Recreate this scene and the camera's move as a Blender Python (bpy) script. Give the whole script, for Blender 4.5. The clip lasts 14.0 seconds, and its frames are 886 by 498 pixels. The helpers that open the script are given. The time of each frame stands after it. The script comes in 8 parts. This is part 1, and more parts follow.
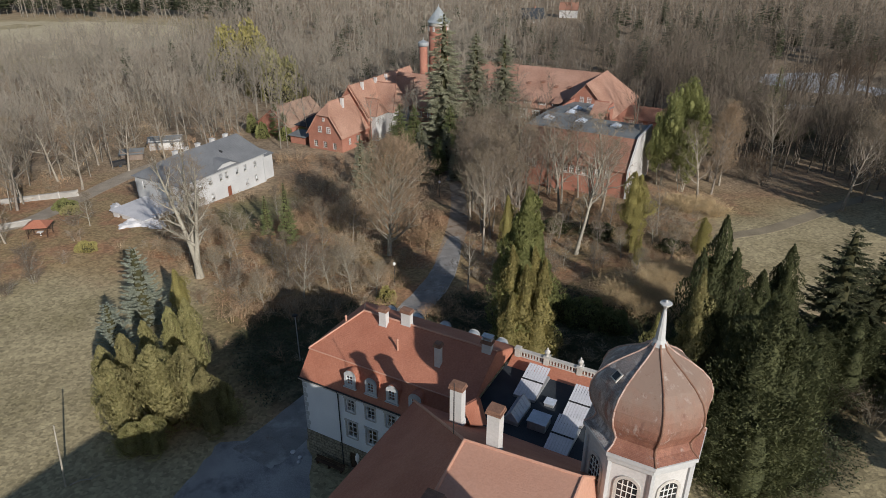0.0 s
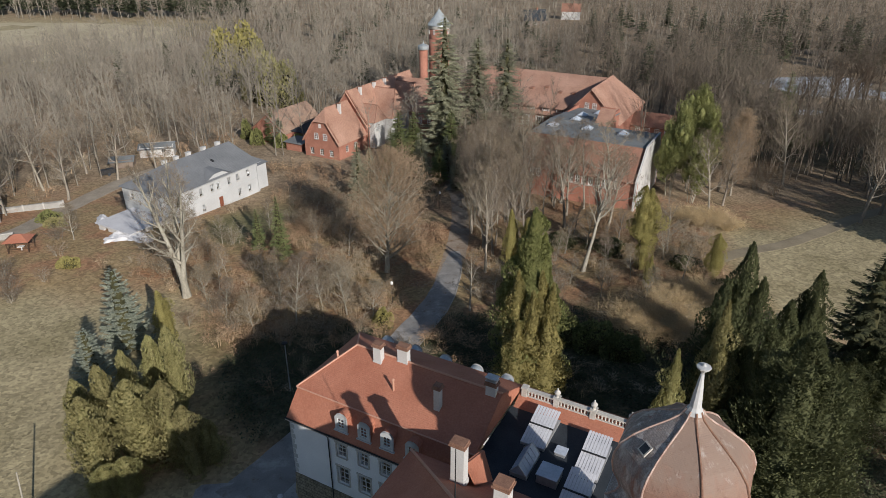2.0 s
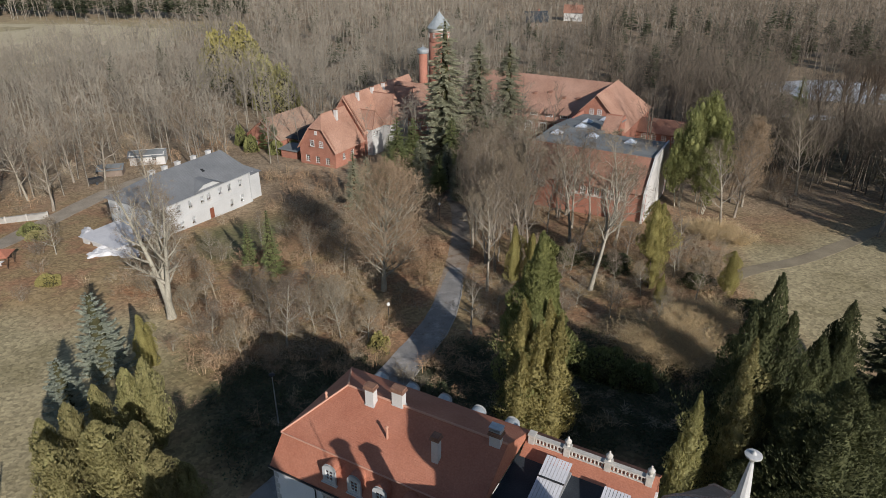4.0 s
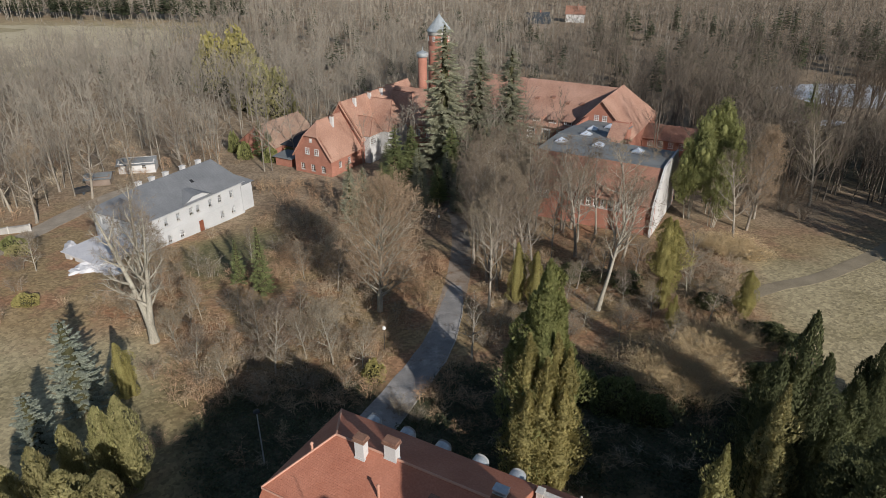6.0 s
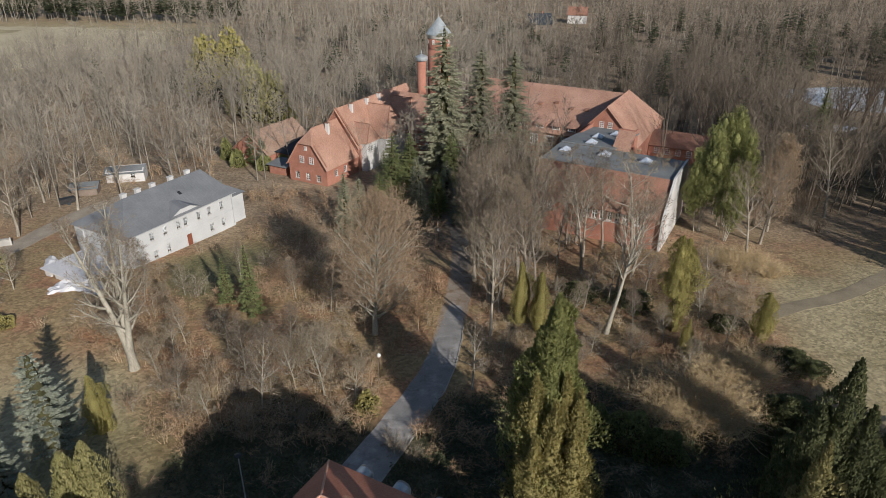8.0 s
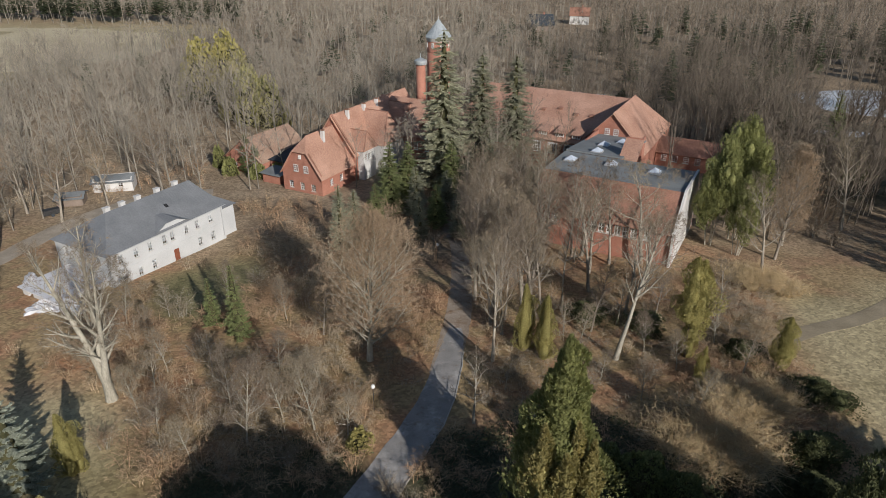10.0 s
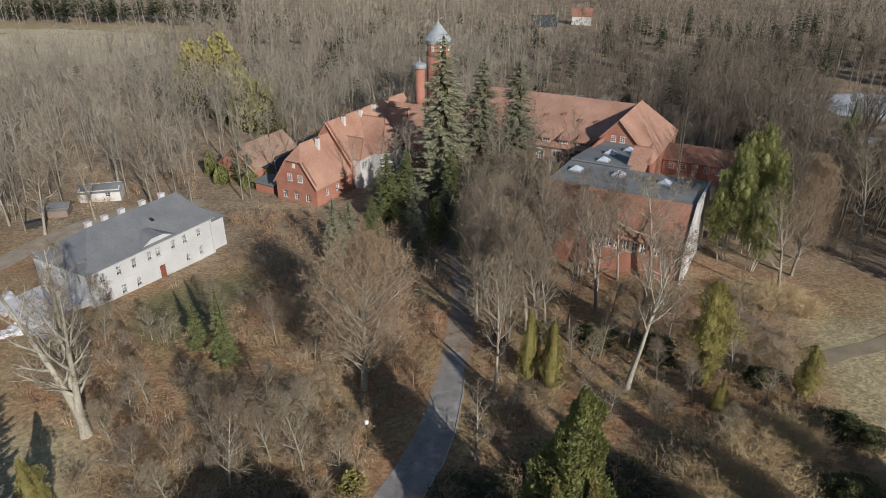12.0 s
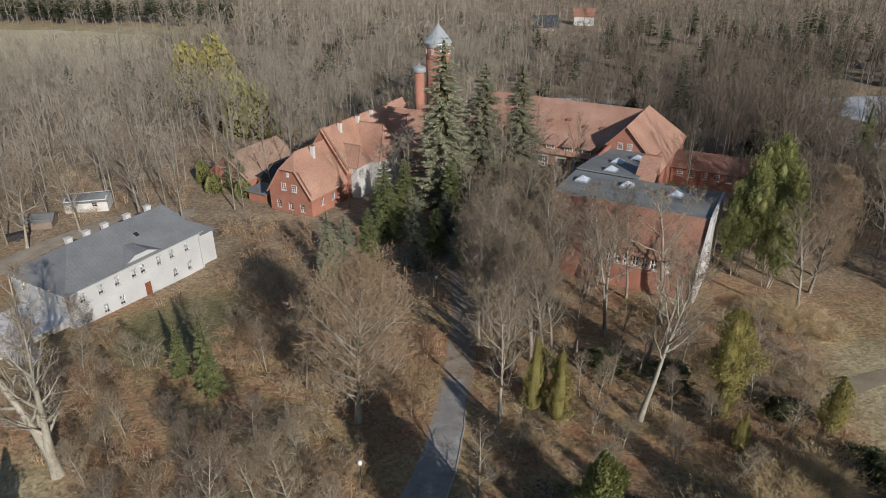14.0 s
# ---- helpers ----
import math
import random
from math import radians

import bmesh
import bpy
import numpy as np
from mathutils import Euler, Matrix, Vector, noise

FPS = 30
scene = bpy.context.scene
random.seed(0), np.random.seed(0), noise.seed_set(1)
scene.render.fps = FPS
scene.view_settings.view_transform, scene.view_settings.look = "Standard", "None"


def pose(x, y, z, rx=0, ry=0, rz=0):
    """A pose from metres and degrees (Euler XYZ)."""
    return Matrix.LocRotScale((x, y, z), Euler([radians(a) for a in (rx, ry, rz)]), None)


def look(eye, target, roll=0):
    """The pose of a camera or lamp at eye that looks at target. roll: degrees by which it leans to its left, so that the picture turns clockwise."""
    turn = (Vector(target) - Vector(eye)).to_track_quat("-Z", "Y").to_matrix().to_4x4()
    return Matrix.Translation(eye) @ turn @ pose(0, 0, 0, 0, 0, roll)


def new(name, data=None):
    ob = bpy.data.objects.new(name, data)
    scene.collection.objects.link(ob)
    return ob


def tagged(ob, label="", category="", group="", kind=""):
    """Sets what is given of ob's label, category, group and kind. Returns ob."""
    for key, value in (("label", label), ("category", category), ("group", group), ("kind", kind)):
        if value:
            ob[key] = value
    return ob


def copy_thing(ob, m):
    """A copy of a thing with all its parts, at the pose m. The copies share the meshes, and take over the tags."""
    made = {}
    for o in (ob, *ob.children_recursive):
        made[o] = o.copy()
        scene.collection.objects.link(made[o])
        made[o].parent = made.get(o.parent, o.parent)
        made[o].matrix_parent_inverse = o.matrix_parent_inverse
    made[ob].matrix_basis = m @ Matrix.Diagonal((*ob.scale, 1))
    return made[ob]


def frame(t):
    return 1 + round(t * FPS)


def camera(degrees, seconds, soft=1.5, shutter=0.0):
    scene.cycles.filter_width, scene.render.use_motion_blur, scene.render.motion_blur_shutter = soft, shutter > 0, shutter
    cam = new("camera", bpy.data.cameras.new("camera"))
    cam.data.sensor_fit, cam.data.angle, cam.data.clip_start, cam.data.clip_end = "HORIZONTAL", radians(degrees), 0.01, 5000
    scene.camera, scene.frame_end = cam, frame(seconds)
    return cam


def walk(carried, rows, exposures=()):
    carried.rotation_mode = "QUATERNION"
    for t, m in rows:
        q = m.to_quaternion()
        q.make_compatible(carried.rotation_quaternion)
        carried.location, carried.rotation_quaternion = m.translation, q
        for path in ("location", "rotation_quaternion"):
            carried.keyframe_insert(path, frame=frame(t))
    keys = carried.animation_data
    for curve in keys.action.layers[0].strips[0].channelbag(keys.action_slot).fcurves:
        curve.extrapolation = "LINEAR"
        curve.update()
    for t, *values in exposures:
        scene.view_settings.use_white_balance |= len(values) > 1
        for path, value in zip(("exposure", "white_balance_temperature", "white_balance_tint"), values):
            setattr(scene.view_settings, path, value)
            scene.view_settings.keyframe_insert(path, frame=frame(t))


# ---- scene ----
cam = camera(68.0, 14.0, soft=0.5)
PATH = [
    (0.0, -0.033, -0.151, 50.761, 63.566, -0.039, -0.057),
    (0.5, -0.039, 1.387, 50.746, 63.573, -0.054, -0.041),
    (1.0, -0.038, 2.914, 50.733, 63.580, -0.066, -0.025),
    (1.5, -0.031, 4.432, 50.722, 63.586, -0.078, -0.010),
    (2.0, -0.017, 5.942, 50.712, 63.591, -0.087, 0.005),
    (2.5, 0.003, 7.448, 50.704, 63.595, -0.095, 0.019),
    (3.0, 0.028, 8.951, 50.698, 63.598, -0.102, 0.033),
    (5.5, 0.213, 16.467, 50.683, 63.601, -0.116, 0.097),
    (6.0, 0.258, 17.977, 50.683, 63.598, -0.115, 0.109),
    (6.5, 0.305, 19.491, 50.683, 63.595, -0.114, 0.120),
    (7.0, 0.353, 21.009, 50.683, 63.591, -0.111, 0.132),
    (7.5, 0.402, 22.530, 50.684, 63.585, -0.107, 0.142),
    (8.0, 0.450, 24.055, 50.685, 63.579, -0.103, 0.153),
    (10.5, 0.675, 31.706, 50.687, 63.528, -0.069, 0.204),
    (11.0, 0.713, 33.234, 50.686, 63.514, -0.061, 0.213),
    (11.5, 0.747, 34.757, 50.684, 63.499, -0.052, 0.223),
    (12.0, 0.777, 36.274, 50.682, 63.483, -0.043, 0.232),
    (12.5, 0.802, 37.783, 50.678, 63.465, -0.033, 0.241),
    (13.0, 0.822, 39.281, 50.673, 63.447, -0.024, 0.251),
    (13.5, 0.837, 40.766, 50.667, 63.426, -0.013, 0.260),
    (14.0, 0.845, 42.235, 50.660, 63.404, -0.003, 0.269),
]
walk(cam, [(t, pose(*p)) for t, *p in PATH], [(0.0, -0.1), (2.5, 0.0), (10.5, 0.0), (14.0, -0.06)])

# ---- light ----
SUN_AZ, SUN_EL = 149.5, 23.5          # degrees clockwise from +y, and above the horizon
sun_dir = Vector((math.sin(radians(SUN_AZ)) * math.cos(radians(SUN_EL)), math.cos(radians(SUN_AZ)) * math.cos(radians(SUN_EL)), math.sin(radians(SUN_EL))))
world = bpy.data.worlds.new("sky")
scene.world = world
world.use_nodes = True
wn = world.node_tree
sky = wn.nodes.new("ShaderNodeTexSky")
sky.sky_type, sky.sun_disc = "NISHITA", False
sky.sun_elevation, sky.sun_rotation = radians(SUN_EL), radians(SUN_AZ)
sky.air_density, sky.dust_density, sky.ozone_density = 1.0, 0.6, 1.6
wn.nodes["Background"].inputs["Strength"].default_value = 0.08
wn.links.new(sky.outputs[0], wn.nodes["Background"].inputs["Color"])
sun = new("sun", bpy.data.lights.new("sun", "SUN"))
sun.data.energy, sun.data.angle, sun.data.color = 4.9, radians(0.55), (1.0, 0.935, 0.875)
sun.matrix_world = look(sun_dir * 300, (0, 0, 0))
scene.view_settings.exposure = 0.0


# ---- materials ----
def material(name, dark, light, rough=0.8, scale=1.0, fine=12.0, bump=0.2, dist=0.05, metal=0.0, island=0.0, spec=0.3, stretch=(1, 1, 1), low=0.35, high=0.65):
    """A surface whose colour wanders between two tones at a coarse and a fine scale, with relief."""
    m = bpy.data.materials.new(name)
    m.use_nodes = True
    n, l = m.node_tree.nodes, m.node_tree.links
    b = n["Principled BSDF"]
    b.inputs["Roughness"].default_value, b.inputs["Metallic"].default_value = rough, metal
    b.inputs["Specular IOR Level"].default_value = spec
    co = n.new("ShaderNodeTexCoord")
    mp = n.new("ShaderNodeMapping")
    mp.inputs["Scale"].default_value = stretch
    l.new(co.outputs["Object"], mp.inputs["Vector"])
    big, small = n.new("ShaderNodeTexNoise"), n.new("ShaderNodeTexNoise")
    big.inputs["Scale"].default_value, big.inputs["Detail"].default_value = scale, 5
    small.inputs["Scale"].default_value, small.inputs["Detail"].default_value = fine, 4
    l.new(mp.outputs[0], big.inputs["Vector"])
    l.new(mp.outputs[0], small.inputs["Vector"])
    mixf = n.new("ShaderNodeMath")
    mixf.operation = "MULTIPLY_ADD"
    mixf.inputs[1].default_value = 0.55
    half = n.new("ShaderNodeMath")
    half.operation = "MULTIPLY"
    half.inputs[1].default_value = 0.45
    l.new(small.outputs["Fac"], half.inputs[0])
    l.new(big.outputs["Fac"], mixf.inputs[0])
    l.new(half.outputs[0], mixf.inputs[2])
    ramp = n.new("ShaderNodeValToRGB")
    ramp.color_ramp.elements[0].position, ramp.color_ramp.elements[0].color = low, (*dark, 1)
    ramp.color_ramp.elements[1].position, ramp.color_ramp.elements[1].color = high, (*light, 1)
    l.new(mixf.outputs[0], ramp.inputs["Fac"])
    out = ramp.outputs["Color"]
    if island:
        geo, hsv, var = n.new("ShaderNodeNewGeometry"), n.new("ShaderNodeHueSaturation"), n.new("ShaderNodeMapRange")
        var.inputs["To Min"].default_value, var.inputs["To Max"].default_value = 1 - island, 1 + island
        l.new(geo.outputs["Random Per Island"], var.inputs["Value"])
        l.new(var.outputs[0], hsv.inputs["Value"])
        l.new(out, hsv.inputs["Color"])
        out = hsv.outputs["Color"]
    l.new(out, b.inputs["Base Color"])
    if bump:
        bp = n.new("ShaderNodeBump")
        bp.inputs["Strength"].default_value, bp.inputs["Distance"].default_value = bump, dist
        l.new(small.outputs["Fac"], bp.inputs["Height"])
        l.new(bp.outputs[0], b.inputs["Normal"])
    return m


def courses(m, length, width, mortar=0.02, depth=0.03, dark=0.6, axis=(0, 0, 0), strength=0.8):
    """Adds rows of tiles or bricks (length x width, metres) to a material: joints darker and sunk, each piece a little different."""
    n, l = m.node_tree.nodes, m.node_tree.links
    b = n["Principled BSDF"]
    co, mp, br = n.new("ShaderNodeTexCoord"), n.new("ShaderNodeMapping"), n.new("ShaderNodeTexBrick")
    mp.inputs["Rotation"].default_value = [radians(a) for a in axis]
    br.inputs["Scale"].default_value = 1.0
    br.inputs["Brick Width"].default_value, br.inputs["Row Height"].default_value = length, width
    br.inputs["Mortar Size"].default_value = mortar
    br.inputs["Mortar Smooth"].default_value = 0.3
    br.inputs["Color1"].default_value, br.inputs["Color2"].default_value = (1.1, 1.08, 1.05, 1), (0.84, 0.84, 0.86, 1)
    br.inputs["Mortar"].default_value = (dark, dark, dark, 1)
    l.new(co.outputs["UV"], mp.inputs["Vector"])
    l.new(mp.outputs[0], br.inputs["Vector"])
    mul = n.new("ShaderNodeMix")
    mul.data_type, mul.blend_type = "RGBA", "MULTIPLY"
    mul.inputs["Factor"].default_value = strength
    old = b.inputs["Base Color"].links[0].from_socket
    l.new(old, mul.inputs["A"])
    l.new(br.outputs["Color"], mul.inputs["B"])
    l.new(mul.outputs["Result"], b.inputs["Base Color"])
    bp = n.new("ShaderNodeBump")
    bp.inputs["Strength"].default_value, bp.inputs["Distance"].default_value, bp.invert = 0.7, depth, True
    l.new(br.outputs["Fac"], bp.inputs["Height"])
    if b.inputs["Normal"].links:
        l.new(b.inputs["Normal"].links[0].from_socket, bp.inputs["Normal"])
    l.new(bp.outputs[0], b.inputs["Normal"])
    return m


def per_thing(m, amount, hue=0.0):
    """Varies a material's brightness and hue a little from object to object."""
    n, l = m.node_tree.nodes, m.node_tree.links
    b = n["Principled BSDF"]
    info, hsv, var = n.new("ShaderNodeObjectInfo"), n.new("ShaderNodeHueSaturation"), n.new("ShaderNodeMapRange")
    var.inputs["To Min"].default_value, var.inputs["To Max"].default_value = 1 - amount, 1 + amount
    l.new(info.outputs["Random"], var.inputs["Value"])
    l.new(var.outputs[0], hsv.inputs["Value"])
    if hue:
        vh = n.new("ShaderNodeMapRange")
        vh.inputs["To Min"].default_value, vh.inputs["To Max"].default_value = 0.5 - hue, 0.5 + hue
        l.new(info.outputs["Random"], vh.inputs["Value"])
        l.new(vh.outputs[0], hsv.inputs["Hue"])
    l.new(b.inputs["Base Color"].links[0].from_socket, hsv.inputs["Color"])
    l.new(hsv.outputs["Color"], b.inputs["Base Color"])
    return m


def patched(m, tone, scale, level):
    """Adds ragged worn patches of another tone, drawn out down the slope."""
    n, l = m.node_tree.nodes, m.node_tree.links
    b = n["Principled BSDF"]
    co, mp, nz, mr, mx = (n.new("ShaderNode" + k) for k in ("TexCoord", "Mapping", "TexNoise", "MapRange", "Mix"))
    mp.inputs["Scale"].default_value = (1, 1, 0.35)
    nz.inputs["Scale"].default_value, nz.inputs["Detail"].default_value, nz.inputs["Roughness"].default_value = scale, 8, 0.7
    mr.inputs["From Min"].default_value, mr.inputs["From Max"].default_value = level - 0.06, level + 0.1
    mx.data_type = "RGBA"
    l.new(co.outputs["Object"], mp.inputs["Vector"])
    l.new(mp.outputs[0], nz.inputs["Vector"])
    l.new(nz.outputs["Fac"], mr.inputs["Value"])
    l.new(mr.outputs[0], mx.inputs["Factor"])
    l.new(b.inputs["Base Color"].links[0].from_socket, mx.inputs["A"])
    mx.inputs["B"].default_value = (*tone, 1)
    l.new(mx.outputs["Result"], b.inputs["Base Color"])
    return m


def leafy(m, share=0.35):
    """Lets part of the light through thin leaves."""
    n, l = m.node_tree.nodes, m.node_tree.links
    b = n["Principled BSDF"]
    tl, mx = n.new("ShaderNodeBsdfTranslucent"), n.new("ShaderNodeMixShader")
    mx.inputs["Fac"].default_value = share
    l.new(b.inputs["Base Color"].links[0].from_socket, tl.inputs["Color"])
    l.new(b.outputs[0], mx.inputs[1])
    l.new(tl.outputs[0], mx.inputs[2])
    l.new(mx.outputs[0], n["Material Output"].inputs["Surface"])
    return m


def glass(name, tint=(0.9, 0.95, 1.0)):
    m = bpy.data.materials.new(name)
    m.use_nodes = True
    b = m.node_tree.nodes["Principled BSDF"]
    b.inputs["Base Color"].default_value = (*tint, 1)
    b.inputs["Roughness"].default_value, b.inputs["Transmission Weight"].default_value, b.inputs["IOR"].default_value = 0.03, 1.0, 1.45
    return m


M = {}
M["roof_red"] = courses(material("red_clay_tile", (0.38, 0.145, 0.09), (0.49, 0.215, 0.14), 0.75, 0.35, 6, 0.25), 0.2, 0.18, 0.015, 0.02, 0.8, strength=0.35)
M["roof_tan"] = courses(material("weathered_orange_tile", (0.50, 0.27, 0.19), (0.58, 0.335, 0.245), 0.75, 0.3, 6, 0.3), 0.2, 0.18, 0.012, 0.008, 0.95, strength=0.25)
M["roof_brick"] = courses(material("orange_clay_tile", (0.37, 0.205, 0.145), (0.54, 0.335, 0.25), 0.75, 0.2, 3, 0.3), 0.22, 0.2, 0.02, 0.03, 0.7)
M["roof_brown"] = patched(courses(material("weathered_brown_tile", (0.30, 0.195, 0.14), (0.45, 0.32, 0.24), 0.8, 0.3, 3, 0.3), 0.22, 0.2, 0.02, 0.03, 0.7), (0.22, 0.17, 0.14), 0.5, 0.58)
M["roof_pink"] = courses(material("faded_brown_tile", (0.25, 0.13, 0.09), (0.40, 0.215, 0.155), 0.8, 0.3, 3, 0.3), 0.22, 0.2, 0.02, 0.03, 0.7)
M["roof_dome"] = courses(material("worn_rusty_shingle", (0.22, 0.10, 0.07), (0.34, 0.165, 0.115), 0.7, 0.6, 6, 0.4, stretch=(1, 1, 0.4)), 0.13, 0.1, 0.012, 0.015, 0.65, strength=0.55)
M["dome_bare"] = courses(material("bare_grey_shingle", (0.20, 0.17, 0.16), (0.42, 0.38, 0.36), 0.6, 1.2, 9, 0.4), 0.16, 0.12, 0.015, 0.02, 0.6)


def bleached(m, tone, z0, z1):
    """Lets a roof bleach towards its top, raggedly and in streaks, where most weather meets it."""
    n, l = m.node_tree.nodes, m.node_tree.links
    b = n["Principled BSDF"]
    co, sp, mp, nz, ad, mr, mx = (n.new("ShaderNode" + k) for k in ("TexCoord", "SeparateXYZ", "Mapping", "TexNoise", "Math", "MapRange", "Mix"))
    mp.inputs["Scale"].default_value = (1, 1, 0.12)
    nz.inputs["Scale"].default_value, nz.inputs["Detail"].default_value = 2.2, 7
    ad.operation = "MULTIPLY_ADD"
    ad.inputs[1].default_value = 3.2
    mr.inputs["From Min"].default_value, mr.inputs["From Max"].default_value, mr.inputs["To Max"].default_value = z0 + 1.6, z1 + 1.6, 0.85
    mx.data_type = "RGBA"
    mx.inputs["B"].default_value = (*tone, 1)
    l.new(co.outputs["Object"], sp.inputs[0])
    l.new(co.outputs["Object"], mp.inputs["Vector"])
    l.new(mp.outputs[0], nz.inputs["Vector"])
    l.new(nz.outputs["Fac"], ad.inputs[0])
    l.new(sp.outputs["Z"], ad.inputs[2])
    l.new(ad.outputs[0], mr.inputs["Value"])
    l.new(mr.outputs[0], mx.inputs["Factor"])
    l.new(b.inputs["Base Color"].links[0].from_socket, mx.inputs["A"])
    l.new(mx.outputs["Result"], b.inputs["Base Color"])
    return m


bleached(M["roof_dome"], (0.27, 0.205, 0.165), 23.6, 26.4)
patched(M["roof_dome"], (0.44, 0.39, 0.355), 1.5, 0.63)
patched(M["roof_dome"], (0.16, 0.085, 0.065), 2.4, 0.64)
M["dome_rib"] = material("rusty_rib_tin", (0.30, 0.17, 0.13), (0.52, 0.42, 0.37), 0.6, 2.0, 12, 0.3)
patched(M["dome_bare"], (0.25, 0.12, 0.085), 1.3, 0.6)
patched(M["dome_bare"], (0.58, 0.56, 0.54), 1.6, 0.58)
M["tin_grey"] = material("grey_standing_seam_tin", (0.155, 0.165, 0.175), (0.22, 0.23, 0.24), 0.6, 0.3, 4, 0.15, metal=0.1)
M["tin_green"] = material("pale_grey_zinc", (0.34, 0.38, 0.40), (0.50, 0.54, 0.56), 0.45, 0.8, 6, 0.2, metal=0.4)
M["render_brown"] = material("weathered_brown_render", (0.15, 0.12, 0.095), (0.25, 0.20, 0.165), 0.9, 0.4, 6, 0.2)
M["felt_dark"] = material("dark_roofing_felt", (0.022, 0.028, 0.036), (0.045, 0.055, 0.065), 0.75, 0.5, 8, 0.2)
M["felt_grey"] = material("grey_roofing_felt", (0.13, 0.145, 0.15), (0.22, 0.235, 0.24), 0.8, 0.25, 5, 0.2)
M["plaster"] = material("white_lime_plaster", (0.47, 0.465, 0.45), (0.60, 0.595, 0.58), 0.9, 0.4, 7, 0.12)
M["plaster_bright"] = material("fresh_white_render", (0.42, 0.43, 0.43), (0.53, 0.54, 0.54), 0.9, 0.25, 5, 0.08)
M["plaster_wing"] = material("bluish_white_render", (0.74, 0.75, 0.77), (0.85, 0.86, 0.87), 0.9, 0.4, 7, 0.12)
M["trim"] = material("pale_stone_trim", (0.40, 0.385, 0.35), (0.58, 0.56, 0.52), 0.85, 1.5, 12, 0.15)
M["stone"] = courses(material("rubble_stone", (0.16, 0.14, 0.10), (0.42, 0.365, 0.27), 0.9, 1.5, 6, 0.6), 0.7, 0.4, 0.05, 0.05, 0.5)
M["brick"] = courses(material("red_brick", (0.34, 0.15, 0.105), (0.46, 0.22, 0.158), 0.85, 0.5, 8, 0.2), 0.25, 0.075, 0.012, 0.01, 0.75)
M["wood_white"] = material("white_painted_wood", (0.68, 0.68, 0.66), (0.80, 0.80, 0.78), 0.6, 2, 20, 0.1)
M["wood_dark"] = material("dark_stained_wood", (0.05, 0.03, 0.02), (0.11, 0.07, 0.045), 0.7, 2, 18, 0.3)
M["wood_red"] = material("red_brown_door_wood", (0.16, 0.05, 0.03), (0.24, 0.09, 0.05), 0.6, 2, 18, 0.2)
M["iron"] = material("dark_painted_iron", (0.03, 0.03, 0.032), (0.07, 0.07, 0.07), 0.5, 3, 20, 0.1, metal=0.5)
M["steel"] = material("galvanised_steel", (0.45, 0.46, 0.47), (0.62, 0.63, 0.64), 0.45, 3, 20, 0.1, metal=0.6)
M["cap"] = material("brown_brick_cap", (0.16, 0.085, 0.06), (0.28, 0.16, 0.11), 0.85, 2, 12, 0.3)
M["glass"] = glass("window_glass")
M["glass_dark"] = material("dark_window_glass", (0.012, 0.014, 0.016), (0.03, 0.034, 0.038), 0.06, 1, 4, 0, spec=0.5)
M["frosted"] = material("white_frosted_glazing", (0.55, 0.56, 0.60), (0.72, 0.73, 0.76), 0.25, 0.6, 6, 0.05, spec=0.6)
M["poly"] = material("blue_grey_polycarbonate", (0.40, 0.46, 0.54), (0.56, 0.62, 0.70), 0.25, 0.8, 6, 0.05, spec=0.6)
M["snow"] = material("old_snow_white_sheet", (0.50, 0.505, 0.53), (0.64, 0.645, 0.66), 0.8, 0.6, 5, 0.2)
M["gravel"] = material("pale_gravel_asphalt", (0.17, 0.168, 0.165), (0.34, 0.33, 0.315), 0.9, 0.4, 9, 0.3, low=0.3, high=0.7)
M["asphalt"] = material("worn_grey_asphalt", (0.235, 0.235, 0.24), (0.42, 0.415, 0.405), 0.9, 0.25, 9, 0.25)
M["dust"] = material("leaf_strewn_earth", (0.22, 0.17, 0.125), (0.37, 0.32, 0.265), 0.95, 0.4, 5, 0.4)
M["stubble"] = material("pale_straw_stubble", (0.40, 0.345, 0.225), (0.55, 0.48, 0.33), 0.95, 0.05, 0.6, 0.3)
M["dirt"] = material("trodden_pale_earth", (0.25, 0.215, 0.17), (0.40, 0.35, 0.28), 0.95, 0.5, 6, 0.3)
patched(M["dust"], (0.20, 0.135, 0.085), 0.6, 0.56)
M["trodden"] = material("trodden_grassy_earth", (0.22, 0.185, 0.125), (0.33, 0.28, 0.195), 0.95, 0.35, 5, 0.3)
M["ice"] = material("pale_pond_ice", (0.50, 0.56, 0.63), (0.70, 0.75, 0.80), 0.12, 0.06, 1, 0.02, spec=0.5)
M["pine"] = material("dark_pine_needles", (0.04, 0.052, 0.028), (0.10, 0.115, 0.06), 0.85, 0.05, 0.6, 0, island=0.35)
patched(M["asphalt"], (0.16, 0.16, 0.165), 0.3, 0.58)
patched(M["gravel"], (0.42, 0.41, 0.395), 0.3, 0.56)
patched(M["gravel"], (0.17, 0.125, 0.085), 0.7, 0.63)
M["concrete"] = material("grey_concrete", (0.28, 0.27, 0.25), (0.42, 0.41, 0.38), 0.9, 0.6, 9, 0.2)
M["bark"] = per_thing(material("grey_brown_bark", (0.165, 0.143, 0.115), (0.37, 0.33, 0.272), 0.9, 1.2, 9, 0.5, 0.03, stretch=(1, 1, 0.3)), 0.25, 0.01)
M["bark_pale"] = per_thing(material("pale_grey_bark", (0.22, 0.205, 0.165), (0.44, 0.41, 0.335), 0.9, 1.2, 9, 0.4, 0.03, stretch=(1, 1, 0.3)), 0.15)
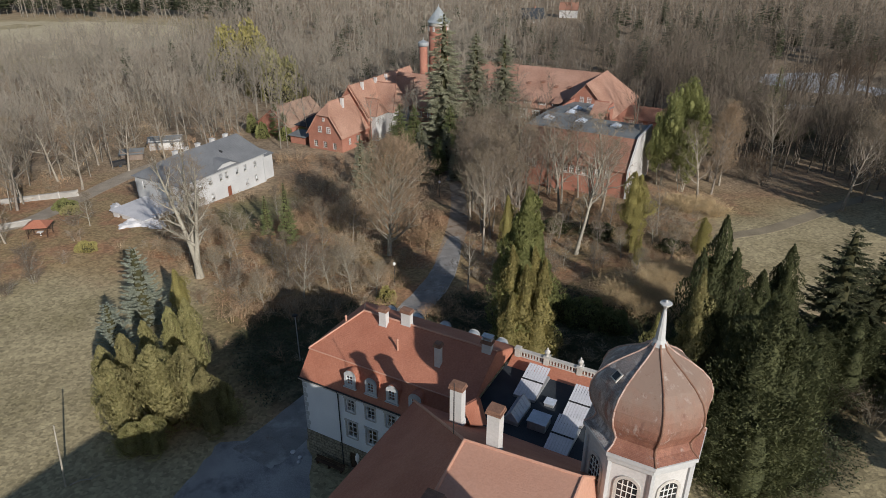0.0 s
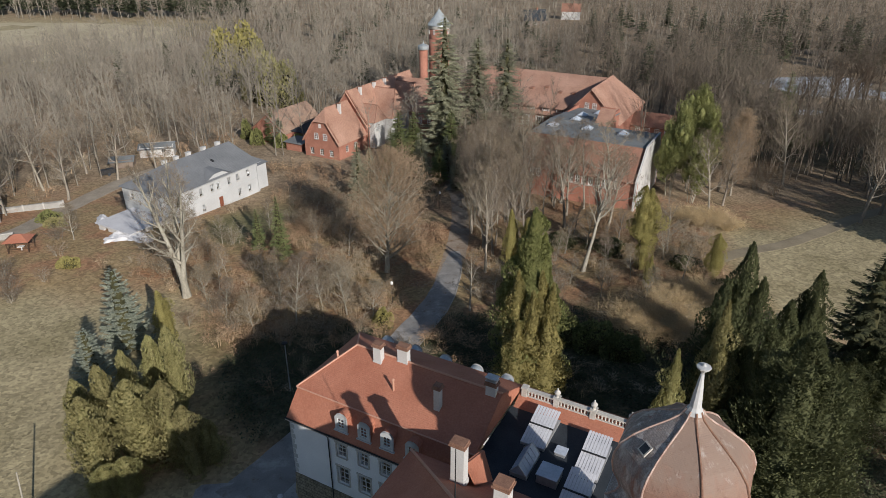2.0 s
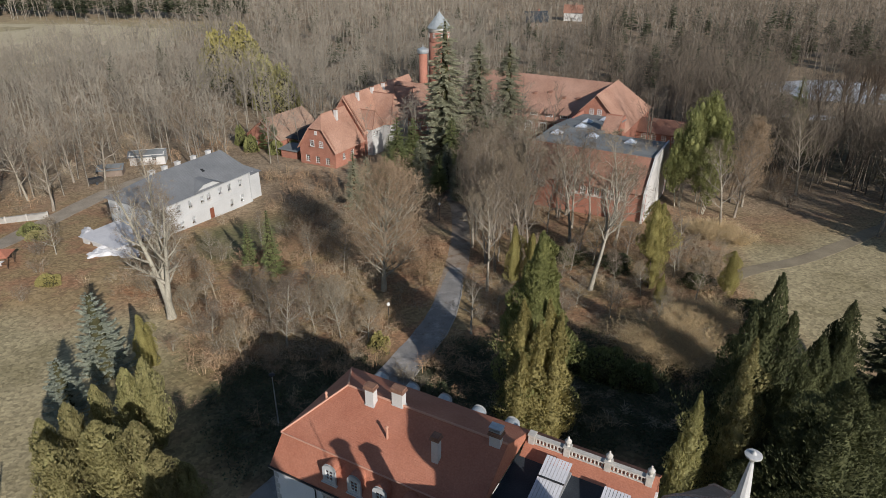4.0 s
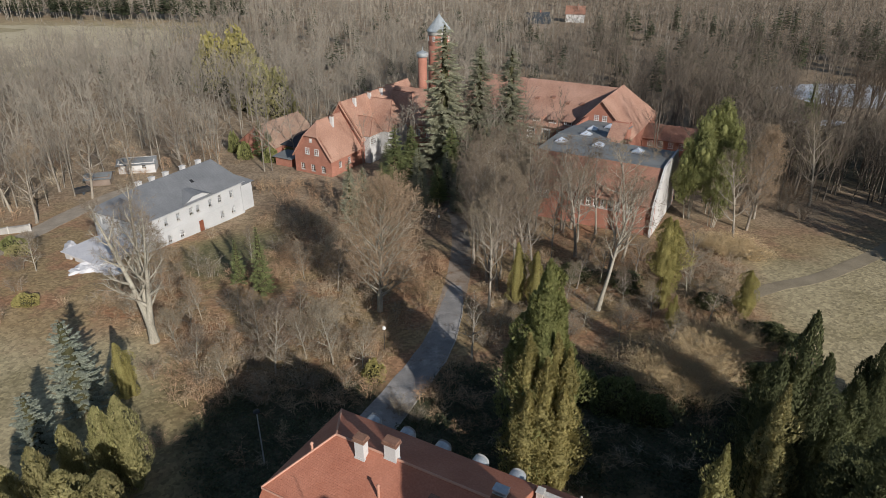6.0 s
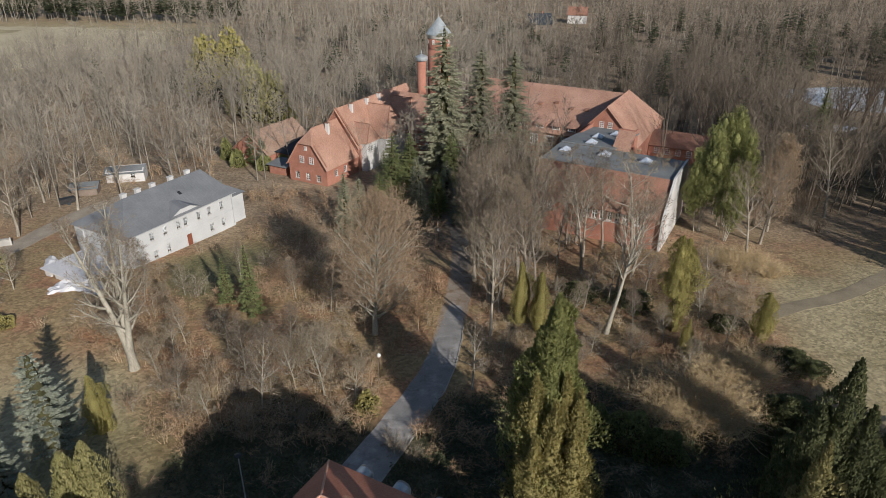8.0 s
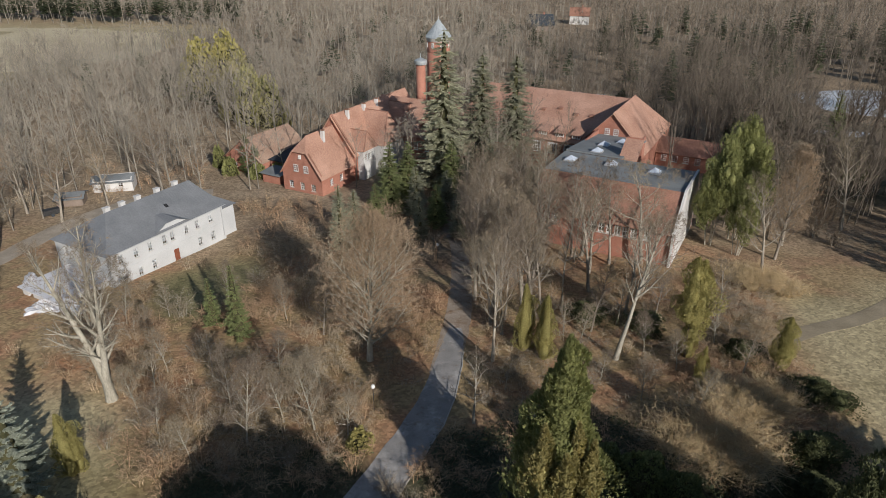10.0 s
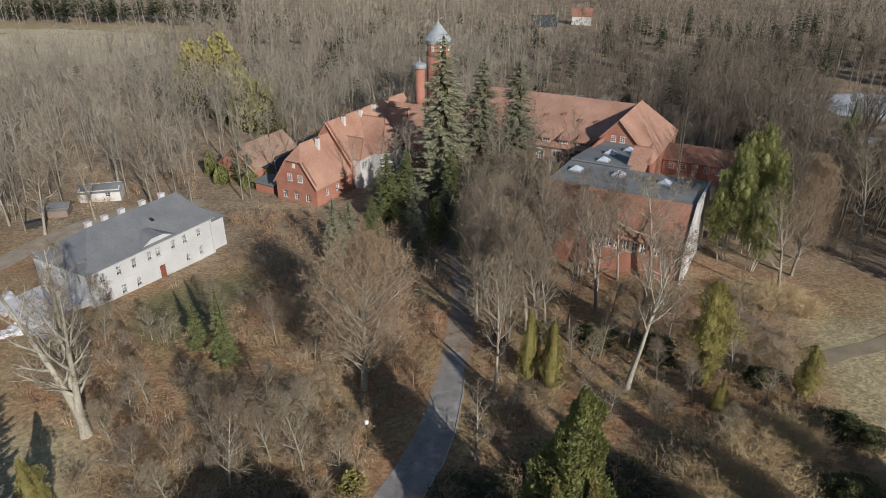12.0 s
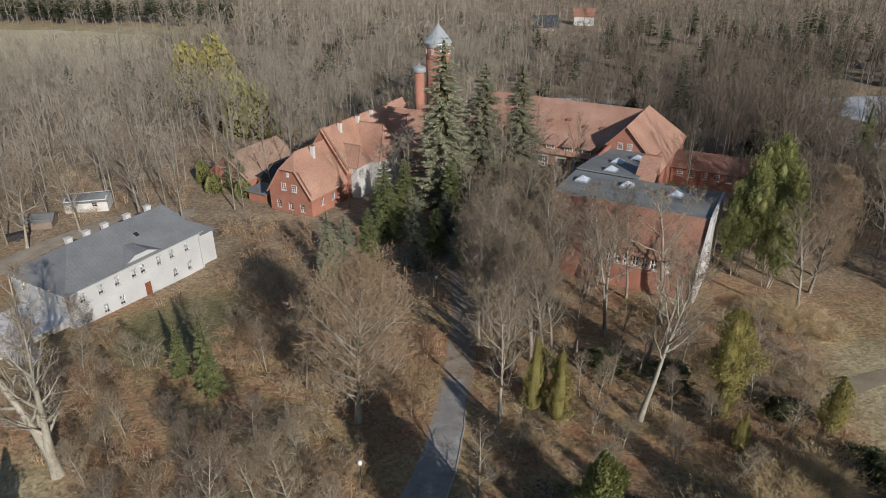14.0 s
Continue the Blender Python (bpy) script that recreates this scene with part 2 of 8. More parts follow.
M["bark_dark"] = material("dark_brown_bark", (0.05, 0.035, 0.025), (0.12, 0.085, 0.06), 0.9, 1.2, 9, 0.5, 0.03)
M["twig"] = per_thing(material("bare_grey_brown_twigs", (0.135, 0.105, 0.073), (0.28, 0.228, 0.165), 0.9, 0.3, 3, 0, island=0.25), 0.2, 0.012)
M["straw_stem"] = material("pale_straw_stems", (0.40, 0.30, 0.165), (0.64, 0.50, 0.30), 0.9, 0.3, 3, 0, island=0.25)
M["twig_beech"] = material("reddish_brown_twigs", (0.20, 0.14, 0.088), (0.385, 0.285, 0.19), 0.9, 0.3, 3, 0, island=0.25)
M["wood_far"] = material("distant_bare_wood", (0.17, 0.148, 0.117), (0.34, 0.305, 0.248), 0.95, 0.015, 0.15, 0, island=0.25)
M["wood_brown"] = material("distant_darker_wood", (0.085, 0.07, 0.054), (0.18, 0.15, 0.115), 0.95, 0.015, 0.15, 0, island=0.3)
M["trunk_far"] = material("distant_pale_trunks", (0.175, 0.156, 0.127), (0.36, 0.328, 0.272), 0.95, 0.05, 0.5, 0)
M["trunk_brown"] = material("brown_wood_trunks", (0.105, 0.087, 0.07), (0.235, 0.20, 0.16), 0.95, 0.05, 0.5, 0)
M["shrub"] = material("brown_thicket_twigs", (0.26, 0.19, 0.115), (0.48, 0.365, 0.235), 0.95, 0.08, 0.7, 0, island=0.5)
M["shrub_russet"] = material("russet_thicket_twigs", (0.27, 0.175, 0.105), (0.47, 0.32, 0.20), 0.95, 0.08, 0.7, 0, island=0.4)
M["shrub_grey"] = material("grey_thicket_twigs", (0.25, 0.205, 0.145), (0.46, 0.39, 0.285), 0.95, 0.08, 0.7, 0, island=0.4)
# dark leaves of the tufts that deepen the painted ground shade
M["ivy"] = material("dark_ivy_shade_leaves", (0.03, 0.04, 0.02), (0.085, 0.098, 0.045), 0.6, 0.3, 4, 0, island=0.4)
M["needle_blue"] = material("blue_grey_spruce_needles", (0.23, 0.26, 0.20), (0.44, 0.47, 0.38), 0.8, 0.8, 5, 0, island=0.3)
M["needle_dark"] = per_thing(material("dark_green_needles", (0.045, 0.052, 0.028), (0.125, 0.13, 0.068), 0.8, 0.8, 5, 0, island=0.3), 0.15)
M["thuja"] = per_thing(material("olive_green_scale_leaves", (0.215, 0.20, 0.085), (0.44, 0.405, 0.19), 0.85, 0.6, 4, 0, island=0.16), 0.12, 0.008)
M["thuja_green"] = per_thing(material("fresh_green_scale_leaves", (0.15, 0.165, 0.062), (0.33, 0.335, 0.135), 0.85, 0.6, 4, 0, island=0.16), 0.12)
M["thuja_bronze"] = material("bronze_olive_scale_leaves", (0.23, 0.205, 0.08), (0.48, 0.42, 0.18), 0.85, 0.6, 4, 0, island=0.16)
M["thuja_gold"] = material("golden_green_leaves", (0.25, 0.225, 0.08), (0.46, 0.41, 0.165), 0.85, 0.6, 4, 0, island=0.16)
M["cypress"] = per_thing(material("dark_green_cypress_leaves", (0.062, 0.074, 0.034), (0.165, 0.175, 0.082), 0.85, 0.6, 4, 0, island=0.2), 0.15)
M["needle_far"] = per_thing(material("grey_green_needles", (0.22, 0.225, 0.15), (0.42, 0.42, 0.30), 0.8, 0.8, 5, 0, island=0.3), 0.2)
M["needle_mid"] = per_thing(material("green_spruce_needles", (0.115, 0.14, 0.055), (0.27, 0.295, 0.13), 0.8, 0.8, 5, 0, island=0.3), 0.15)
for k in ("cypress", "thuja", "thuja_green", "thuja_gold", "thuja_bronze", "needle_blue", "needle_dark", "needle_mid", "needle_far", "pine"):
    leafy(M[k])
# near-black green: the shade inside dense crowns, put into the colour
M["core"] = material("crown_core_painted_shade", (0.03, 0.032, 0.014), (0.075, 0.07, 0.032), 0.95, 1, 6, 0.4)


# ---- mesh tools ----
class Shape:
    """Collects faces for one mesh."""

    def __init__(self):
        self.v, self.f = [], []

    def face(self, *pts):
        k = len(self.v)
        self.v += [tuple(p) for p in pts]
        self.f.append(tuple(range(k, k + len(pts))))
        return self

    def slab(self, pts, thick):
        """A flat polygon with thickness below it (pts counter-clockwise from outside)."""
        pts = [Vector(p) for p in pts]
        nrm = (pts[1] - pts[0]).cross(pts[2] - pts[0]).normalized() * thick
        low = [p - nrm for p in pts]
        self.face(*pts)
        self.face(*reversed(low))
        for i in range(len(pts)):
            j = (i + 1) % len(pts)
            self.face(pts[i], low[i], low[j], pts[j])
        return self

    def box(self, x0, y0, z0, x1, y1, z1, m=None):
        c = [Vector((x, y, z)) for z in (z0, z1) for x, y in ((x0, y0), (x1, y0), (x1, y1), (x0, y1))]
        if m is not None:
            c = [m @ p for p in c]
        k = len(self.v)
        self.v += [tuple(p) for p in c]
        self.f += [tuple(k + i for i in q) for q in ((3, 2, 1, 0), (4, 5, 6, 7), (0, 1, 5, 4), (1, 2, 6, 5), (2, 3, 7, 6), (3, 0, 4, 7))]
        return self

    def tube(self, pts, radii, n=6, cap=True):
        """A tapered tube along points."""
        k, pts = len(self.v), [Vector(p) for p in pts]
        for i, p in enumerate(pts):
            d = (pts[min(i + 1, len(pts) - 1)] - pts[max(i - 1, 0)]).normalized()
            a = d.cross(Vector((0.31, 0.87, 0.38))).normalized()
            if abs(d.z) > 0.999:
                a = Vector((1, 0, 0))
            b = d.cross(a)
            for j in range(n):
                w = 2 * math.pi * (j + 0.5) / n
                self.v.append(tuple(p + (a * math.cos(w) + b * math.sin(w)) * radii[i]))
        for i in range(len(pts) - 1):
            for j in range(n):
                q = k + i * n
                self.f.append((q + j, q + (j + 1) % n, q + n + (j + 1) % n, q + n + j))
        if cap:
            self.f.append(tuple(k + n * (len(pts) - 1) + j for j in range(n)))
            self.f.append(tuple(k + n - 1 - j for j in range(n)))
        return self

    def spin(self, profile, n, x=0.0, y=0.0, turn=0.0, cap=True):
        """A turned body: profile of (radius, z) from below to above, n sides."""
        k = len(self.v)
        for r, z in profile:
            for j in range(n):
                w = 2 * math.pi * j / n + turn
                self.v.append((x + r * math.cos(w), y + r * math.sin(w), z))
        for i in range(len(profile) - 1):
            for j in range(n):
                q = k + i * n
                self.f.append((q + j, q + (j + 1) % n, q + n + (j + 1) % n, q + n + j))
        if cap:
            self.f.append(tuple(k + n * (len(profile) - 1) + j for j in range(n)))
            self.f.append(tuple(k + n - 1 - j for j in range(n)))
        return self

    def mesh(self, name, mat, smooth=False):
        me = bpy.data.meshes.new(name)
        me.from_pydata(self.v, [], self.f)
        me.materials.append(mat)
        uv = me.uv_layers.new(name="UVMap")
        nv = np.empty(len(me.polygons) * 3)
        me.polygons.foreach_get("normal", nv)
        nv = nv.reshape(-1, 3)
        data = np.zeros((len(me.loops), 2))
        lo = np.empty(len(me.loops), dtype=np.int32)
        me.loops.foreach_get("vertex_index", lo)
        co = np.array(self.v, dtype=float).reshape(-1, 3)
        for p in me.polygons:
            n = nv[p.index]
            if abs(n[2]) > 0.98:
                a, b = np.array((1.0, 0, 0)), np.array((0, 1.0, 0))
            else:
                a = np.array((-n[1], n[0], 0)) / math.hypot(n[0], n[1])
                b = np.cross(n, a)
            for li in range(p.loop_start, p.loop_start + p.loop_total):
                q = co[lo[li]]
                data[li] = (q @ a, q @ b)
        uv.data.foreach_set("uv", data.ravel())
        if smooth:
            me.polygons.foreach_set("use_smooth", [True] * len(me.polygons))
        me.update()
        return me


def part(name, shape, mat, parent=None, label="", smooth=False):
    """Links a Shape (or a ready mesh) as one mesh object, under a thing or a part."""
    data = shape if isinstance(shape, bpy.types.Mesh) else shape.mesh(name, mat, smooth)
    ob = new(name, data)
    if parent is not None:
        ob.parent = parent
    if label:
        tagged(ob, label)
    return ob


def thing(name, m, label, category, group="", kind=""):
    """An Empty at a thing's base that carries its parts."""
    ob = new(name)
    ob.empty_display_size = 0.3
    ob.matrix_basis = m
    return tagged(ob, label, category, group, kind)


def ease(a, b, x):
    t = np.clip((x - a) / (b - a), 0, 1)
    return t * t * (3 - 2 * t)


def ground_z(x, y):
    """The lie of the land: level round the palace, falling gently beyond."""
    z = -1.7 * ease(100, 140, y) - 1.0 * ease(140, 200, y)
    z = z + 0.25 * np.sin(x * 0.05 + 1.3) * np.sin(y * 0.043) * ease(60, 100, y) + 0.06 * np.sin(x * 0.31) * np.cos(y * 0.27)
    return z


def gz(x, y):
    return float(ground_z(np.array(float(x)), np.array(float(y))))


def wall(s, length, height, thick, holes=(), m=Matrix.Identity(4), z0=0.0):
    """A wall along +x with its outer face at y = 0 and openings (x0, z0, x1, z1) right through it."""
    xs = sorted({0.0, length, *[h[0] for h in holes], *[h[2] for h in holes]})
    zs = sorted({z0, height, *[h[1] for h in holes], *[h[3] for h in holes]})
    inside = lambda x, z: any(h[0] < x < h[2] and h[1] < z < h[3] for h in holes)
    P = lambda x, y, z: m @ Vector((x, y, z))
    nx, nz = len(xs) - 1, len(zs) - 1
    solid = [[not inside((xs[i] + xs[i + 1]) / 2, (zs[k] + zs[k + 1]) / 2) for k in range(nz)] for i in range(nx)]
    for i in range(nx):
        for k in range(nz):
            if not solid[i][k]:
                continue
            a, b, c, d = xs[i], xs[i + 1], zs[k], zs[k + 1]
            s.face(P(a, 0, c), P(b, 0, c), P(b, 0, d), P(a, 0, d))
            s.face(P(a, thick, d), P(b, thick, d), P(b, thick, c), P(a, thick, c))
            if i == 0 or not solid[i - 1][k]:
                s.face(P(a, thick, c), P(a, 0, c), P(a, 0, d), P(a, thick, d))
            if i == nx - 1 or not solid[i + 1][k]:
                s.face(P(b, 0, c), P(b, thick, c), P(b, thick, d), P(b, 0, d))
            if k == 0 or not solid[i][k - 1]:
                s.face(P(a, 0, c), P(a, thick, c), P(b, thick, c), P(b, 0, c))
            if k == nz - 1 or not solid[i][k + 1]:
                s.face(P(a, 0, d), P(b, 0, d), P(b, thick, d), P(a, thick, d))
    return s


def window(parent, m, w, h, cols=2, rows=3, bar=0.05, deep=0.12, sill=True, mat=None, name="window", blind=0.0):
    """A casement in the opening whose lower middle, on the outer face, m carries (x along the wall, y inwards)."""
    mat = mat or M["wood_white"]
    s = Shape()
    fr = max(0.06, bar * 1.4)
    y0, y1 = deep, deep + 0.07
    lights = []
    cw, rh = (w - 2 * fr + bar) / cols, (h - 2 * fr + bar) / rows
    for c in range(cols):
        for r in range(rows):
            x0, z0 = fr + c * cw, fr + r * rh
            lights.append((x0, z0, x0 + cw - bar, z0 + rh - bar))
    wall(s, w, h, 0.07, lights, m @ pose(-w / 2, y0, 0))
    ob = part(name, s, mat, parent)
    part("pane", Shape().box(-w / 2 + fr * 0.5, y0 + 0.03, fr * 0.5, w / 2 - fr * 0.5, y0 + 0.04, h - fr * 0.5, m), M["glass"], ob)
    if blind:
        # pale sheet added behind the glass to stand in for its reflection
        part("blind", Shape().box(-w / 2 + fr * 0.5, y0 + 0.055, h * (1 - blind), w / 2 - fr * 0.5, y0 + 0.062, h - fr * 0.5, m), M["plaster"], ob, "pale sheet added for the pane's bright reflection")
    if sill:
        part("sill", Shape().box(-w / 2 - 0.08, -0.08, -0.08, w / 2 + 0.08, deep - 0.002, -0.002, m), M["trim"], ob)
    return ob


# ---- ground ----
def zones(x, y):
    """Shares of dry lawn, green lawn, woodland litter and painted shade at a place of the plan."""
    wob = 6 * np.sin(x * 0.11 + 0.7) * np.cos(y * 0.09) + 3 * np.sin(x * 0.33 + y * 0.21)
    left = ease(-30, -38, x + wob * 0.5) * ease(95, 87, y + wob * 0.5)
    right = ease(43, 52, x - wob * 0.4) * ease(76, 84, y) * ease(124, 112, y + wob - (x - 60) * 0.25)
    field = ease(-112, -128, x + wob + (420 - y) * 0.25) * ease(245, 275, y + wob * 2) * ease(440, 410, y)
    behind = ease(62, 50, y)
    lawn = np.clip(left + right + field + behind, 0, 1)
    green = ease(11, 6, np.hypot((x + 36) / 0.9, (y - 120) / 1.2) + wob * 0.3) + 0.5 * ease(14, 8, np.hypot(x + 30, y - 74))
    wood = ease(118, 150, y + wob) * (1 - lawn)
    # ground darkened like ivy where palace and conifers throw their shade
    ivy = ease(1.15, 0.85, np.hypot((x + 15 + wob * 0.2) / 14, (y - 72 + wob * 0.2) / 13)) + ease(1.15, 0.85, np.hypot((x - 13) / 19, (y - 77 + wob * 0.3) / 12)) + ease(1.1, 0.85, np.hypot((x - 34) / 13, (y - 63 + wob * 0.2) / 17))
    # pond-side ground darkened too, for the shadow of the trees beside it
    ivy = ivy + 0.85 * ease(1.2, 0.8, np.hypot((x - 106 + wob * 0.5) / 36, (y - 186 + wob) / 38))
    return lawn, np.clip(green, 0, 1), np.clip(wood, 0, 1), np.clip(ivy, 0, 1)


def spread(lo, hi, a, b, fine, far):
    inner = np.arange(a, b + fine, fine)
    left = a - np.geomspace(fine * 2, a - lo, far)
    right = b + np.geomspace(fine * 2, hi - b, far)
    return np.concatenate([left[::-1], inner, right])


gx, gy = spread(-2600, 2600, -160, 160, 2.6, 18), spread(-1200, 3600, 20, 300, 2.6, 18)
GX, GY = np.meshgrid(gx, gy)
GZ = ground_z(GX, GY)
nx, ny = len(gx), len(gy)
gm = bpy.data.meshes.new("ground")
idx = np.arange(nx * ny).reshape(ny, nx)
quads = np.stack([idx[:-1, :-1], idx[:-1, 1:], idx[1:, 1:], idx[1:, :-1]], -1).reshape(-1, 4)
gm.vertices.add(nx * ny)
gm.vertices.foreach_set("co", np.stack([GX, GY, GZ], -1).ravel())
gm.loops.add(quads.size)
gm.loops.foreach_set("vertex_index", quads.ravel().astype(np.int32))
gm.polygons.add(len(quads))
gm.polygons.foreach_set("loop_start", np.arange(0, quads.size, 4, dtype=np.int32))
gm.polygons.foreach_set("use_smooth", np.ones(len(quads), dtype=bool))
za = gm.attributes.new("zone", "FLOAT_COLOR", "POINT")
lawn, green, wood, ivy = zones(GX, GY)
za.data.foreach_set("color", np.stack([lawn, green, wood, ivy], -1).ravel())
gm.update()
gm.validate()


def ground_material():
    m = material("leaf_litter_and_dry_grass", (0.12, 0.082, 0.052), (0.33, 0.235, 0.15), 0.95, 0.16, 2.2, 0.6, 0.15, low=0.36, high=0.66)
    n, l = m.node_tree.nodes, m.node_tree.links
    b = n["Principled BSDF"]
    base = b.inputs["Base Color"].links[0].from_socket
    at = n.new("ShaderNodeAttribute")
    at.attribute_name = "zone"
    sep = n.new("ShaderNodeSeparateColor")
    l.new(at.outputs["Color"], sep.inputs["Color"])
    co = n.new("ShaderNodeTexCoord")

    def tone(scale, detail, stops):
        nz, rp = n.new("ShaderNodeTexNoise"), n.new("ShaderNodeValToRGB")
        nz.inputs["Scale"].default_value, nz.inputs["Detail"].default_value, nz.inputs["Roughness"].default_value = scale, detail, 0.68
        l.new(co.outputs["Object"], nz.inputs["Vector"])
        l.new(nz.outputs["Fac"], rp.inputs["Fac"])
        rp.color_ramp.elements[0].position, rp.color_ramp.elements[0].color = stops[0][0], (*stops[0][1], 1)
        rp.color_ramp.elements[1].position, rp.color_ramp.elements[1].color = stops[-1][0], (*stops[-1][1], 1)
        for p, c in stops[1:-1]:
            rp.color_ramp.elements.new(p).color = (*c, 1)
        return rp.outputs["Color"]

    def blend(a, c, f):
        mx = n.new("ShaderNodeMix")
        mx.data_type = "RGBA"
        l.new(f, mx.inputs["Factor"])
        l.new(a, mx.inputs["A"])
        l.new(c, mx.inputs["B"])
        return mx.outputs["Result"]

    def times(a, f, lo, hi, fmin=0.0, fmax=1.0):
        mr, mx = n.new("ShaderNodeMapRange"), n.new("ShaderNodeMix")
        mr.inputs["From Min"].default_value, mr.inputs["From Max"].default_value = fmin, fmax
        mr.inputs["To Min"].default_value, mr.inputs["To Max"].default_value = lo, hi
        mx.data_type, mx.blend_type = "RGBA", "MULTIPLY"
        mx.inputs["Factor"].default_value = 1.0
        l.new(f, mr.inputs["Value"])
        l.new(a, mx.inputs["A"])
        l.new(mr.outputs[0], mx.inputs["B"])
        return mx.outputs["Result"]

    litter = tone(0.1, 5, [(0.3, (0.29, 0.15, 0.08)), (0.43, (0.33, 0.20, 0.115)), (0.54, (0.30, 0.22, 0.115)), (0.72, (0.37, 0.275, 0.155))])
    wood = tone(0.14, 6, [(0.32, (0.19, 0.14, 0.09)), (0.5, (0.275, 0.21, 0.14)), (0.7, (0.36, 0.285, 0.195))])
    straw = tone(0.07, 8, [(0.3, (0.235, 0.20, 0.105)), (0.46, (0.33, 0.28, 0.165)), (0.6, (0.40, 0.34, 0.205)), (0.75, (0.31, 0.245, 0.15))])
    grass = tone(0.3, 10, [(0.3, (0.105, 0.105, 0.048)), (0.55, (0.195, 0.175, 0.085)), (0.75, (0.26, 0.215, 0.115))])
    c = blend(litter, wood, sep.outputs["Blue"])
    c = blend(c, straw, sep.outputs["Red"])
    c = blend(c, grass, sep.outputs["Green"])
    # dark tone that puts this shade into the ground colour
    shade_cover = tone(0.5, 8, [(0.3, (0.045, 0.05, 0.027)), (0.5, (0.085, 0.08, 0.047)), (0.72, (0.17, 0.135, 0.085))])
    c = blend(c, shade_cover, at.outputs["Alpha"])
    tuft, speck = n.new("ShaderNodeTexNoise"), n.new("ShaderNodeTexVoronoi")
    tuft.inputs["Scale"].default_value, tuft.inputs["Detail"].default_value, tuft.inputs["Roughness"].default_value = 0.9, 9, 0.75
    speck.inputs["Scale"].default_value = 2.6
    l.new(co.outputs["Object"], tuft.inputs["Vector"])
    l.new(co.outputs["Object"], speck.inputs["Vector"])
    sc = n.new("ShaderNodeSeparateColor")
    l.new(speck.outputs["Color"], sc.inputs["Color"])
    c = times(c, tuft.outputs["Fac"], 0.82, 1.18, 0.3, 0.7)
    c = times(c, sc.outputs["Red"], 0.72, 1.28)
    l.new(c, b.inputs["Base Color"])
    return m


M["ground"] = ground_material()
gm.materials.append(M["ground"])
tagged(new("ground", gm), "dry winter lawn and brown leaf litter of a wooded park", "ground", kind="structure")


def ribbon(name, pts, widths, mat, label, lift=0.03, thick=0.25, category="path"):
    """A road that follows the land: a smooth band with a body below it."""
    dense = []
    for i in range(len(pts) - 1):
        p0, p1, p2, p3 = (Vector(pts[max(min(k, len(pts) - 1), 0)]) for k in (i - 1, i, i + 1, i + 2))
        for s in range(6):
            t = s / 6
            q = 0.5 * (2 * p1 + (p2 - p0) * t + (2 * p0 - 5 * p1 + 4 * p2 - p3) * t * t + (3 * p1 - p0 - 3 * p2 + p3) * t ** 3)
            dense.append((q, widths[i] + (widths[i + 1] - widths[i]) * t))
    dense.append((Vector(pts[-1]), widths[-1]))
    s, rows = Shape(), []
    for i, (q, w) in enumerate(dense):
        d = (dense[min(i + 1, len(dense) - 1)][0] - dense[max(i - 1, 0)][0]).normalized()
        nrm = Vector((-d.y, d.x))
        row = []
        w *= 1 + 0.02 * math.sin(i * 1.7) + 0.02 * math.sin(i * 4.1 + 1)
        for k in range(7):
            f = k / 6 - 0.5
            p = q + nrm * w * f
            row.append(Vector((p.x, p.y, gz(p.x, p.y) + lift + 0.06 * (0.25 - f * f))))
        rows.append(row)
    for a, b in zip(rows, rows[1:]):
        for k in range(6):
            s.face(a[k + 1], a[k], b[k], b[k + 1])
        for k, flip in ((0, True), (6, False)):
            dn = Vector((0, 0, thick))
            f = (a[k], b[k], b[k] - dn, a[k] - dn)
            s.face(*(reversed(f) if flip else f))
    ob = tagged(part(name, s, mat, None, smooth=True), label, category, kind="structure")
    return ob, rows


drive, drive_rows = ribbon("road", [(-20, 52), (-15.2, 60), (-10.2, 70), (-5.2, 80), (-1.0, 90), (0.9, 98), (1.8, 104), (2.2, 108)],
                           [6, 5.4, 4.9, 4.6, 4.3, 3.6, 2.9, 1.8], M["gravel"], "pale grey worn asphalt drive through the park", category="road")
ribbon("track", [(0.0, 97), (1.6, 104), (2.6, 111), (3.2, 119), (3.4, 128), (2.6, 140), (-2, 152), (-9, 162)], [2.6, 3.8, 3.8, 3.6, 3.2, 2.8, 2.4, 2.0], M["dust"], "leaf-strewn earth track between the trees", category="track", lift=0.02)
ks = Shape()
for i in range(6, 34):
    a, b = drive_rows[i][0], drive_rows[i + 1][0]
    a6, b6 = drive_rows[i][6], drive_rows[i + 1][6]
    for p, q, o in ((a6, b6, a),) if drive_rows[i][6].x > drive_rows[i][0].x else ((a, b, a6),):
        d = (q - p).normalized()
        nrm = (p - o).normalized() * 0.14
        up = Vector((0, 0, 0.07))
        s0 = [p, p + nrm, q + nrm, q]
        c = [w - Vector((0, 0, 0.15)) for w in s0] + [w + up for w in s0]
        k = len(ks.v)
        ks.v += [tuple(w) for w in c]
        ks.f += [tuple(k + j for j in f) for f in ((4, 5, 6, 7), (0, 1, 5, 4), (2, 3, 7, 6), (3, 0, 4, 7), (1, 2, 6, 5))]
tagged(part("kerb", ks, M["concrete"]), "low grey concrete kerb along the drive", "kerb", kind="structure")
ribbon("field", [(-335, 350), (-235, 348), (-180, 352), (-140, 366)], [135, 135, 115, 60], M["stubble"], "pale straw-coloured field beyond the wood", category="field", lift=0.06)
ribbon("lane", [(-120, 92), (-95, 104), (-80, 113), (-77, 126), (-74, 139), (-70, 150), (-62, 160), (-50, 164)], [4.5] * 8, M["dirt"], "pale dusty lane past the white villa", category="lane")
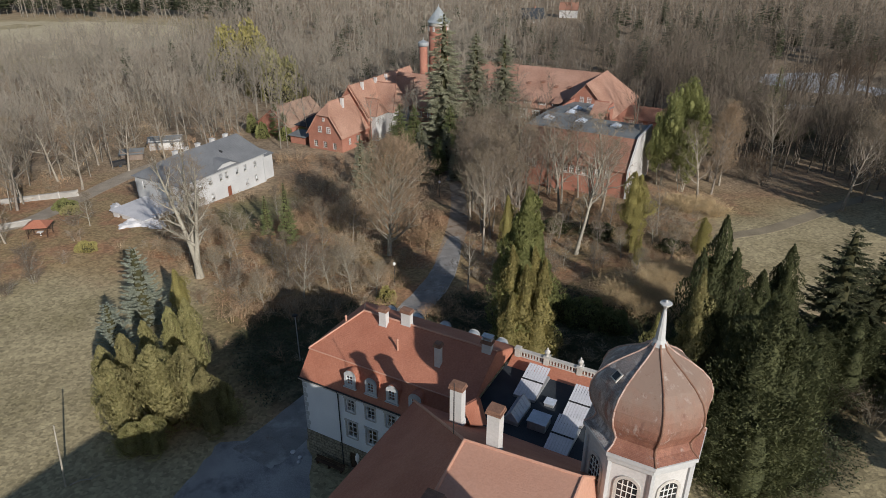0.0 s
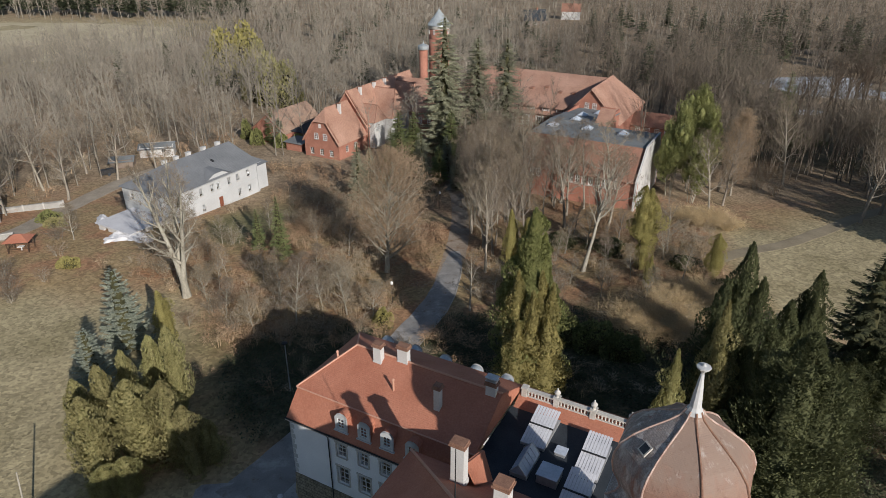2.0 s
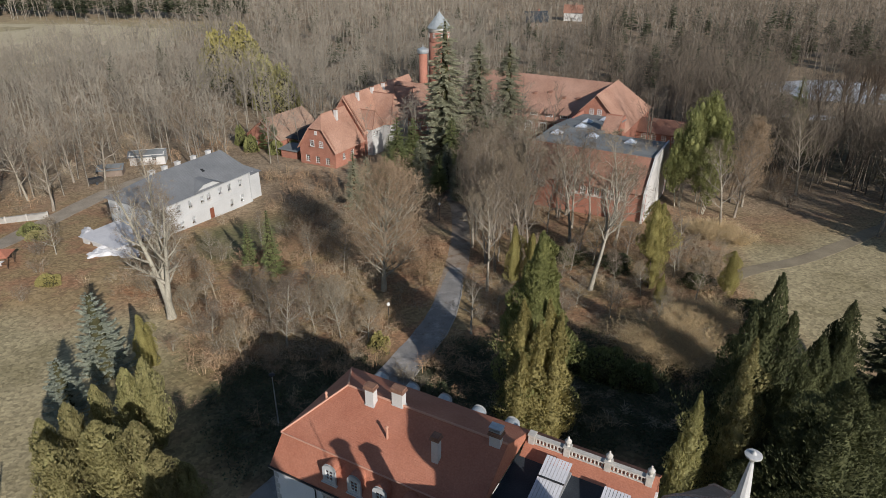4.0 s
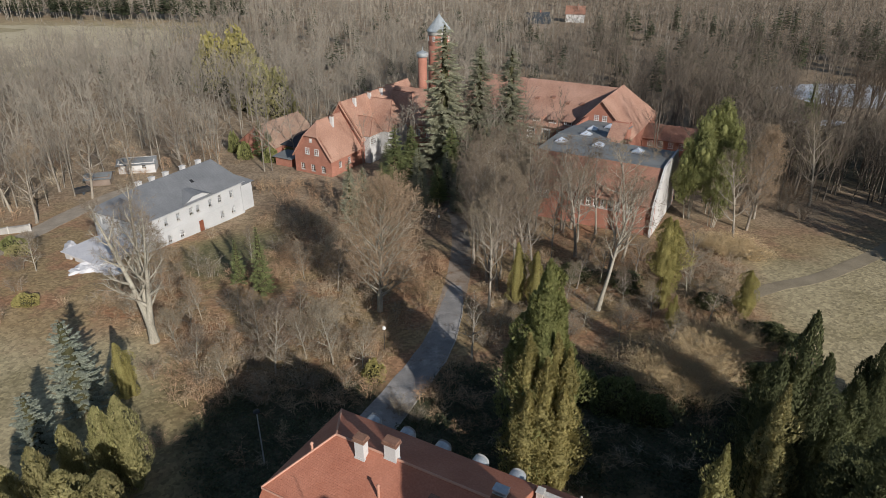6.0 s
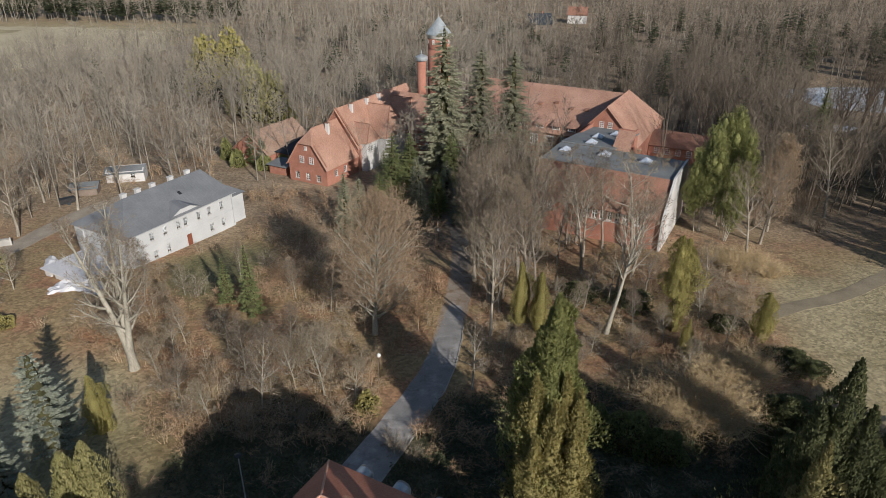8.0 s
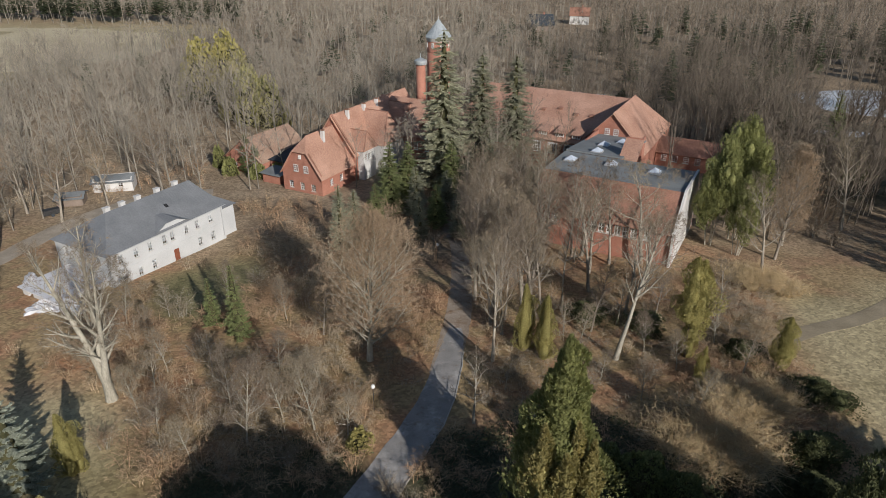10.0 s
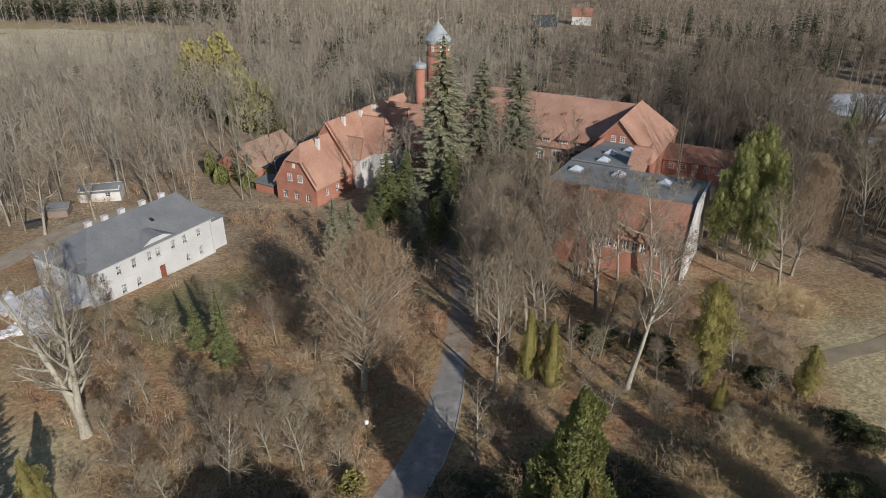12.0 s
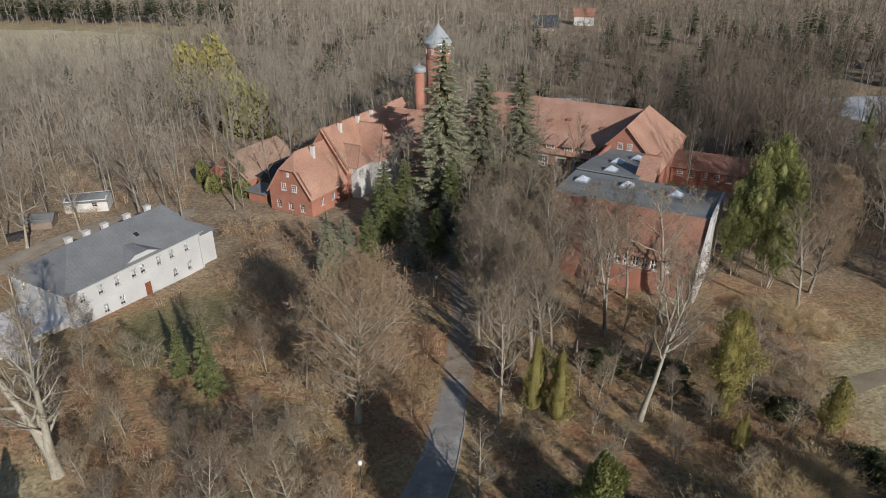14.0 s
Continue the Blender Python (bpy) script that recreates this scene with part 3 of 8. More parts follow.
ribbon("footpath", [(38, 101), (44, 103), (51.6, 106.9), (60, 110), (70.6, 116.5), (86, 127), (110, 138)], [2.0, 2.4, 2.6, 2.6, 2.8, 2.6, 2.4], M["trodden"], "trodden earth footpath across the meadow", category="footpath")
ribbon("courtyard", [(-24, 20), (-22, 30), (-20.5, 40), (-19.5, 50), (-19.8, 55)], [20, 18, 16, 12, 9], M["asphalt"], "grey worn asphalt courtyard beside the palace", category="courtyard", lift=0.02)


# ---- palace ----
TURN = -28.5
F = pose(0, 0, 0, 0, 0, TURN)                      # all buildings share this bearing


def at(u, v, z=0.0):
    return F @ pose(u, v, z)


palace = thing("palace", pose(-14.1, 53.2, 0, 0, 0, TURN), "white plastered palace with red tiled mansard roof and onion-domed tower", "palace")


def chimney(parent, u, v, z0, z1, w=0.9, d=0.65, lab="white plastered chimney with a brown brick cap"):
    s = Shape().box(u - w / 2, v - d / 2, z0, u + w / 2, v + d / 2, z1 - 0.35)
    s.box(u - w / 2 - 0.05, v - d / 2 - 0.05, z0, u + w / 2 + 0.05, v + d / 2 + 0.05, z0 + 0.5)
    ob = part("chimney", s, M["plaster"], parent, lab)
    c = Shape().box(u - w / 2 - 0.12, v - d / 2 - 0.12, z1 - 0.35, u + w / 2 + 0.12, v + d / 2 + 0.12, z1 - 0.2)
    c.box(u - w / 2 - 0.06, v - d / 2 - 0.06, z1 - 0.2, u + w / 2 + 0.06, v + d / 2 + 0.06, z1)
    part("cap", c, M["cap"], ob)
    return ob


NW, ND = 29.0, 12.4                                 # north wing: length, depth
WINS = [5.8, 8.15, 10.45, 12.75]
holes = [(u - 0.5, 7.7, u + 0.5, 9.3) for u in WINS] + [(u - 0.6, 4.45, u + 0.6, 6.5) for u in WINS] + [(5.3, 0.25, 6.3, 2.5), (7.6, 0.9, 8.7, 2.3)]
s = Shape()
wall(s, NW, 10.0, 0.5, [h for h in holes if h[1] > 3.2], Matrix.Identity(4), 3.2)
s.box(-0.0, 0.5, 3.2, 0.5, ND, 10.0).box(0.5, ND - 0.5, 3.2, NW, ND, 10.0).box(NW - 0.5, 0.5, 3.2, NW, ND - 0.5, 10.0)
part("wall", s, M["plaster_wing"], palace)
s = Shape()
wall(s, NW + 0.16, 3.2, 0.58, [(h[0] + 0.08, h[1], h[2] + 0.08, h[3]) for h in holes if h[1] < 3.2], pose(-0.08, -0.08, 0), -0.5)
s.box(-0.08, 0.5, -0.5, 0.5, ND + 0.08, 3.2).box(0.5, ND - 0.5, -0.5, NW, ND + 0.08, 3.2)
part("plinth", s, M["stone"], palace, "yellowish-grey rubble stone base wall")
for u in WINS:
    window(palace, pose(u, 0, 7.7), 1.0, 1.6, 2, 3, 0.06)
    window(palace, pose(u, 0, 4.45), 1.2, 2.05, 2, 3, 0.07)
    for z, h, w in ((7.7, 1.6, 1.0), (4.45, 2.05, 1.2)):
        t = Shape()
        t.box(u - w / 2 - 0.16, -0.05, z, u - w / 2, 0.0, z + h).box(u + w / 2, -0.05, z, u + w / 2 + 0.16, 0.0, z + h)
        t.box(u - w / 2 - 0.22, -0.09, z + h, u + w / 2 + 0.22, 0.0, z + h + 0.2)
        part("window_surround", t, M["trim"], palace)
part("door", Shape().box(5.3, 0.1, 0.25, 6.3, 0.18, 2.5), M["wood_dark"], palace, "dark wooden basement door")
q = Shape()
for i in range(11):                                  # corner quoins
    z = 3.35 + i * 0.6
    w = 0.45 if i % 2 else 0.3
    q.box(-0.035, -0.035, z, w, 0.0, z + 0.5).box(-0.035, 0.0, z, 0.0, 0.75 - w, z + 0.5)
part("quoins", q, M["plaster_bright"], palace)
c = Shape()
for z0, z1, o in ((9.55, 9.75, 0.12), (9.75, 9.95, 0.28)):
    c.box(-o, -o, z0, NW, -0.0, z1).box(-o, 0.0, z0, -0.0, ND + o, z1).box(0.0, ND, z0, NW, ND + o, z1)
part("cornice", c, M["trim"], palace)
part("gutter", Shape().tube([(-0.3, -0.3, 10.0), (15, -0.3, 9.98)], [0.08, 0.08], 8).tube([(4.45, -0.3, 9.95), (4.45, -0.12, 9.5), (4.45, -0.12, 0.2)], [0.06, 0.06, 0.06], 8), M["iron"], palace, "dark iron gutter and drainpipe")
# mansard: steep lower slope, gentle upper slope up to the ridge
E0, B0, R0 = 0.2, 1.25, 6.2
ze, zb, zr = 10.0, 12.75, 15.35
UR, UE = 3.6, 18.4
r = Shape()
lo = [(-E0, -E0, ze), (NW, -E0, ze), (NW, ND + E0, ze), (-E0, ND + E0, ze)]
br = [(0.3, B0, zb), (NW, B0, zb), (NW, ND - B0, zb), (0.3, ND - B0, zb)]
r.slab([lo[0], (UE + 0.2, -E0, ze), (UE + 0.2, B0, zb), br[0]], 0.12)
r.slab([lo[3], lo[0], br[0], br[3]], 0.12)
r.slab([(NW, ND + E0, ze), lo[3], br[3], (NW, ND - B0, zb)], 0.12)
part("lower_roof", r, M["roof_red"], palace, "steep red tiled lower mansard slope")
r = Shape()
e = 0.12
r.slab([(0.3 - e, B0 - e, zb + 0.02), (UE, B0 - e, zb + 0.02), (UE, R0, zr), (UR, R0, zr)], 0.1)
r.slab([(0.3 - e, ND - B0 + e, zb + 0.02), (0.3 - e, B0 - e, zb + 0.02), (UR, R0, zr)], 0.1)
r.slab([(UE, ND - B0 + e, zb + 0.02), (0.3 - e, ND - B0 + e, zb + 0.02), (UR, R0, zr), (UE, R0, zr)], 0.1)
r.slab([(UE, B0 - e, zb), (UE, ND - B0, zb), (UE, R0, zr)], 0.1)
part("upper_roof", r, M["roof_red"], palace, "red tiled upper mansard slope")
f = Shape()
f.tube([(0.3, B0 - 0.15, zb + 0.05), (UE, B0 - 0.15, zb + 0.05)], [0.07, 0.07], 6).tube([(0.25, B0 - 0.1, zb + 0.06), (UR, R0, zr + 0.05)], [0.09, 0.09], 6)
f.tube([(UR, R0, zr + 0.05), (UE, R0, zr + 0.05)], [0.1, 0.1], 6).tube([(0.25, ND - B0, zb + 0.06), (UR, R0, zr + 0.05)], [0.09, 0.09], 6)
part("ridge_tiles", f, M["roof_tan"], palace)


def dormer(parent, u, z=10.75, w=1.25, h=1.35, flip=False, west=False):
    """An arched dormer: white front with a small casement, curved hood that runs back into the slope."""
    ob = Shape()
    m = pose(u, 0.05, z) if not flip else pose(u, ND - 0.05, z, 0, 0, 180)
    if west:
        m = pose(0.05, u, z, 0, 0, -90)
    n = 10
    arc = [(w / 2 * math.cos(math.pi * i / n), h + 0.5 * math.sin(math.pi * i / n)) for i in range(n + 1)]
    hole = [(0.32, 0.32), (0.32, h + 0.02), (-0.32, h + 0.02), (-0.32, 0.32)]
    P = lambda x, y, zz: m @ Vector((x, y, zz))
    front = [(w / 2, 0.0)] + arc + [(-w / 2, 0.0)]
    ob.box(-w / 2, 0, 0, w / 2, 0.16, 0.3, m).box(-w / 2, 0, 0.3, -0.36, 0.16, h, m).box(0.36, 0, 0.3, w / 2, 0.16, h, m)
    ob.face(*[P(x, 0, zz) for x, zz in reversed(arc)])
    ob.face(*[P(x, 0.16, zz) for x, zz in arc])
    ob.box(-w / 2 - 0.12, -0.1, -0.08, w / 2 + 0.12, 0.1, 0.02, m)
    d = part("dormer", ob, M["plaster_bright"], parent, "white arched dormer with a small casement")
    hd = Shape()
    big = [(x * 0.99, (zz - h) * 0.97 + h - 0.01) for x, zz in arc]
    for (x0, z0), (x1, z1) in zip(big, big[1:]):
        hd.face(P(x0, 0.17, z0), P(x0, 2.2, z0), P(x1, 2.2, z1), P(x1, 0.17, z1))
        hd.face(P(x1, 0.17, z1 - 0.1), P(x1, 2.2, z1 - 0.1), P(x0, 2.2, z0 - 0.1), P(x0, 0.17, z0 - 0.1))
        hd.face(P(x0, 0.17, z0 - 0.1), P(x0, 0.17, z0), P(x1, 0.17, z1), P(x1, 0.17, z1 - 0.1))
    hd.box(-w / 2 - 0.02, 0.16, 0, -w / 2 + 0.06, 2.2, h + 0.05, m).box(w / 2 - 0.06, 0.16, 0, w / 2 + 0.02, 2.2, h + 0.05, m)
    part("hood", hd, M["tin_green"] if flip or west else M["roof_red"], d, "pale tin curved hood" if flip or west else "red tiled curved hood")
    window(d, m @ pose(0, -0.02, 0.3), 0.72, h - 0.28, 2, 3, 0.05, 0.06, False)
    return d


for u in (5.9, 8.3, 10.65, 13.1):
    dormer(palace, u)
for u in (3.0, 6.4, 9.8, 13.2, 16.4):
    dormer(palace, u, flip=True)
for v in (3.6, 6.2, 8.8):
    dormer(palace, v, west=True)
chimney(palace, 6.4, 5.6, 14.5, 16.9, 0.8, 0.6)
chimney(palace, 8.65, 6.3, 14.8, 17.0, 1.0, 0.6)
chimney(palace, 13.7, 3.5, 13.3, 16.4, 0.55, 0.55)
chimney(palace, 17.5, 6.0, 14.4, 16.5, 0.9, 0.6)
part("cowl", Shape().box(17.0, 5.65, 16.55, 18.0, 6.35, 16.62).box(17.05, 5.7, 16.5, 17.12, 6.3, 16.85).box(17.88, 5.7, 16.5, 17.95, 6.3, 16.85).box(16.98, 5.63, 16.85, 18.02, 6.37, 16.92), M["steel"], palace, "bluish steel chimney cowl")
for u, v in ((2.4, 4.7), (9.2, 3.6)):
    part("roof_vent", Shape().tube([(u, v, 13.2), (u, v, 15.2)], [0.1, 0.1], 8).tube([(u, v, 15.15), (u, v, 15.3)], [0.16, 0.05], 8), M["roof_tan"], palace)

# flat felt roof between the wings, with its skylights
part("flat_roof", Shape().box(UE - 0.2, -0.4, 11.7, 29.2, 9.0, 12.0), M["felt_dark"], palace, "dark bituminous felt flat roof")


def glazed(u0, v0, u1, v1, z, rise, n, mat, lab):
    """A raised monopitch skylight of narrow panes."""
    s = Shape()
    s.box(u0, v0, z, u1, v1, z + 0.25)
    ob = part("skylight", s, M["steel"], palace, lab)
    w = (u1 - u0) / n
    for i in range(n):
        a, b = u0 + i * w + 0.02, u0 + (i + 1) * w - 0.02
        part("pane", Shape().slab([(a, v0, z + 0.28), (b, v0, z + 0.28), (b, v1, z + 0.28 + rise), (a, v1, z + 0.28 + rise)], 0.04), mat, ob)
    vm = (v0 + v1) / 2
    part("rail", Shape().box(u0, vm - 0.06, z + 0.26 + rise / 2, u1, vm + 0.06, z + 0.36 + rise / 2), M["iron"], ob)
    return ob


glazed(20.7, 4.9, 22.8, 8.9, 12.0, 0.9, 8, M["frosted"], "raised skylight of white frosted glass strips")
glazed(25.6, 3.7, 27.6, 7.9, 12.0, 0.9, 8, M["frosted"], "raised skylight of white frosted glass strips")
glazed(25.6, -0.7, 27.6, 3.3, 12.0, 0.9, 8, M["frosted"], "raised skylight of white frosted glass strips")
lan = part("lantern", Shape().box(21.3, 1.3, 12.0, 22.7, 4.2, 12.35), M["steel"], palace, "gabled glazed roof lantern")
for k in range(5):
    v0, v1 = 1.34 + k * 0.57, 1.34 + (k + 1) * 0.57 - 0.05
    for u in (21.32, 22.68):
        part("pane", Shape().slab([(u, v0, 12.36), (u, v1, 12.36), (22.0, v1, 13.25), (22.0, v0, 13.25)][::1 if u > 22 else -1], 0.03), M["poly"], lan)
part("glazing_bars", Shape().tube([(22.0, 1.3, 13.28), (22.0, 4.2, 13.28)], [0.05, 0.05], 6).tube([(21.3, 1.3, 12.38), (22.0, 1.3, 13.28), (22.7, 1.3, 12.38)], [0.05] * 3, 6).tube([(21.3, 4.2, 12.38), (22.0, 4.2, 13.28), (22.7, 4.2, 12.38)], [0.05] * 3, 6), M["steel"], lan)
for v in (1.33, 4.17):
    part("gable_pane", Shape().slab([(21.35, v, 12.36), (22.65, v, 12.36), (22.0, v, 13.2)], 0.03), M["poly"], lan)
for u, v, w, d, h in ((24.2, 2.3, 1.6, 1.5, 0.8), (24.1, 5.4, 0.85, 0.8, 0.3)):
    b = part("roof_hatch", Shape().box(u - w / 2, v - d / 2, 12.0, u + w / 2, v + d / 2, 12.0 + h), M["steel"], palace, "box skylight with a pale lid")
    part("lid", Shape().box(u - w / 2 - 0.06, v - d / 2 - 0.06, 12.0 + h, u + w / 2 + 0.06, v + d / 2 + 0.06, 12.08 + h), M["poly"], b)
part("rear_roof", Shape().slab([(UE, 8.9, 12.0), (29.0, 8.9, 12.0), (29.0, 11.0, 12.9), (UE, 11.0, 12.9)], 0.15).slab([(29.0, ND + 0.3, 11.6), (UE, ND + 0.3, 11.6), (UE, 11.0, 12.9), (29.0, 11.0, 12.9)], 0.15), M["roof_red"], palace, "red tiled strip behind the flat roof")
# balustrade with urns along the rear edge
bs = Shape().box(18.9, 10.15, 12.05, 28.4, 10.5, 12.60)
bs.box(18.9, 10.1, 13.15, 28.4, 10.55, 13.29)
bal = part("balustrade", bs, M["trim"], palace, "pale stone roof balustrade")
one = Shape().spin([(0.06, 12.60), (0.09, 12.70), (0.05, 12.80), (0.1, 12.97), (0.05, 13.15)], 8).mesh("baluster", M["trim"], True)
for i in range(30):
    b = part("baluster", one, None, bal)
    b.location = (19.25 + i * 0.305, 10.32, 0)
for u in (18.9, 21.9, 25.2, 28.4):
    p = part("pier", Shape().box(u - 0.24, 10.05, 12.05, u + 0.24, 10.6, 13.35).box(u - 0.3, 9.98, 13.35, u + 0.3, 10.67, 13.45), M["trim"], bal)
    if u > 20:
        part("urn", Shape().spin([(0.18, 13.45), (0.09, 13.55), (0.26, 13.80), (0.29, 13.95), (0.17, 14.10), (0.07, 14.20), (0.09, 14.33), (0.02, 14.41)], 12, u, 10.32), M["trim"], p)

# main block in front: hipped roof with a shallow top
MU0, MU1, MV0, MV1, mz = 13.6, 33.0, -63.0, -0.6, 12.3
s = Shape()
wall(s, MU1 - MU0 - 1.0, mz - 0.2, 0.5, [], pose(MU0 + 0.5, MV0 + 0.5, 0), -0.5)
s.box(MU0 + 0.5, MV0 + 1.0, -0.5, MU0 + 1.0, MV1 - 0.5, mz - 0.2).box(MU1 - 1.0, MV0 + 1.0, -0.5, MU1 - 0.5, MV1 - 0.5, mz - 0.2)
s.box(MU0 + 1.0, MV1 - 1.0, -0.5, MU1 - 1.0, MV1 - 0.5, mz - 0.2)
part("main_wall", s, M["plaster"], palace)
part("main_cornice", Shape().box(MU0 - 0.15, MV0 - 0.15, mz - 0.45, MU0 + 0.5, MV1 + 0.15, mz - 0.12).box(MU0 + 0.5, MV1 - 0.5, mz - 0.45, MU1, MV1 + 0.15, mz - 0.12), M["plaster_bright"], palace)
TB, TC, TS = (23.4, -10.6, 20.5), (31.2, -10.0, 20.5), (23.9, -19.0, 19.7)
TSC = (31.4, -19.0, 19.7)
# south end out of view, drawn out and raised to lengthen its shade
TE, TEC = (22.2, -54.0, 22.8), (31.6, -54.0, 22.8)
TM, TMC = (22.2, -35.0, 22.8), (31.6, -35.0, 22.8)
r = Shape()
r.slab([(MU0 - 0.3, MV1 + 0.3, mz), (MU0 - 0.3, -19.0, mz), TS, TB], 0.15)
r.slab([(MU0 - 0.3, -19.0, mz), (MU0 - 0.3, -35.0, mz), TM, TS], 0.15).slab([(MU0 - 0.3, -35.0, mz), (MU0 - 0.3, MV0, mz), TE, TM], 0.15)
part("west_roof", r, M["roof_red"], palace, "red tiled hipped roof slope")
part("north_roof", Shape().slab([(MU1, MV1 + 0.3, mz), (MU0 - 0.3, MV1 + 0.3, mz), TB, TC], 0.15), M["roof_red"], palace, "red tiled hipped roof slope")
part("top_roof", Shape().slab([TS, TSC, TC, TB], 0.15).slab([TM, TMC, TSC, TS], 0.15).slab([TE, TEC, TMC, TM], 0.15).slab([(MU0 - 0.3, MV0, mz), (MU1, MV0, mz), TEC, TE], 0.15).slab([(MU1, MV0, mz), (MU1, MV1 + 0.3, mz), TC, TSC, TMC, TEC], 0.15), M["roof_tan"], palace, "weathered pale orange tiled roof slope")
f = Shape().tube([TB, TC], [0.11, 0.11], 6).tube([TB, TS], [0.11, 0.11], 6).tube([TB, (MU0 - 0.3, MV1 + 0.3, mz + 0.05)], [0.11, 0.11], 6).tube([TC, (MU1, MV1 + 0.3, mz + 0.05)], [0.11, 0.11], 6).tube([TC, TSC], [0.11, 0.11], 6)
part("ridge_tiles", f, M["roof_tan"], palace)
# tall gabled block south of the tower: unseen, added to cast the lawn's shadow edge
SU0, SU1, SV0, SV1 = 30.2, 46.2, -34.0, -23.1
g = Shape()
for v0, v1 in ((SV0, SV0 + 0.5), (SV1 - 0.5, SV1)):
    pts = [(SU0, -0.5), (SU1, -0.5), (SU1, 17.0), ((SU0 + SU1) / 2, 30.9), (SU0, 17.0)]
    a, b = [(u, v0, z) for u, z in pts], [(u, v1, z) for u, z in pts]
    g.face(*a).face(*reversed(b))
    for i in range(5):
        g.face(a[i], b[i], b[(i + 1) % 5], a[(i + 1) % 5])
g.box(SU0, SV0 + 0.5, -0.5, SU0 + 0.5, SV1 - 0.5, 17.0).box(SU1 - 0.5, SV0 + 0.5, -0.5, SU1, SV1 - 0.5, 17.0)
part("gable_block", g, M["plaster"], palace, "white plastered tall gabled block, unseen, added to cast shade")
sm_ = (SU0 + SU1) / 2
part("gable_roof", Shape().slab([(SU0 - 0.4, SV1 + 0.1, 16.4), (SU0 - 0.4, SV0 - 0.1, 16.4), (sm_, SV0 - 0.1, 31.1), (sm_, SV1 + 0.1, 31.1)], 0.15).slab([(SU1 + 0.4, SV0 - 0.1, 16.4), (SU1 + 0.4, SV1 + 0.1, 16.4), (sm_, SV1 + 0.1, 31.1), (sm_, SV0 - 0.1, 31.1)], 0.15), M["roof_red"], palace, "steep red tiled gable roof")
# unseen chimney, added for the bump it throws on the shadow edge
part("chimney", Shape().box(sm_ - 0.5, SV1 - 5.6, 29.6, sm_ + 0.5, SV1 - 4.6, 32.4).box(sm_ - 0.6, SV1 - 5.7, 32.4, sm_ + 0.6, SV1 - 4.5, 32.6), M["plaster"], palace, "white plastered chimney")
chimney(palace, 19.8, -4.5, 15.6, 19.5, 1.0, 0.7)
part("chimney_saddle", Shape().slab([(18.9, -3.9, 15.3), (19.9, -3.9, 16.9), (19.9, -0.8, 15.6), (18.9, -0.8, 13.0)][::-1], 0.1).slab([(19.9, -3.9, 16.9), (20.7, -3.9, 15.3), (20.7, -0.8, 13.0), (19.9, -0.8, 15.6)][::-1], 0.1), M["roof_red"], palace)
chimney(palace, 25.2, -9.8, 19.4, 23.3, 0.85, 0.75)
chimney(palace, 24.4, -16.6, 19.0, 21.6, 1.0, 0.8)
part("lightning_rod", Shape().tube([(21.9, -9.2, 19.2), (21.9, -9.2, 23.6)], [0.05, 0.03], 6), M["iron"], palace)

# tower
TU, TV, TR = 33.65, -5.3, 3.62
tw = part("tower", Shape().spin([(TR - 0.15, -0.5), (TR - 0.15, 21.4)], 8, TU, TV, radians(22.5)), M["plaster"], palace, "white eight-sided plastered tower")
part("tower_cornice", Shape().spin([(TR - 0.15, 21.0), (TR + 0.02, 21.2), (TR + 0.05, 21.5), (TR + 0.25, 21.7), (TR + 0.25, 21.95), (TR - 0.2, 22.05)], 8, TU, TV, radians(22.5)), M["plaster_bright"], tw)
prof = [(3.82, 22.0), (3.3, 22.3), (3.1, 22.7), (3.25, 23.15), (3.55, 23.75), (3.7, 24.4), (3.66, 25.1), (3.38, 25.8), (2.8, 26.45), (2.0, 27.05), (1.2, 27.55), (0.62, 28.0), (0.38, 28.4)]
for j in range(8):
    a0, a1 = radians(22.5 + 45 * j), radians(22.5 + 45 * (j + 1))
    sh = Shape()
    for (r0, z0), (r1, z1) in zip(prof, prof[1:]):
        P = lambda rr, a, z: (TU + rr * math.cos(a), TV + rr * math.sin(a), z)
        sh.face(P(r0, a0, z0), P(r0, a1, z0), P(r1, a1, z1), P(r1, a0, z1))
    part("dome_panel", sh, M["dome_bare"] if j in (3, 4) else M["roof_dome"], tw, "patched bare grey shingle field" if j in (3, 4) else "worn rust-red shingled dome field")
    part("dome_rib", Shape().tube([(TU + rr * 1.005 * math.cos(a0), TV + rr * 1.005 * math.sin(a0), z) for rr, z in prof], [0.065] * len(prof), 6), M["cap"] if j in (6, 7) else M["dome_rib"], tw)
hm = Matrix.Translation((TU, TV, 0)) @ pose(0, 0, 0, 0, 0, 225) @ pose(2.62, 0.1, 26.45, 0, 46, 0)
hatch = part("roof_hatch", Shape().box(-0.32, -0.3, 0, 0.32, 0.3, 0.1, hm), M["trim"], tw, "small pale framed hatch in the dome")
part("pane", Shape().box(-0.24, -0.22, 0.09, 0.24, 0.22, 0.12, hm), M["glass_dark"], hatch)
part("spire", Shape().spin([(0.5, 28.2), (0.36, 28.5), (0.3, 28.6), (0.22, 29.5), (0.1, 30.6)], 10, TU, TV).spin([(0.06, 30.6), (0.12, 30.75), (0.36, 31.0), (0.36, 31.06), (0.12, 31.1), (0.04, 31.25)], 10, TU, TV), M["plaster_bright"], tw, "white pointed spire with a finial")
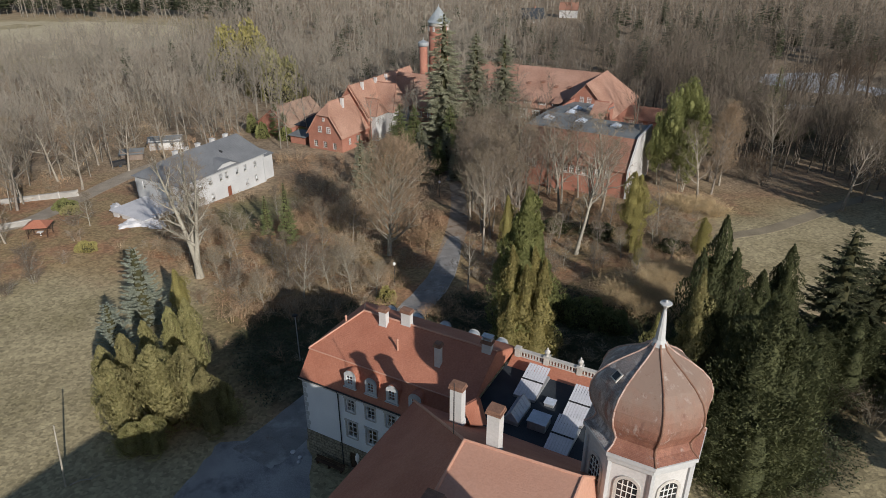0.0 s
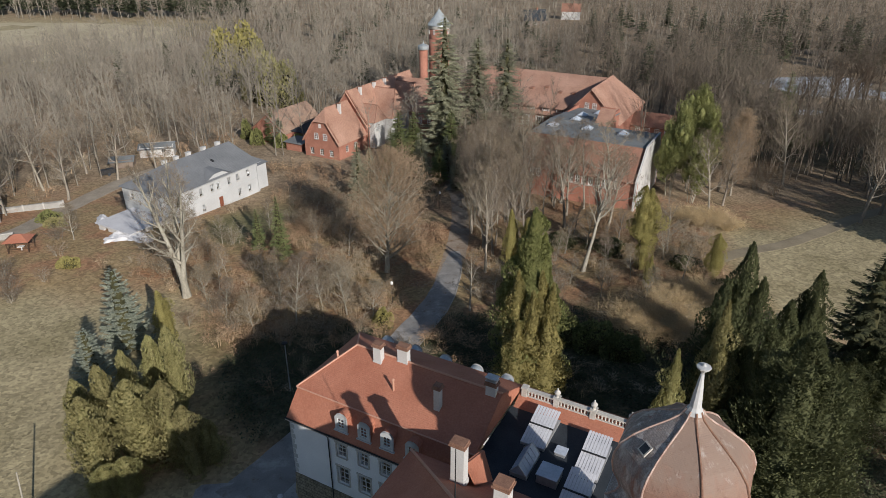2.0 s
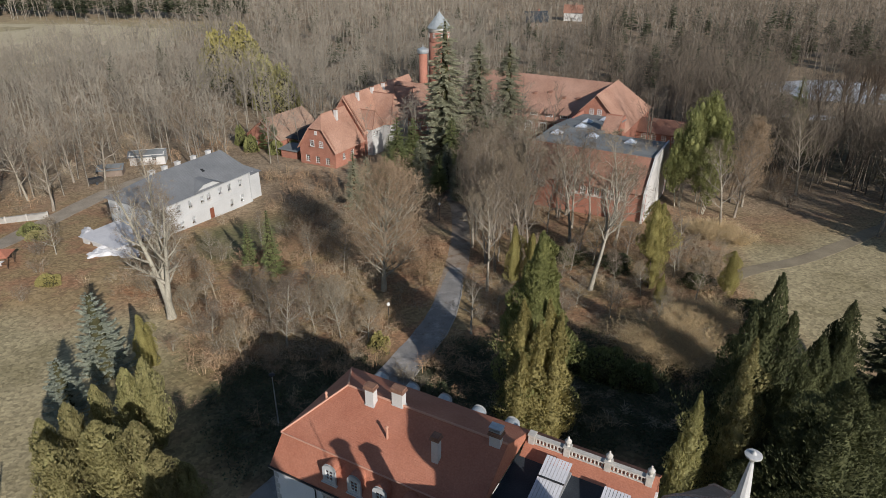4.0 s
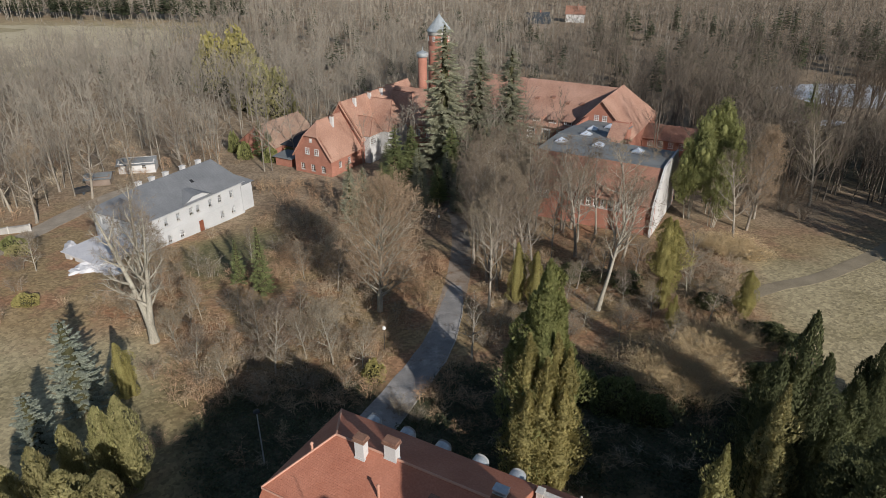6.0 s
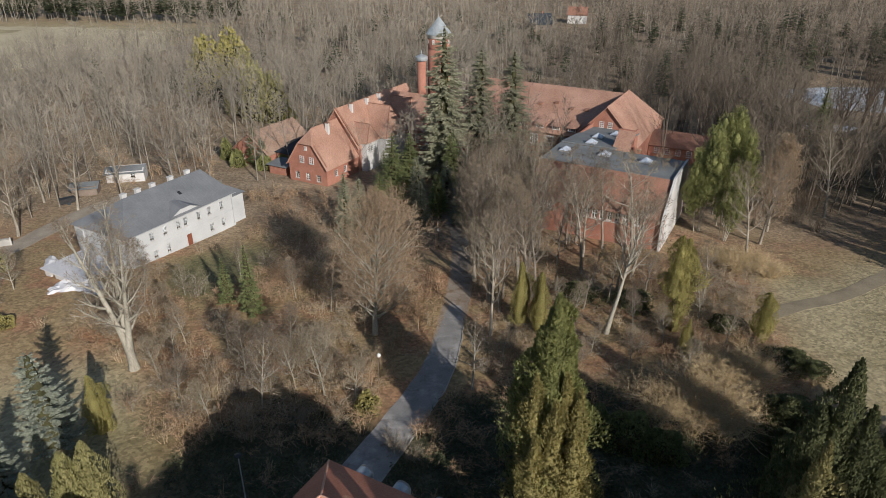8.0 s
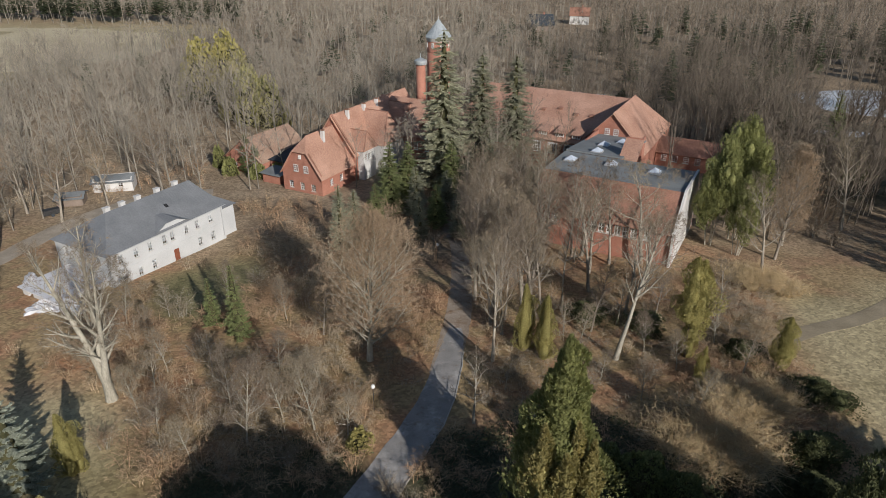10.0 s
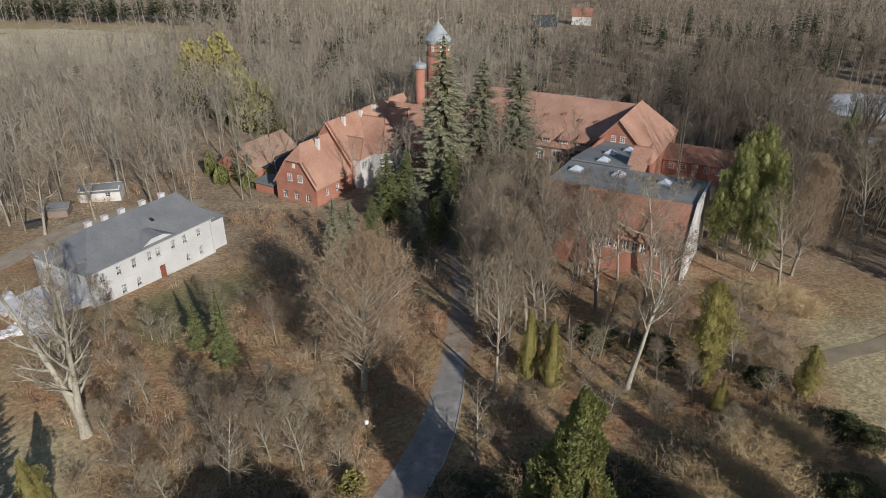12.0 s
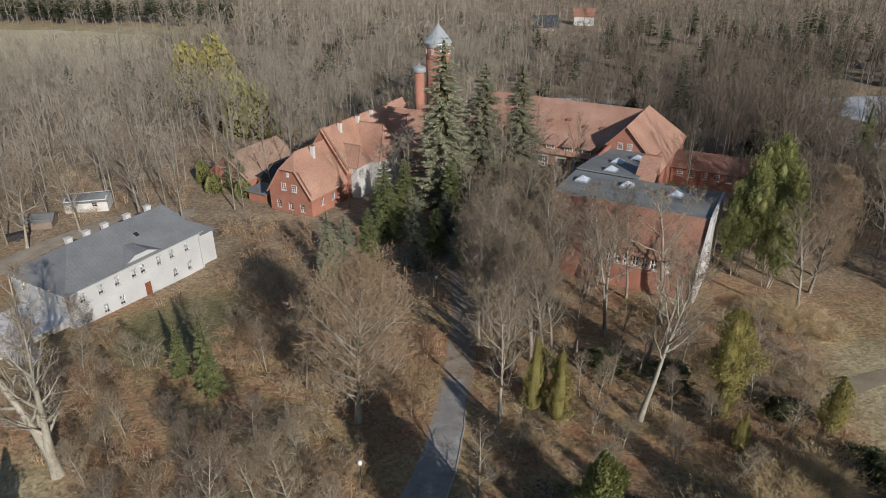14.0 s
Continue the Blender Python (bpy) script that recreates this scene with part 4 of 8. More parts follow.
for j in range(8):
    a = radians(45 * j)
    ap = (TR - 0.15) * math.cos(radians(22.5))
    m = pose(TU + ap * math.cos(a), TV + ap * math.sin(a), 17.6, 0, 0, 45 * j + 90)
    n = 8
    arch = [(0.62 * math.cos(math.pi * i / n), 2.0 + 0.55 * math.sin(math.pi * i / n)) for i in range(n + 1)]
    fr = Shape()
    big = [(x * 1.35, (z - 2.0) * 1.4 + 2.0) for x, z in arch]
    big, arch = [(0.84, -0.15)] + big + [(-0.84, -0.15)], [(0.62, 0.0)] + arch + [(-0.62, 0.0)]
    P = lambda x, y, z: m @ Vector((x, y, z))
    for i in range(len(arch) - 1):
        (x0, z0), (x1, z1), (X0, Z0), (X1, Z1) = arch[i], arch[i + 1], big[i], big[i + 1]
        fr.face(P(X0, -0.09, Z0), P(X1, -0.09, Z1), P(x1, -0.09, z1), P(x0, -0.09, z0))
        fr.face(P(x0, -0.09, z0), P(x1, -0.09, z1), P(x1, 0.0, z1), P(x0, 0.0, z0))
        fr.face(P(X1, -0.09, Z1), P(X0, -0.09, Z0), P(X0, 0.0, Z0), P(X1, 0.0, Z1))
    wd = part("window", fr, M["trim"], tw, "arched window with a moulded surround")
    part("pane", Shape().face(*[P(x, -0.012, z) for x, z in reversed(arch)]), M["glass_dark"], wd)
    g = Shape()
    for x in (-0.3, 0.0, 0.3):
        g.box(x - 0.03, -0.05, 0.05, x + 0.03, -0.015, 2.45 - abs(x) * 0.4, m)
    for z in (0.05, 0.5, 1.0, 1.5, 2.0):
        g.box(-0.6, -0.048, z - 0.03, 0.6, -0.017, z + 0.03, m)
    part("glazing_bars", g, M["wood_white"], wd)
    k = a + radians(22.5)
    cr = (TR - 0.15)
    pil = Shape().tube([(TU + cr * math.cos(k), TV + cr * math.sin(k), 0), (TU + cr * math.cos(k), TV + cr * math.sin(k), 21.2)], [0.2, 0.2], 6)
    part("pilaster", pil, M["plaster_bright"], tw)


# ---- white villa ----
def gable_wall(s, w, z0, ze, zr, thick, m, clip=None):
    """A gable-end wall along +x (outer face y = 0); clip: height at which a half hip cuts it."""
    pts = [(0, z0), (w, z0), (w, ze)]
    if clip:
        k = (clip - ze) / (zr - ze) * w / 2
        pts += [(w - k, clip), (k, clip)]
    else:
        pts += [(w / 2, zr)]
    pts += [(0, ze)]
    f = [m @ Vector((x, 0, z)) for x, z in pts]
    b = [m @ Vector((x, thick, z)) for x, z in pts]
    s.face(*f).face(*reversed(b))
    for i in range(len(pts)):
        j = (i + 1) % len(pts)
        s.face(f[i], b[i], b[j], f[j])
    return s


VL, VD, VZ, VE = 23.5, 12.9, -1.75, 5.0
villa = thing("villa", at(-101.6, 80.4, 0) @ pose(0, 0, 0, 0, 0, 90), "white rendered two-storey villa with a grey tin hipped roof", "villa")
up = [(x - 0.45, 2.6, x + 0.45, 4.2) for x in (2.2, 5.0, 7.7, 10.6, 12.2, 15.2, 17.6, 20.6)]
dn = [(x - 0.45, -0.7, x + 0.45, 0.9) for x in (2.4, 5.2, 7.9, 17.7, 20.6)] + [(11.9, -1.5, 13.0, 0.9)]
side_up = [(x - 0.45, 2.6, x + 0.45, 4.2) for x in (2.5, 6.4, 10.4)]
s = Shape()
wall(s, VL, VE, 0.45, up + dn, Matrix.Identity(4), VZ - 0.5)
wall(s, VD, VE, 0.45, side_up, pose(0, VD, 0, 0, 0, -90), VZ - 0.5)
s.box(0.45, VD - 0.45, VZ - 0.5, VL, VD, VE).box(VL - 0.45, 0.45, VZ - 0.5, VL, VD - 0.45, VE)
k = [(8.8, VE), (11.3, 6.2), (13.3, 6.2), (15.9, VE)]
for a, b in ((0.0, 0.0),):
    f = [(x, -0.03, z) for x, z in k]
    g = [(x, 0.42, z) for x, z in k]
    s.face(*[f[0], f[3], f[2], f[1]]).face(g[0], g[1], g[2], g[3])
    for i in range(3):
        s.face(f[i], f[i + 1], g[i + 1], g[i])
part("wall", s, M["plaster_bright"], villa)
for x0, z0, x1, z1 in up + dn[:-1]:
    window(villa, pose((x0 + x1) / 2, 0, z0), x1 - x0, z1 - z0, 2, 3, 0.07, blind=0.7, mat=M["plaster"])
for x0, z0, x1, z1 in side_up:
    window(villa, pose(0, VD, 0, 0, 0, -90) @ pose((x0 + x1) / 2, 0, z0), x1 - x0, z1 - z0, 2, 3, 0.07, blind=0.7, mat=M["plaster"])
part("door", Shape().box(11.9, 0.12, -1.5, 13.0, 0.2, 0.9).box(11.85, 0.1, -1.55, 11.95, 0.24, 0.95).box(12.95, 0.1, -1.55, 13.05, 0.24, 0.95), M["wood_red"], villa, "red-brown wooden door")
part("string_course", Shape().box(-0.05, -0.06, 1.55, VL + 0.05, -0.0, 1.75), M["plaster_bright"], villa)
r = Shape()
o, rz = 0.45, 8.8
A, B_, C, D = (-o, -o, VE), (VL + o, -o, VE), (VL + o, VD + o, VE), (-o, VD + o, VE)
R1, R2 = (5.6, VD / 2, rz), (VL - 0.9, VD / 2, rz)
r.slab([A, B_, R2, R1], 0.1).slab([D, A, R1], 0.1).slab([C, D, R1, R2], 0.1).slab([B_, C, R2], 0.1)
r.slab([(8.6, -0.5, VE + 0.05), (11.2, -0.5, 6.25), (11.9, 2.9, 6.8)][::-1], 0.06).slab([(11.2, -0.5, 6.25), (13.4, -0.5, 6.25), (12.9, 2.9, 6.8), (11.9, 2.9, 6.8)], 0.06).slab([(13.4, -0.5, 6.25), (16.1, -0.5, VE + 0.05), (12.9, 2.9, 6.8)], 0.06)
rf = part("roof", r, M["tin_grey"], villa, "dark grey standing seam tin hipped roof")
sm = Shape()
for i in range(1, 40):
    x = i * 0.6
    t = min(1.0, (x + o) / 6.05, (VL + o - x) / 1.35)
    if t > 0.05:
        sm.tube([(x, -o, VE + 0.03), (x, -o + t * (VD / 2 + o), VE + 0.03 + t * (rz - VE))], [0.025, 0.025], 4)
part("seams", sm, M["tin_grey"], rf)
for i, x in enumerate((6.9, 9.8, 12.9, 16.9, 20.8)):
    s = Shape().box(x - 0.45, VD / 2 + 1.3, 6.9, x + 0.45, VD / 2 + 2.0, 8.75).box(x - 0.52, VD / 2 + 1.23, 8.75, x + 0.52, VD / 2 + 2.07, 8.9)
    part("chimney", s, M["plaster"], villa, "white plastered chimney")
part("skylight", Shape().slab([(14.5, 3.2, 7.1), (15.1, 3.2, 7.1), (15.1, 3.9, 7.46), (14.5, 3.9, 7.46)], 0.05), M["iron"], villa)
part("gutter", Shape().tube([(-0.5, -0.52, VE - 0.04), (VL + 0.5, -0.52, VE - 0.04)], [0.07, 0.07], 6).tube([(VL - 0.4, -0.1, VE), (VL - 0.4, -0.1, VZ)], [0.05, 0.05], 6), M["steel"], villa)
s = Shape()
wall(s, 3.4, 3.9, 0.4, [], pose(VL + 0.004, 0.8, 0), VZ - 0.5)
s.box(VL + 3.0, 1.2, VZ - 0.5, VL + 3.4, 8.5, 3.9).box(VL + 0.004, 8.1, VZ - 0.5, VL + 3.0, 8.5, 3.9)
part("side_wall", s, M["plaster_bright"], villa)
part("side_roof", Shape().slab([(VL + 0.02, 0.4, 3.9), (VL + 3.8, 0.4, 3.9), (VL + 1.4, 4.6, 5.6), (VL + 0.02, 4.6, 5.6)], 0.1).slab([(VL + 3.8, 8.9, 3.9), (VL + 0.02, 8.9, 3.9), (VL + 0.02, 4.6, 5.6), (VL + 1.4, 4.6, 5.6)], 0.1).slab([(VL + 3.8, 0.4, 3.9), (VL + 3.8, 8.9, 3.9), (VL + 1.4, 4.6, 5.6)], 0.1), M["tin_grey"], villa)
# low veranda wing before the end wall
s = Shape()
wall(s, 8.0, 0.7, 0.35, [(1.2, -1.0, 2.4, 0.2), (4.6, -1.0, 5.8, 0.2)], pose(-8.0, 1.4, 0), VZ - 0.5)
wall(s, 9.0, 0.7, 0.35, [(1.4, -1.0, 2.6, 0.2), (5.8, -1.0, 7.0, 0.2)], pose(-8.0, 10.4, 0, 0, 0, -90), VZ - 0.5)
part("veranda_wall", s, M["plaster"], villa)
part("veranda_roof", Shape().slab([(-8.4, 1.0, 0.75), (-0.0, 1.0, 0.75), (-0.0, 10.8, 0.95), (-8.4, 10.8, 0.95)], 0.15), M["snow"], villa, "flat veranda roof under white sheeting")
for x in (-6.2, -2.8):
    window(villa, pose(x, 1.4, -1.0), 1.2, 1.2)

# white sheeted terrace below the veranda

def sheet(outline, rise, seed, label):
    """Thin sheeting thrown over the ground: a ragged outline, crumpled in folds."""
    q = random.Random(seed)
    n = 6 * len(outline)
    cx, cy = sum(p[0] for p in outline) / len(outline), sum(p[1] for p in outline) / len(outline)
    rim = []
    for i in range(n):
        a, b = Vector(outline[i // 6]), Vector(outline[(i // 6 + 1) % len(outline)])
        p = a.lerp(b, (i % 6) / 6) + Vector((q.uniform(-0.25, 0.25), q.uniform(-0.25, 0.25)))
        rim.append(p)
    rings = 7
    rows = []
    for k in range(rings + 1):
        f = 1 - k / (rings + 0.4)
        row = []
        for i, p in enumerate(rim):
            x, y = cx + (p.x - cx) * f, cy + (p.y - cy) * f
            fold = 0.5 + 0.5 * math.sin(x * 2.1 + 1.3 * math.sin(y * 1.7 + seed)) * math.cos(y * 1.6)
            row.append(Vector((x, y, gz(x, y) + 0.04 + (rise * fold + q.uniform(0, 0.12)) * min(1, k / 2))))
        rows.append(row)
    s = Shape()
    for a, b in zip(rows, rows[1:]):
        for i in range(n):
            j = (i + 1) % n
            s.face(a[i], a[j], b[j], b[i])
    s.face(*rows[-1])
    ob = thing("tarpaulin", pose(0, 0, 0), label, "sheeting")
    part("sheet", s, M["snow"], ob)


sheet([(-66.4, 121.1), (-67.9, 124.8), (-67.0, 124.8), (-64.8, 121.1), (-62.9, 122.1), (-60.5, 119.6), (-56.9, 116.9), (-55.0, 114.8), (-58.4, 115.7), (-60.8, 116.4), (-63.7, 117.9)], 0.6, 3, "crumpled white sheeting drawn out beside the terrace")
sheet([(-59.6, 110.1), (-60.6, 112.0), (-60.3, 114.3), (-58.8, 115.5), (-55.8, 115.5), (-52.8, 113.9), (-51.2, 111.0), (-52.4, 109.9), (-56.1, 111.6), (-57.8, 111.0)], 0.7, 4, "crumpled white sheeting spread before the terrace")

# ---- red brick halls ----
BG = -2.6


def gabled(name, u0, u1, v0, v1, ze, zr, label, roof, hip_front=0.0, hip_back=0.0, holes=(), side_holes=(), over=0.5, base=BG, clip=None, wallmat="brick"):
    """A gabled brick house: ridge along v, gable wall at v0; windows as (centre, sill, width, height)."""
    w, d = u1 - u0, v1 - v0
    ob = thing(name, at(u0, v0, 0), label, "building")
    s = Shape()
    fh = [(x - a / 2, z, x + a / 2, z + b) for x, z, a, b in holes if z + b < ze]
    wall(s, w, ze, 0.4, fh, Matrix.Identity(4), base - 0.5)
    wall(s, d, ze, 0.4, [(x - a / 2, z, x + a / 2, z + b) for x, z, a, b in side_holes], pose(w, 0, 0, 0, 0, 90) @ pose(0.4, 0, 0), base - 0.5)
    s.box(0, 0.4, base - 0.5, 0.4, d, ze).box(0.4, d - 0.4, base - 0.5, w, d, ze)
    part("wall", s, M[wallmat], ob)
    g = Shape()
    gable_wall(g, w, ze, ze, zr, 0.4, Matrix.Identity(4), clip)
    part("gable", g, M[wallmat], ob)
    for x, z, a, b in holes:
        if z + b < ze:
            window(ob, pose(x, 0, z), a, b, 2, 3, 0.07)
        else:
            window(ob, pose(x, -0.2, z), a, b, 2, 3, 0.07)
    for x, z, a, b in side_holes:
        window(ob, pose(w, 0, 0, 0, 0, 90) @ pose(0.4 + x, 0, z), a, b, 2, 3, 0.07)
    sl = (zr - ze) / (w / 2)
    zo = ze - over * sl
    m = w / 2
    hf = hip_front
    r = Shape()
    if clip:
        kx = (clip - ze) / sl
        r.slab([(w + over, -over, zo), (w + over, d + over, zo), (m, d + over - hip_back, zr), (m, hf, zr), (w - kx, -over, clip)], 0.12)
        r.slab([(-over, d + over, zo), (-over, -over, zo), (kx, -over, clip), (m, hf, zr), (m, d + over - hip_back, zr)], 0.12)
        r.slab([(kx, -over, clip), (w - kx, -over, clip), (m, hf, zr)], 0.12)
    else:
        r.slab([(w + over, -over, zo), (w + over, d + over, zo), (m, d + over - hip_back, zr), (m, -over + hf, zr)], 0.12)
        r.slab([(-over, d + over, zo), (-over, -over, zo), (m, -over + hf, zr), (m, d + over - hip_back, zr)], 0.12)
        if hf:
            r.slab([(-over, -over, zo), (w + over, -over, zo), (m, -over + hf, zr)], 0.12)
    if hip_back:
        r.slab([(w + over, d + over, zo), (-over, d + over, zo), (m, d + over - hip_back, zr)], 0.12)
    part("roof", r, M[roof], ob, "steep clay tiled roof")
    part("ridge_tiles", Shape().tube([(m, hf - (0 if clip else over), zr + 0.04), (m, d + over - hip_back, zr + 0.04)], [0.12, 0.12], 6), M[roof], ob)
    return ob


west = gabled("brick_house", -109.9, -99.3, 129.5, 141, 2.4, 9.9, "red brick house with a half-hipped orange tiled gable", "roof_brick", hip_front=2.2,
              holes=[(3.9, 2.6, 1.2, 1.5), (6.6, 2.6, 1.2, 1.5), (5.2, 5.6, 0.7, 0.8), (2.2, -1.4, 1.2, 1.6), (5.2, -1.4, 1.2, 1.6), (8.2, -1.4, 1.2, 1.6)],
              side_holes=[(3.0, -0.6, 1.1, 1.5), (6.5, -0.6, 1.1, 1.5)], clip=7.0)
gabled("brick_house", -110.6, -99.0, 141.2, 172, 4.2, 12.1, "long red brick house with a steep orange tiled roof", "roof_brick",
               side_holes=[(x, z, 1.1, 1.6) for x in (3, 5.6, 14.5, 18, 21, 24, 27) for z in (-1.4, 1.6)])
for v in (29.0,):
    d = thing("roof_dormer", at(-99.0, 141.2 + v, 0), "small tile-hung roof dormer", "dormer", "dormers")
    part("front", Shape().box(-1.9, -0.9, 4.6, -1.75, 0.9, 6.0), M["roof_pink"], d)
    part("roof", Shape().slab([(-4.2, -1.2, 5.9), (-1.4, -1.2, 5.7), (-1.4, 0, 7.0), (-4.2, 0, 7.2)], 0.1).slab([(-1.4, 1.2, 5.7), (-4.2, 1.2, 5.9), (-4.2, 0, 7.2), (-1.4, 0, 7.0)], 0.1), M["roof_brick"], d)
    window(d, pose(-1.75, 0, 4.8, 0, 0, 90), 1.2, 1.0, 3, 2, 0.06, -0.05, False)
for u, v, z in ((-103.9, 146, 12.5), (-103.9, 152.5, 12.5), (-104.1, 158, 12.5), (-103.4, 136, 10.3)):
    ch = thing("brick_chimney", at(u, v, 0), "small pale chimney on the tiled slope", "chimney", "chimneys of the brick house")
    part("stack", Shape().box(-0.4, -0.3, z - 2.6, 0.4, 0.3, z), M["plaster"], ch, "pale rendered stack")
    part("cap", Shape().box(-0.52, -0.37, z, 0.52, 0.37, z + 0.15), M["cap"], ch)
def cross_gable(v, w, zr, hip, out, label):
    """A hipped cross gable that rises from the east wall of the long house."""
    ob = thing("cross_gable", at(-99.0, v, 0), label, "gable", "cross gables")
    s = Shape()
    wall(s, w, 4.9, 0.3, [(x - 0.5, 2.2, x + 0.5, 3.8) for x in (w * 0.25, w * 0.5, w * 0.75)], pose(out, 0, 0, 0, 0, 90), BG - 0.5)
    s.box(0.002, 0, BG - 0.5, out - 0.3, 0.3, 4.9).box(0.002, w - 0.3, BG - 0.5, out - 0.3, w, 4.9)
    part("wall", s, M["plaster"], ob, "pale plastered wall")
    for x in (w * 0.25, w * 0.5, w * 0.75):
        window(ob, pose(out, 0, 0, 0, 0, 90) @ pose(x, 0, 2.2), 1.0, 1.6, 2, 3, 0.08)
    o = out + 0.4
    part("roof", Shape().slab([(-5.0, -0.4, 4.6), (o, -0.4, 4.6), (o - hip, w / 2, zr), (-5.0, w / 2, zr)], 0.12)
         .slab([(o, w + 0.4, 4.6), (-5.0, w + 0.4, 4.6), (-5.0, w / 2, zr), (o - hip, w / 2, zr)], 0.12)
         .slab([(o, -0.4, 4.6), (o, w + 0.4, 4.6), (o - hip, w / 2, zr)], 0.12), M["roof_brick"], ob, "hipped orange tiled roof")
    part("ridge_tiles", Shape().tube([(-4.5, w / 2, zr + 0.05), (o - hip, w / 2, zr + 0.05)], [0.12, 0.12], 6).tube([(o - hip, w / 2, zr + 0.05), (o, -0.4, 4.65)], [0.1, 0.1], 6).tube([(o - hip, w / 2, zr + 0.05), (o, w + 0.4, 4.65)], [0.1, 0.1], 6), M["roof_pink"], ob)


cross_gable(142.4, 4.8, 8.6, 0.9, 1.6, "small hipped brick cross gable with white casements")
cross_gable(148.2, 8.6, 11.3, 1.8, 3.2, "large hipped brick cross gable with white casements")
cross_gable(158.8, 8.4, 11.0, 1.6, 2.6, "hipped brick cross gable with white casements")
party = thing("party_wall", at(-99.0, 141.2, 0), "brick verge wall that stands proud of the roof", "wall")
part("verge", Shape().slab([(0.3, -0.1, 4.35), (0.3, 0.35, 4.35), (-5.8, 0.35, 12.5), (-5.8, -0.1, 12.5)], 0.3).slab([(-11.9, 0.35, 4.35), (-11.9, -0.1, 4.35), (-5.8, -0.1, 12.5), (-5.8, 0.35, 12.5)], 0.3), M["roof_pink"], party)
# cross range that joins the house to the tower
cross = thing("brick_range", at(-105, 158, 0), "red brick cross range under an orange tiled roof", "building")
part("wall", Shape().box(0, 0, BG - 0.5, 22, 0.4, 5.0).box(0, 13.0, BG - 0.5, 22, 13.4, 5.0).box(21.6, 0.4, BG - 0.5, 22, 13, 5.0), M["brick"], cross)
part("roof", Shape().slab([(-2, -0.5, 4.6), (22.5, -0.5, 4.6), (19.5, 6.7, 11.9), (-2, 6.7, 11.9)], 0.12).slab([(22.5, 13.9, 4.6), (-2, 13.9, 4.6), (-2, 6.7, 11.9), (19.5, 6.7, 11.9)], 0.12).slab([(22.5, -0.5, 4.6), (22.5, 13.9, 4.6), (19.5, 6.7, 11.9)], 0.12), M["roof_brick"], cross)
for x in (8.5, 13.5, 18):
    part("dormer", Shape().box(x - 0.9, 1.6, 5.2, x + 0.9, 3.4, 7.0), M["roof_pink"], cross)
    part("dormer_roof", Shape().slab([(x - 1.2, 1.2, 6.9), (x, 1.2, 8.0), (x, 4.6, 8.0), (x - 1.2, 4.6, 6.9)][::-1], 0.08).slab([(x, 1.2, 8.0), (x + 1.2, 1.2, 6.9), (x + 1.2, 4.6, 6.9), (x, 4.6, 8.0)][::-1], 0.08), M["roof_brick"], cross)
for x in (3.0, 6.0, 9.0, 12.0, 15.0, 18.0):
    window(cross, pose(x, -0.2, 1.4), 1.1, 1.7, 2, 3, 0.07)

annex = gabled("brick_annex", -131.6, -120.4, 134, 150, 0.9, 5.2, "low brick outbuilding with a weathered brown tiled roof", "roof_brown", holes=[(3, -1.6, 1.0, 1.2), (8, -1.6, 1.0, 1.2)])
shed = thing("garden_shed", at(-117.5, 131, 0), "low orange brick garden shed with a felt roof", "shed")
part("wall", Shape().box(0, 0, BG - 0.5, 5, 0.3, -0.2).box(0, 0.3, BG - 0.5, 0.3, 4, -0.2).box(4.7, 0.3, BG - 0.5, 5, 4, -0.2).box(0.3, 3.7, BG - 0.5, 4.7, 4, -0.2), M["brick"], shed)
part("roof", Shape().slab([(-0.5, -0.5, -0.15), (5.5, -0.5, -0.15), (5.5, 4.5, 0.25), (-0.5, 4.5, 0.25)], 0.12), M["felt_grey"], shed)

yard = thing("yard_lean_to", at(-120.0, 136.5, 0), "dark felt-roofed lean-to between the brick house and its annex", "shed")
part("wall", Shape().box(0, 0, BG - 0.5, 9.6, 0.3, 0.9).box(0, 0.3, BG - 0.5, 0.3, 9.0, 0.9).box(0.3, 8.7, BG - 0.5, 9.6, 9.0, 1.5), M["brick"], yard)
part("roof", Shape().slab([(-0.3, -0.4, 0.95), (9.7, -0.4, 0.95), (9.7, 9.2, 1.7), (-0.3, 9.2, 1.7)], 0.14), M["felt_dark"], yard, "dark felt roof")
can = thing("glazed_canopy", at(-118.6, 147.2, 0), "steel-framed glazed canopy over the yard", "canopy")
for x in (0.0, 3.6, 7.2):
    for y in (0.0, 2.6):
        part("post", Shape().box(x - 0.06, y - 0.06, BG - 0.3, x + 0.06, y + 0.06, 2.3 + y * 0.12), M["steel"], can)
for x in (0.0, 1.8, 3.6, 5.4):
    part("pane", Shape().slab([(x + 0.04, -0.3, 2.35), (x + 1.76, -0.3, 2.35), (x + 1.76, 2.9, 2.75), (x + 0.04, 2.9, 2.75)], 0.04), M["poly"], can)
part("beam", Shape().box(-0.1, -0.36, 2.15, 7.3, -0.26, 2.4).box(-0.1, 2.86, 2.5, 7.3, 2.96, 2.8), M["steel"], can)

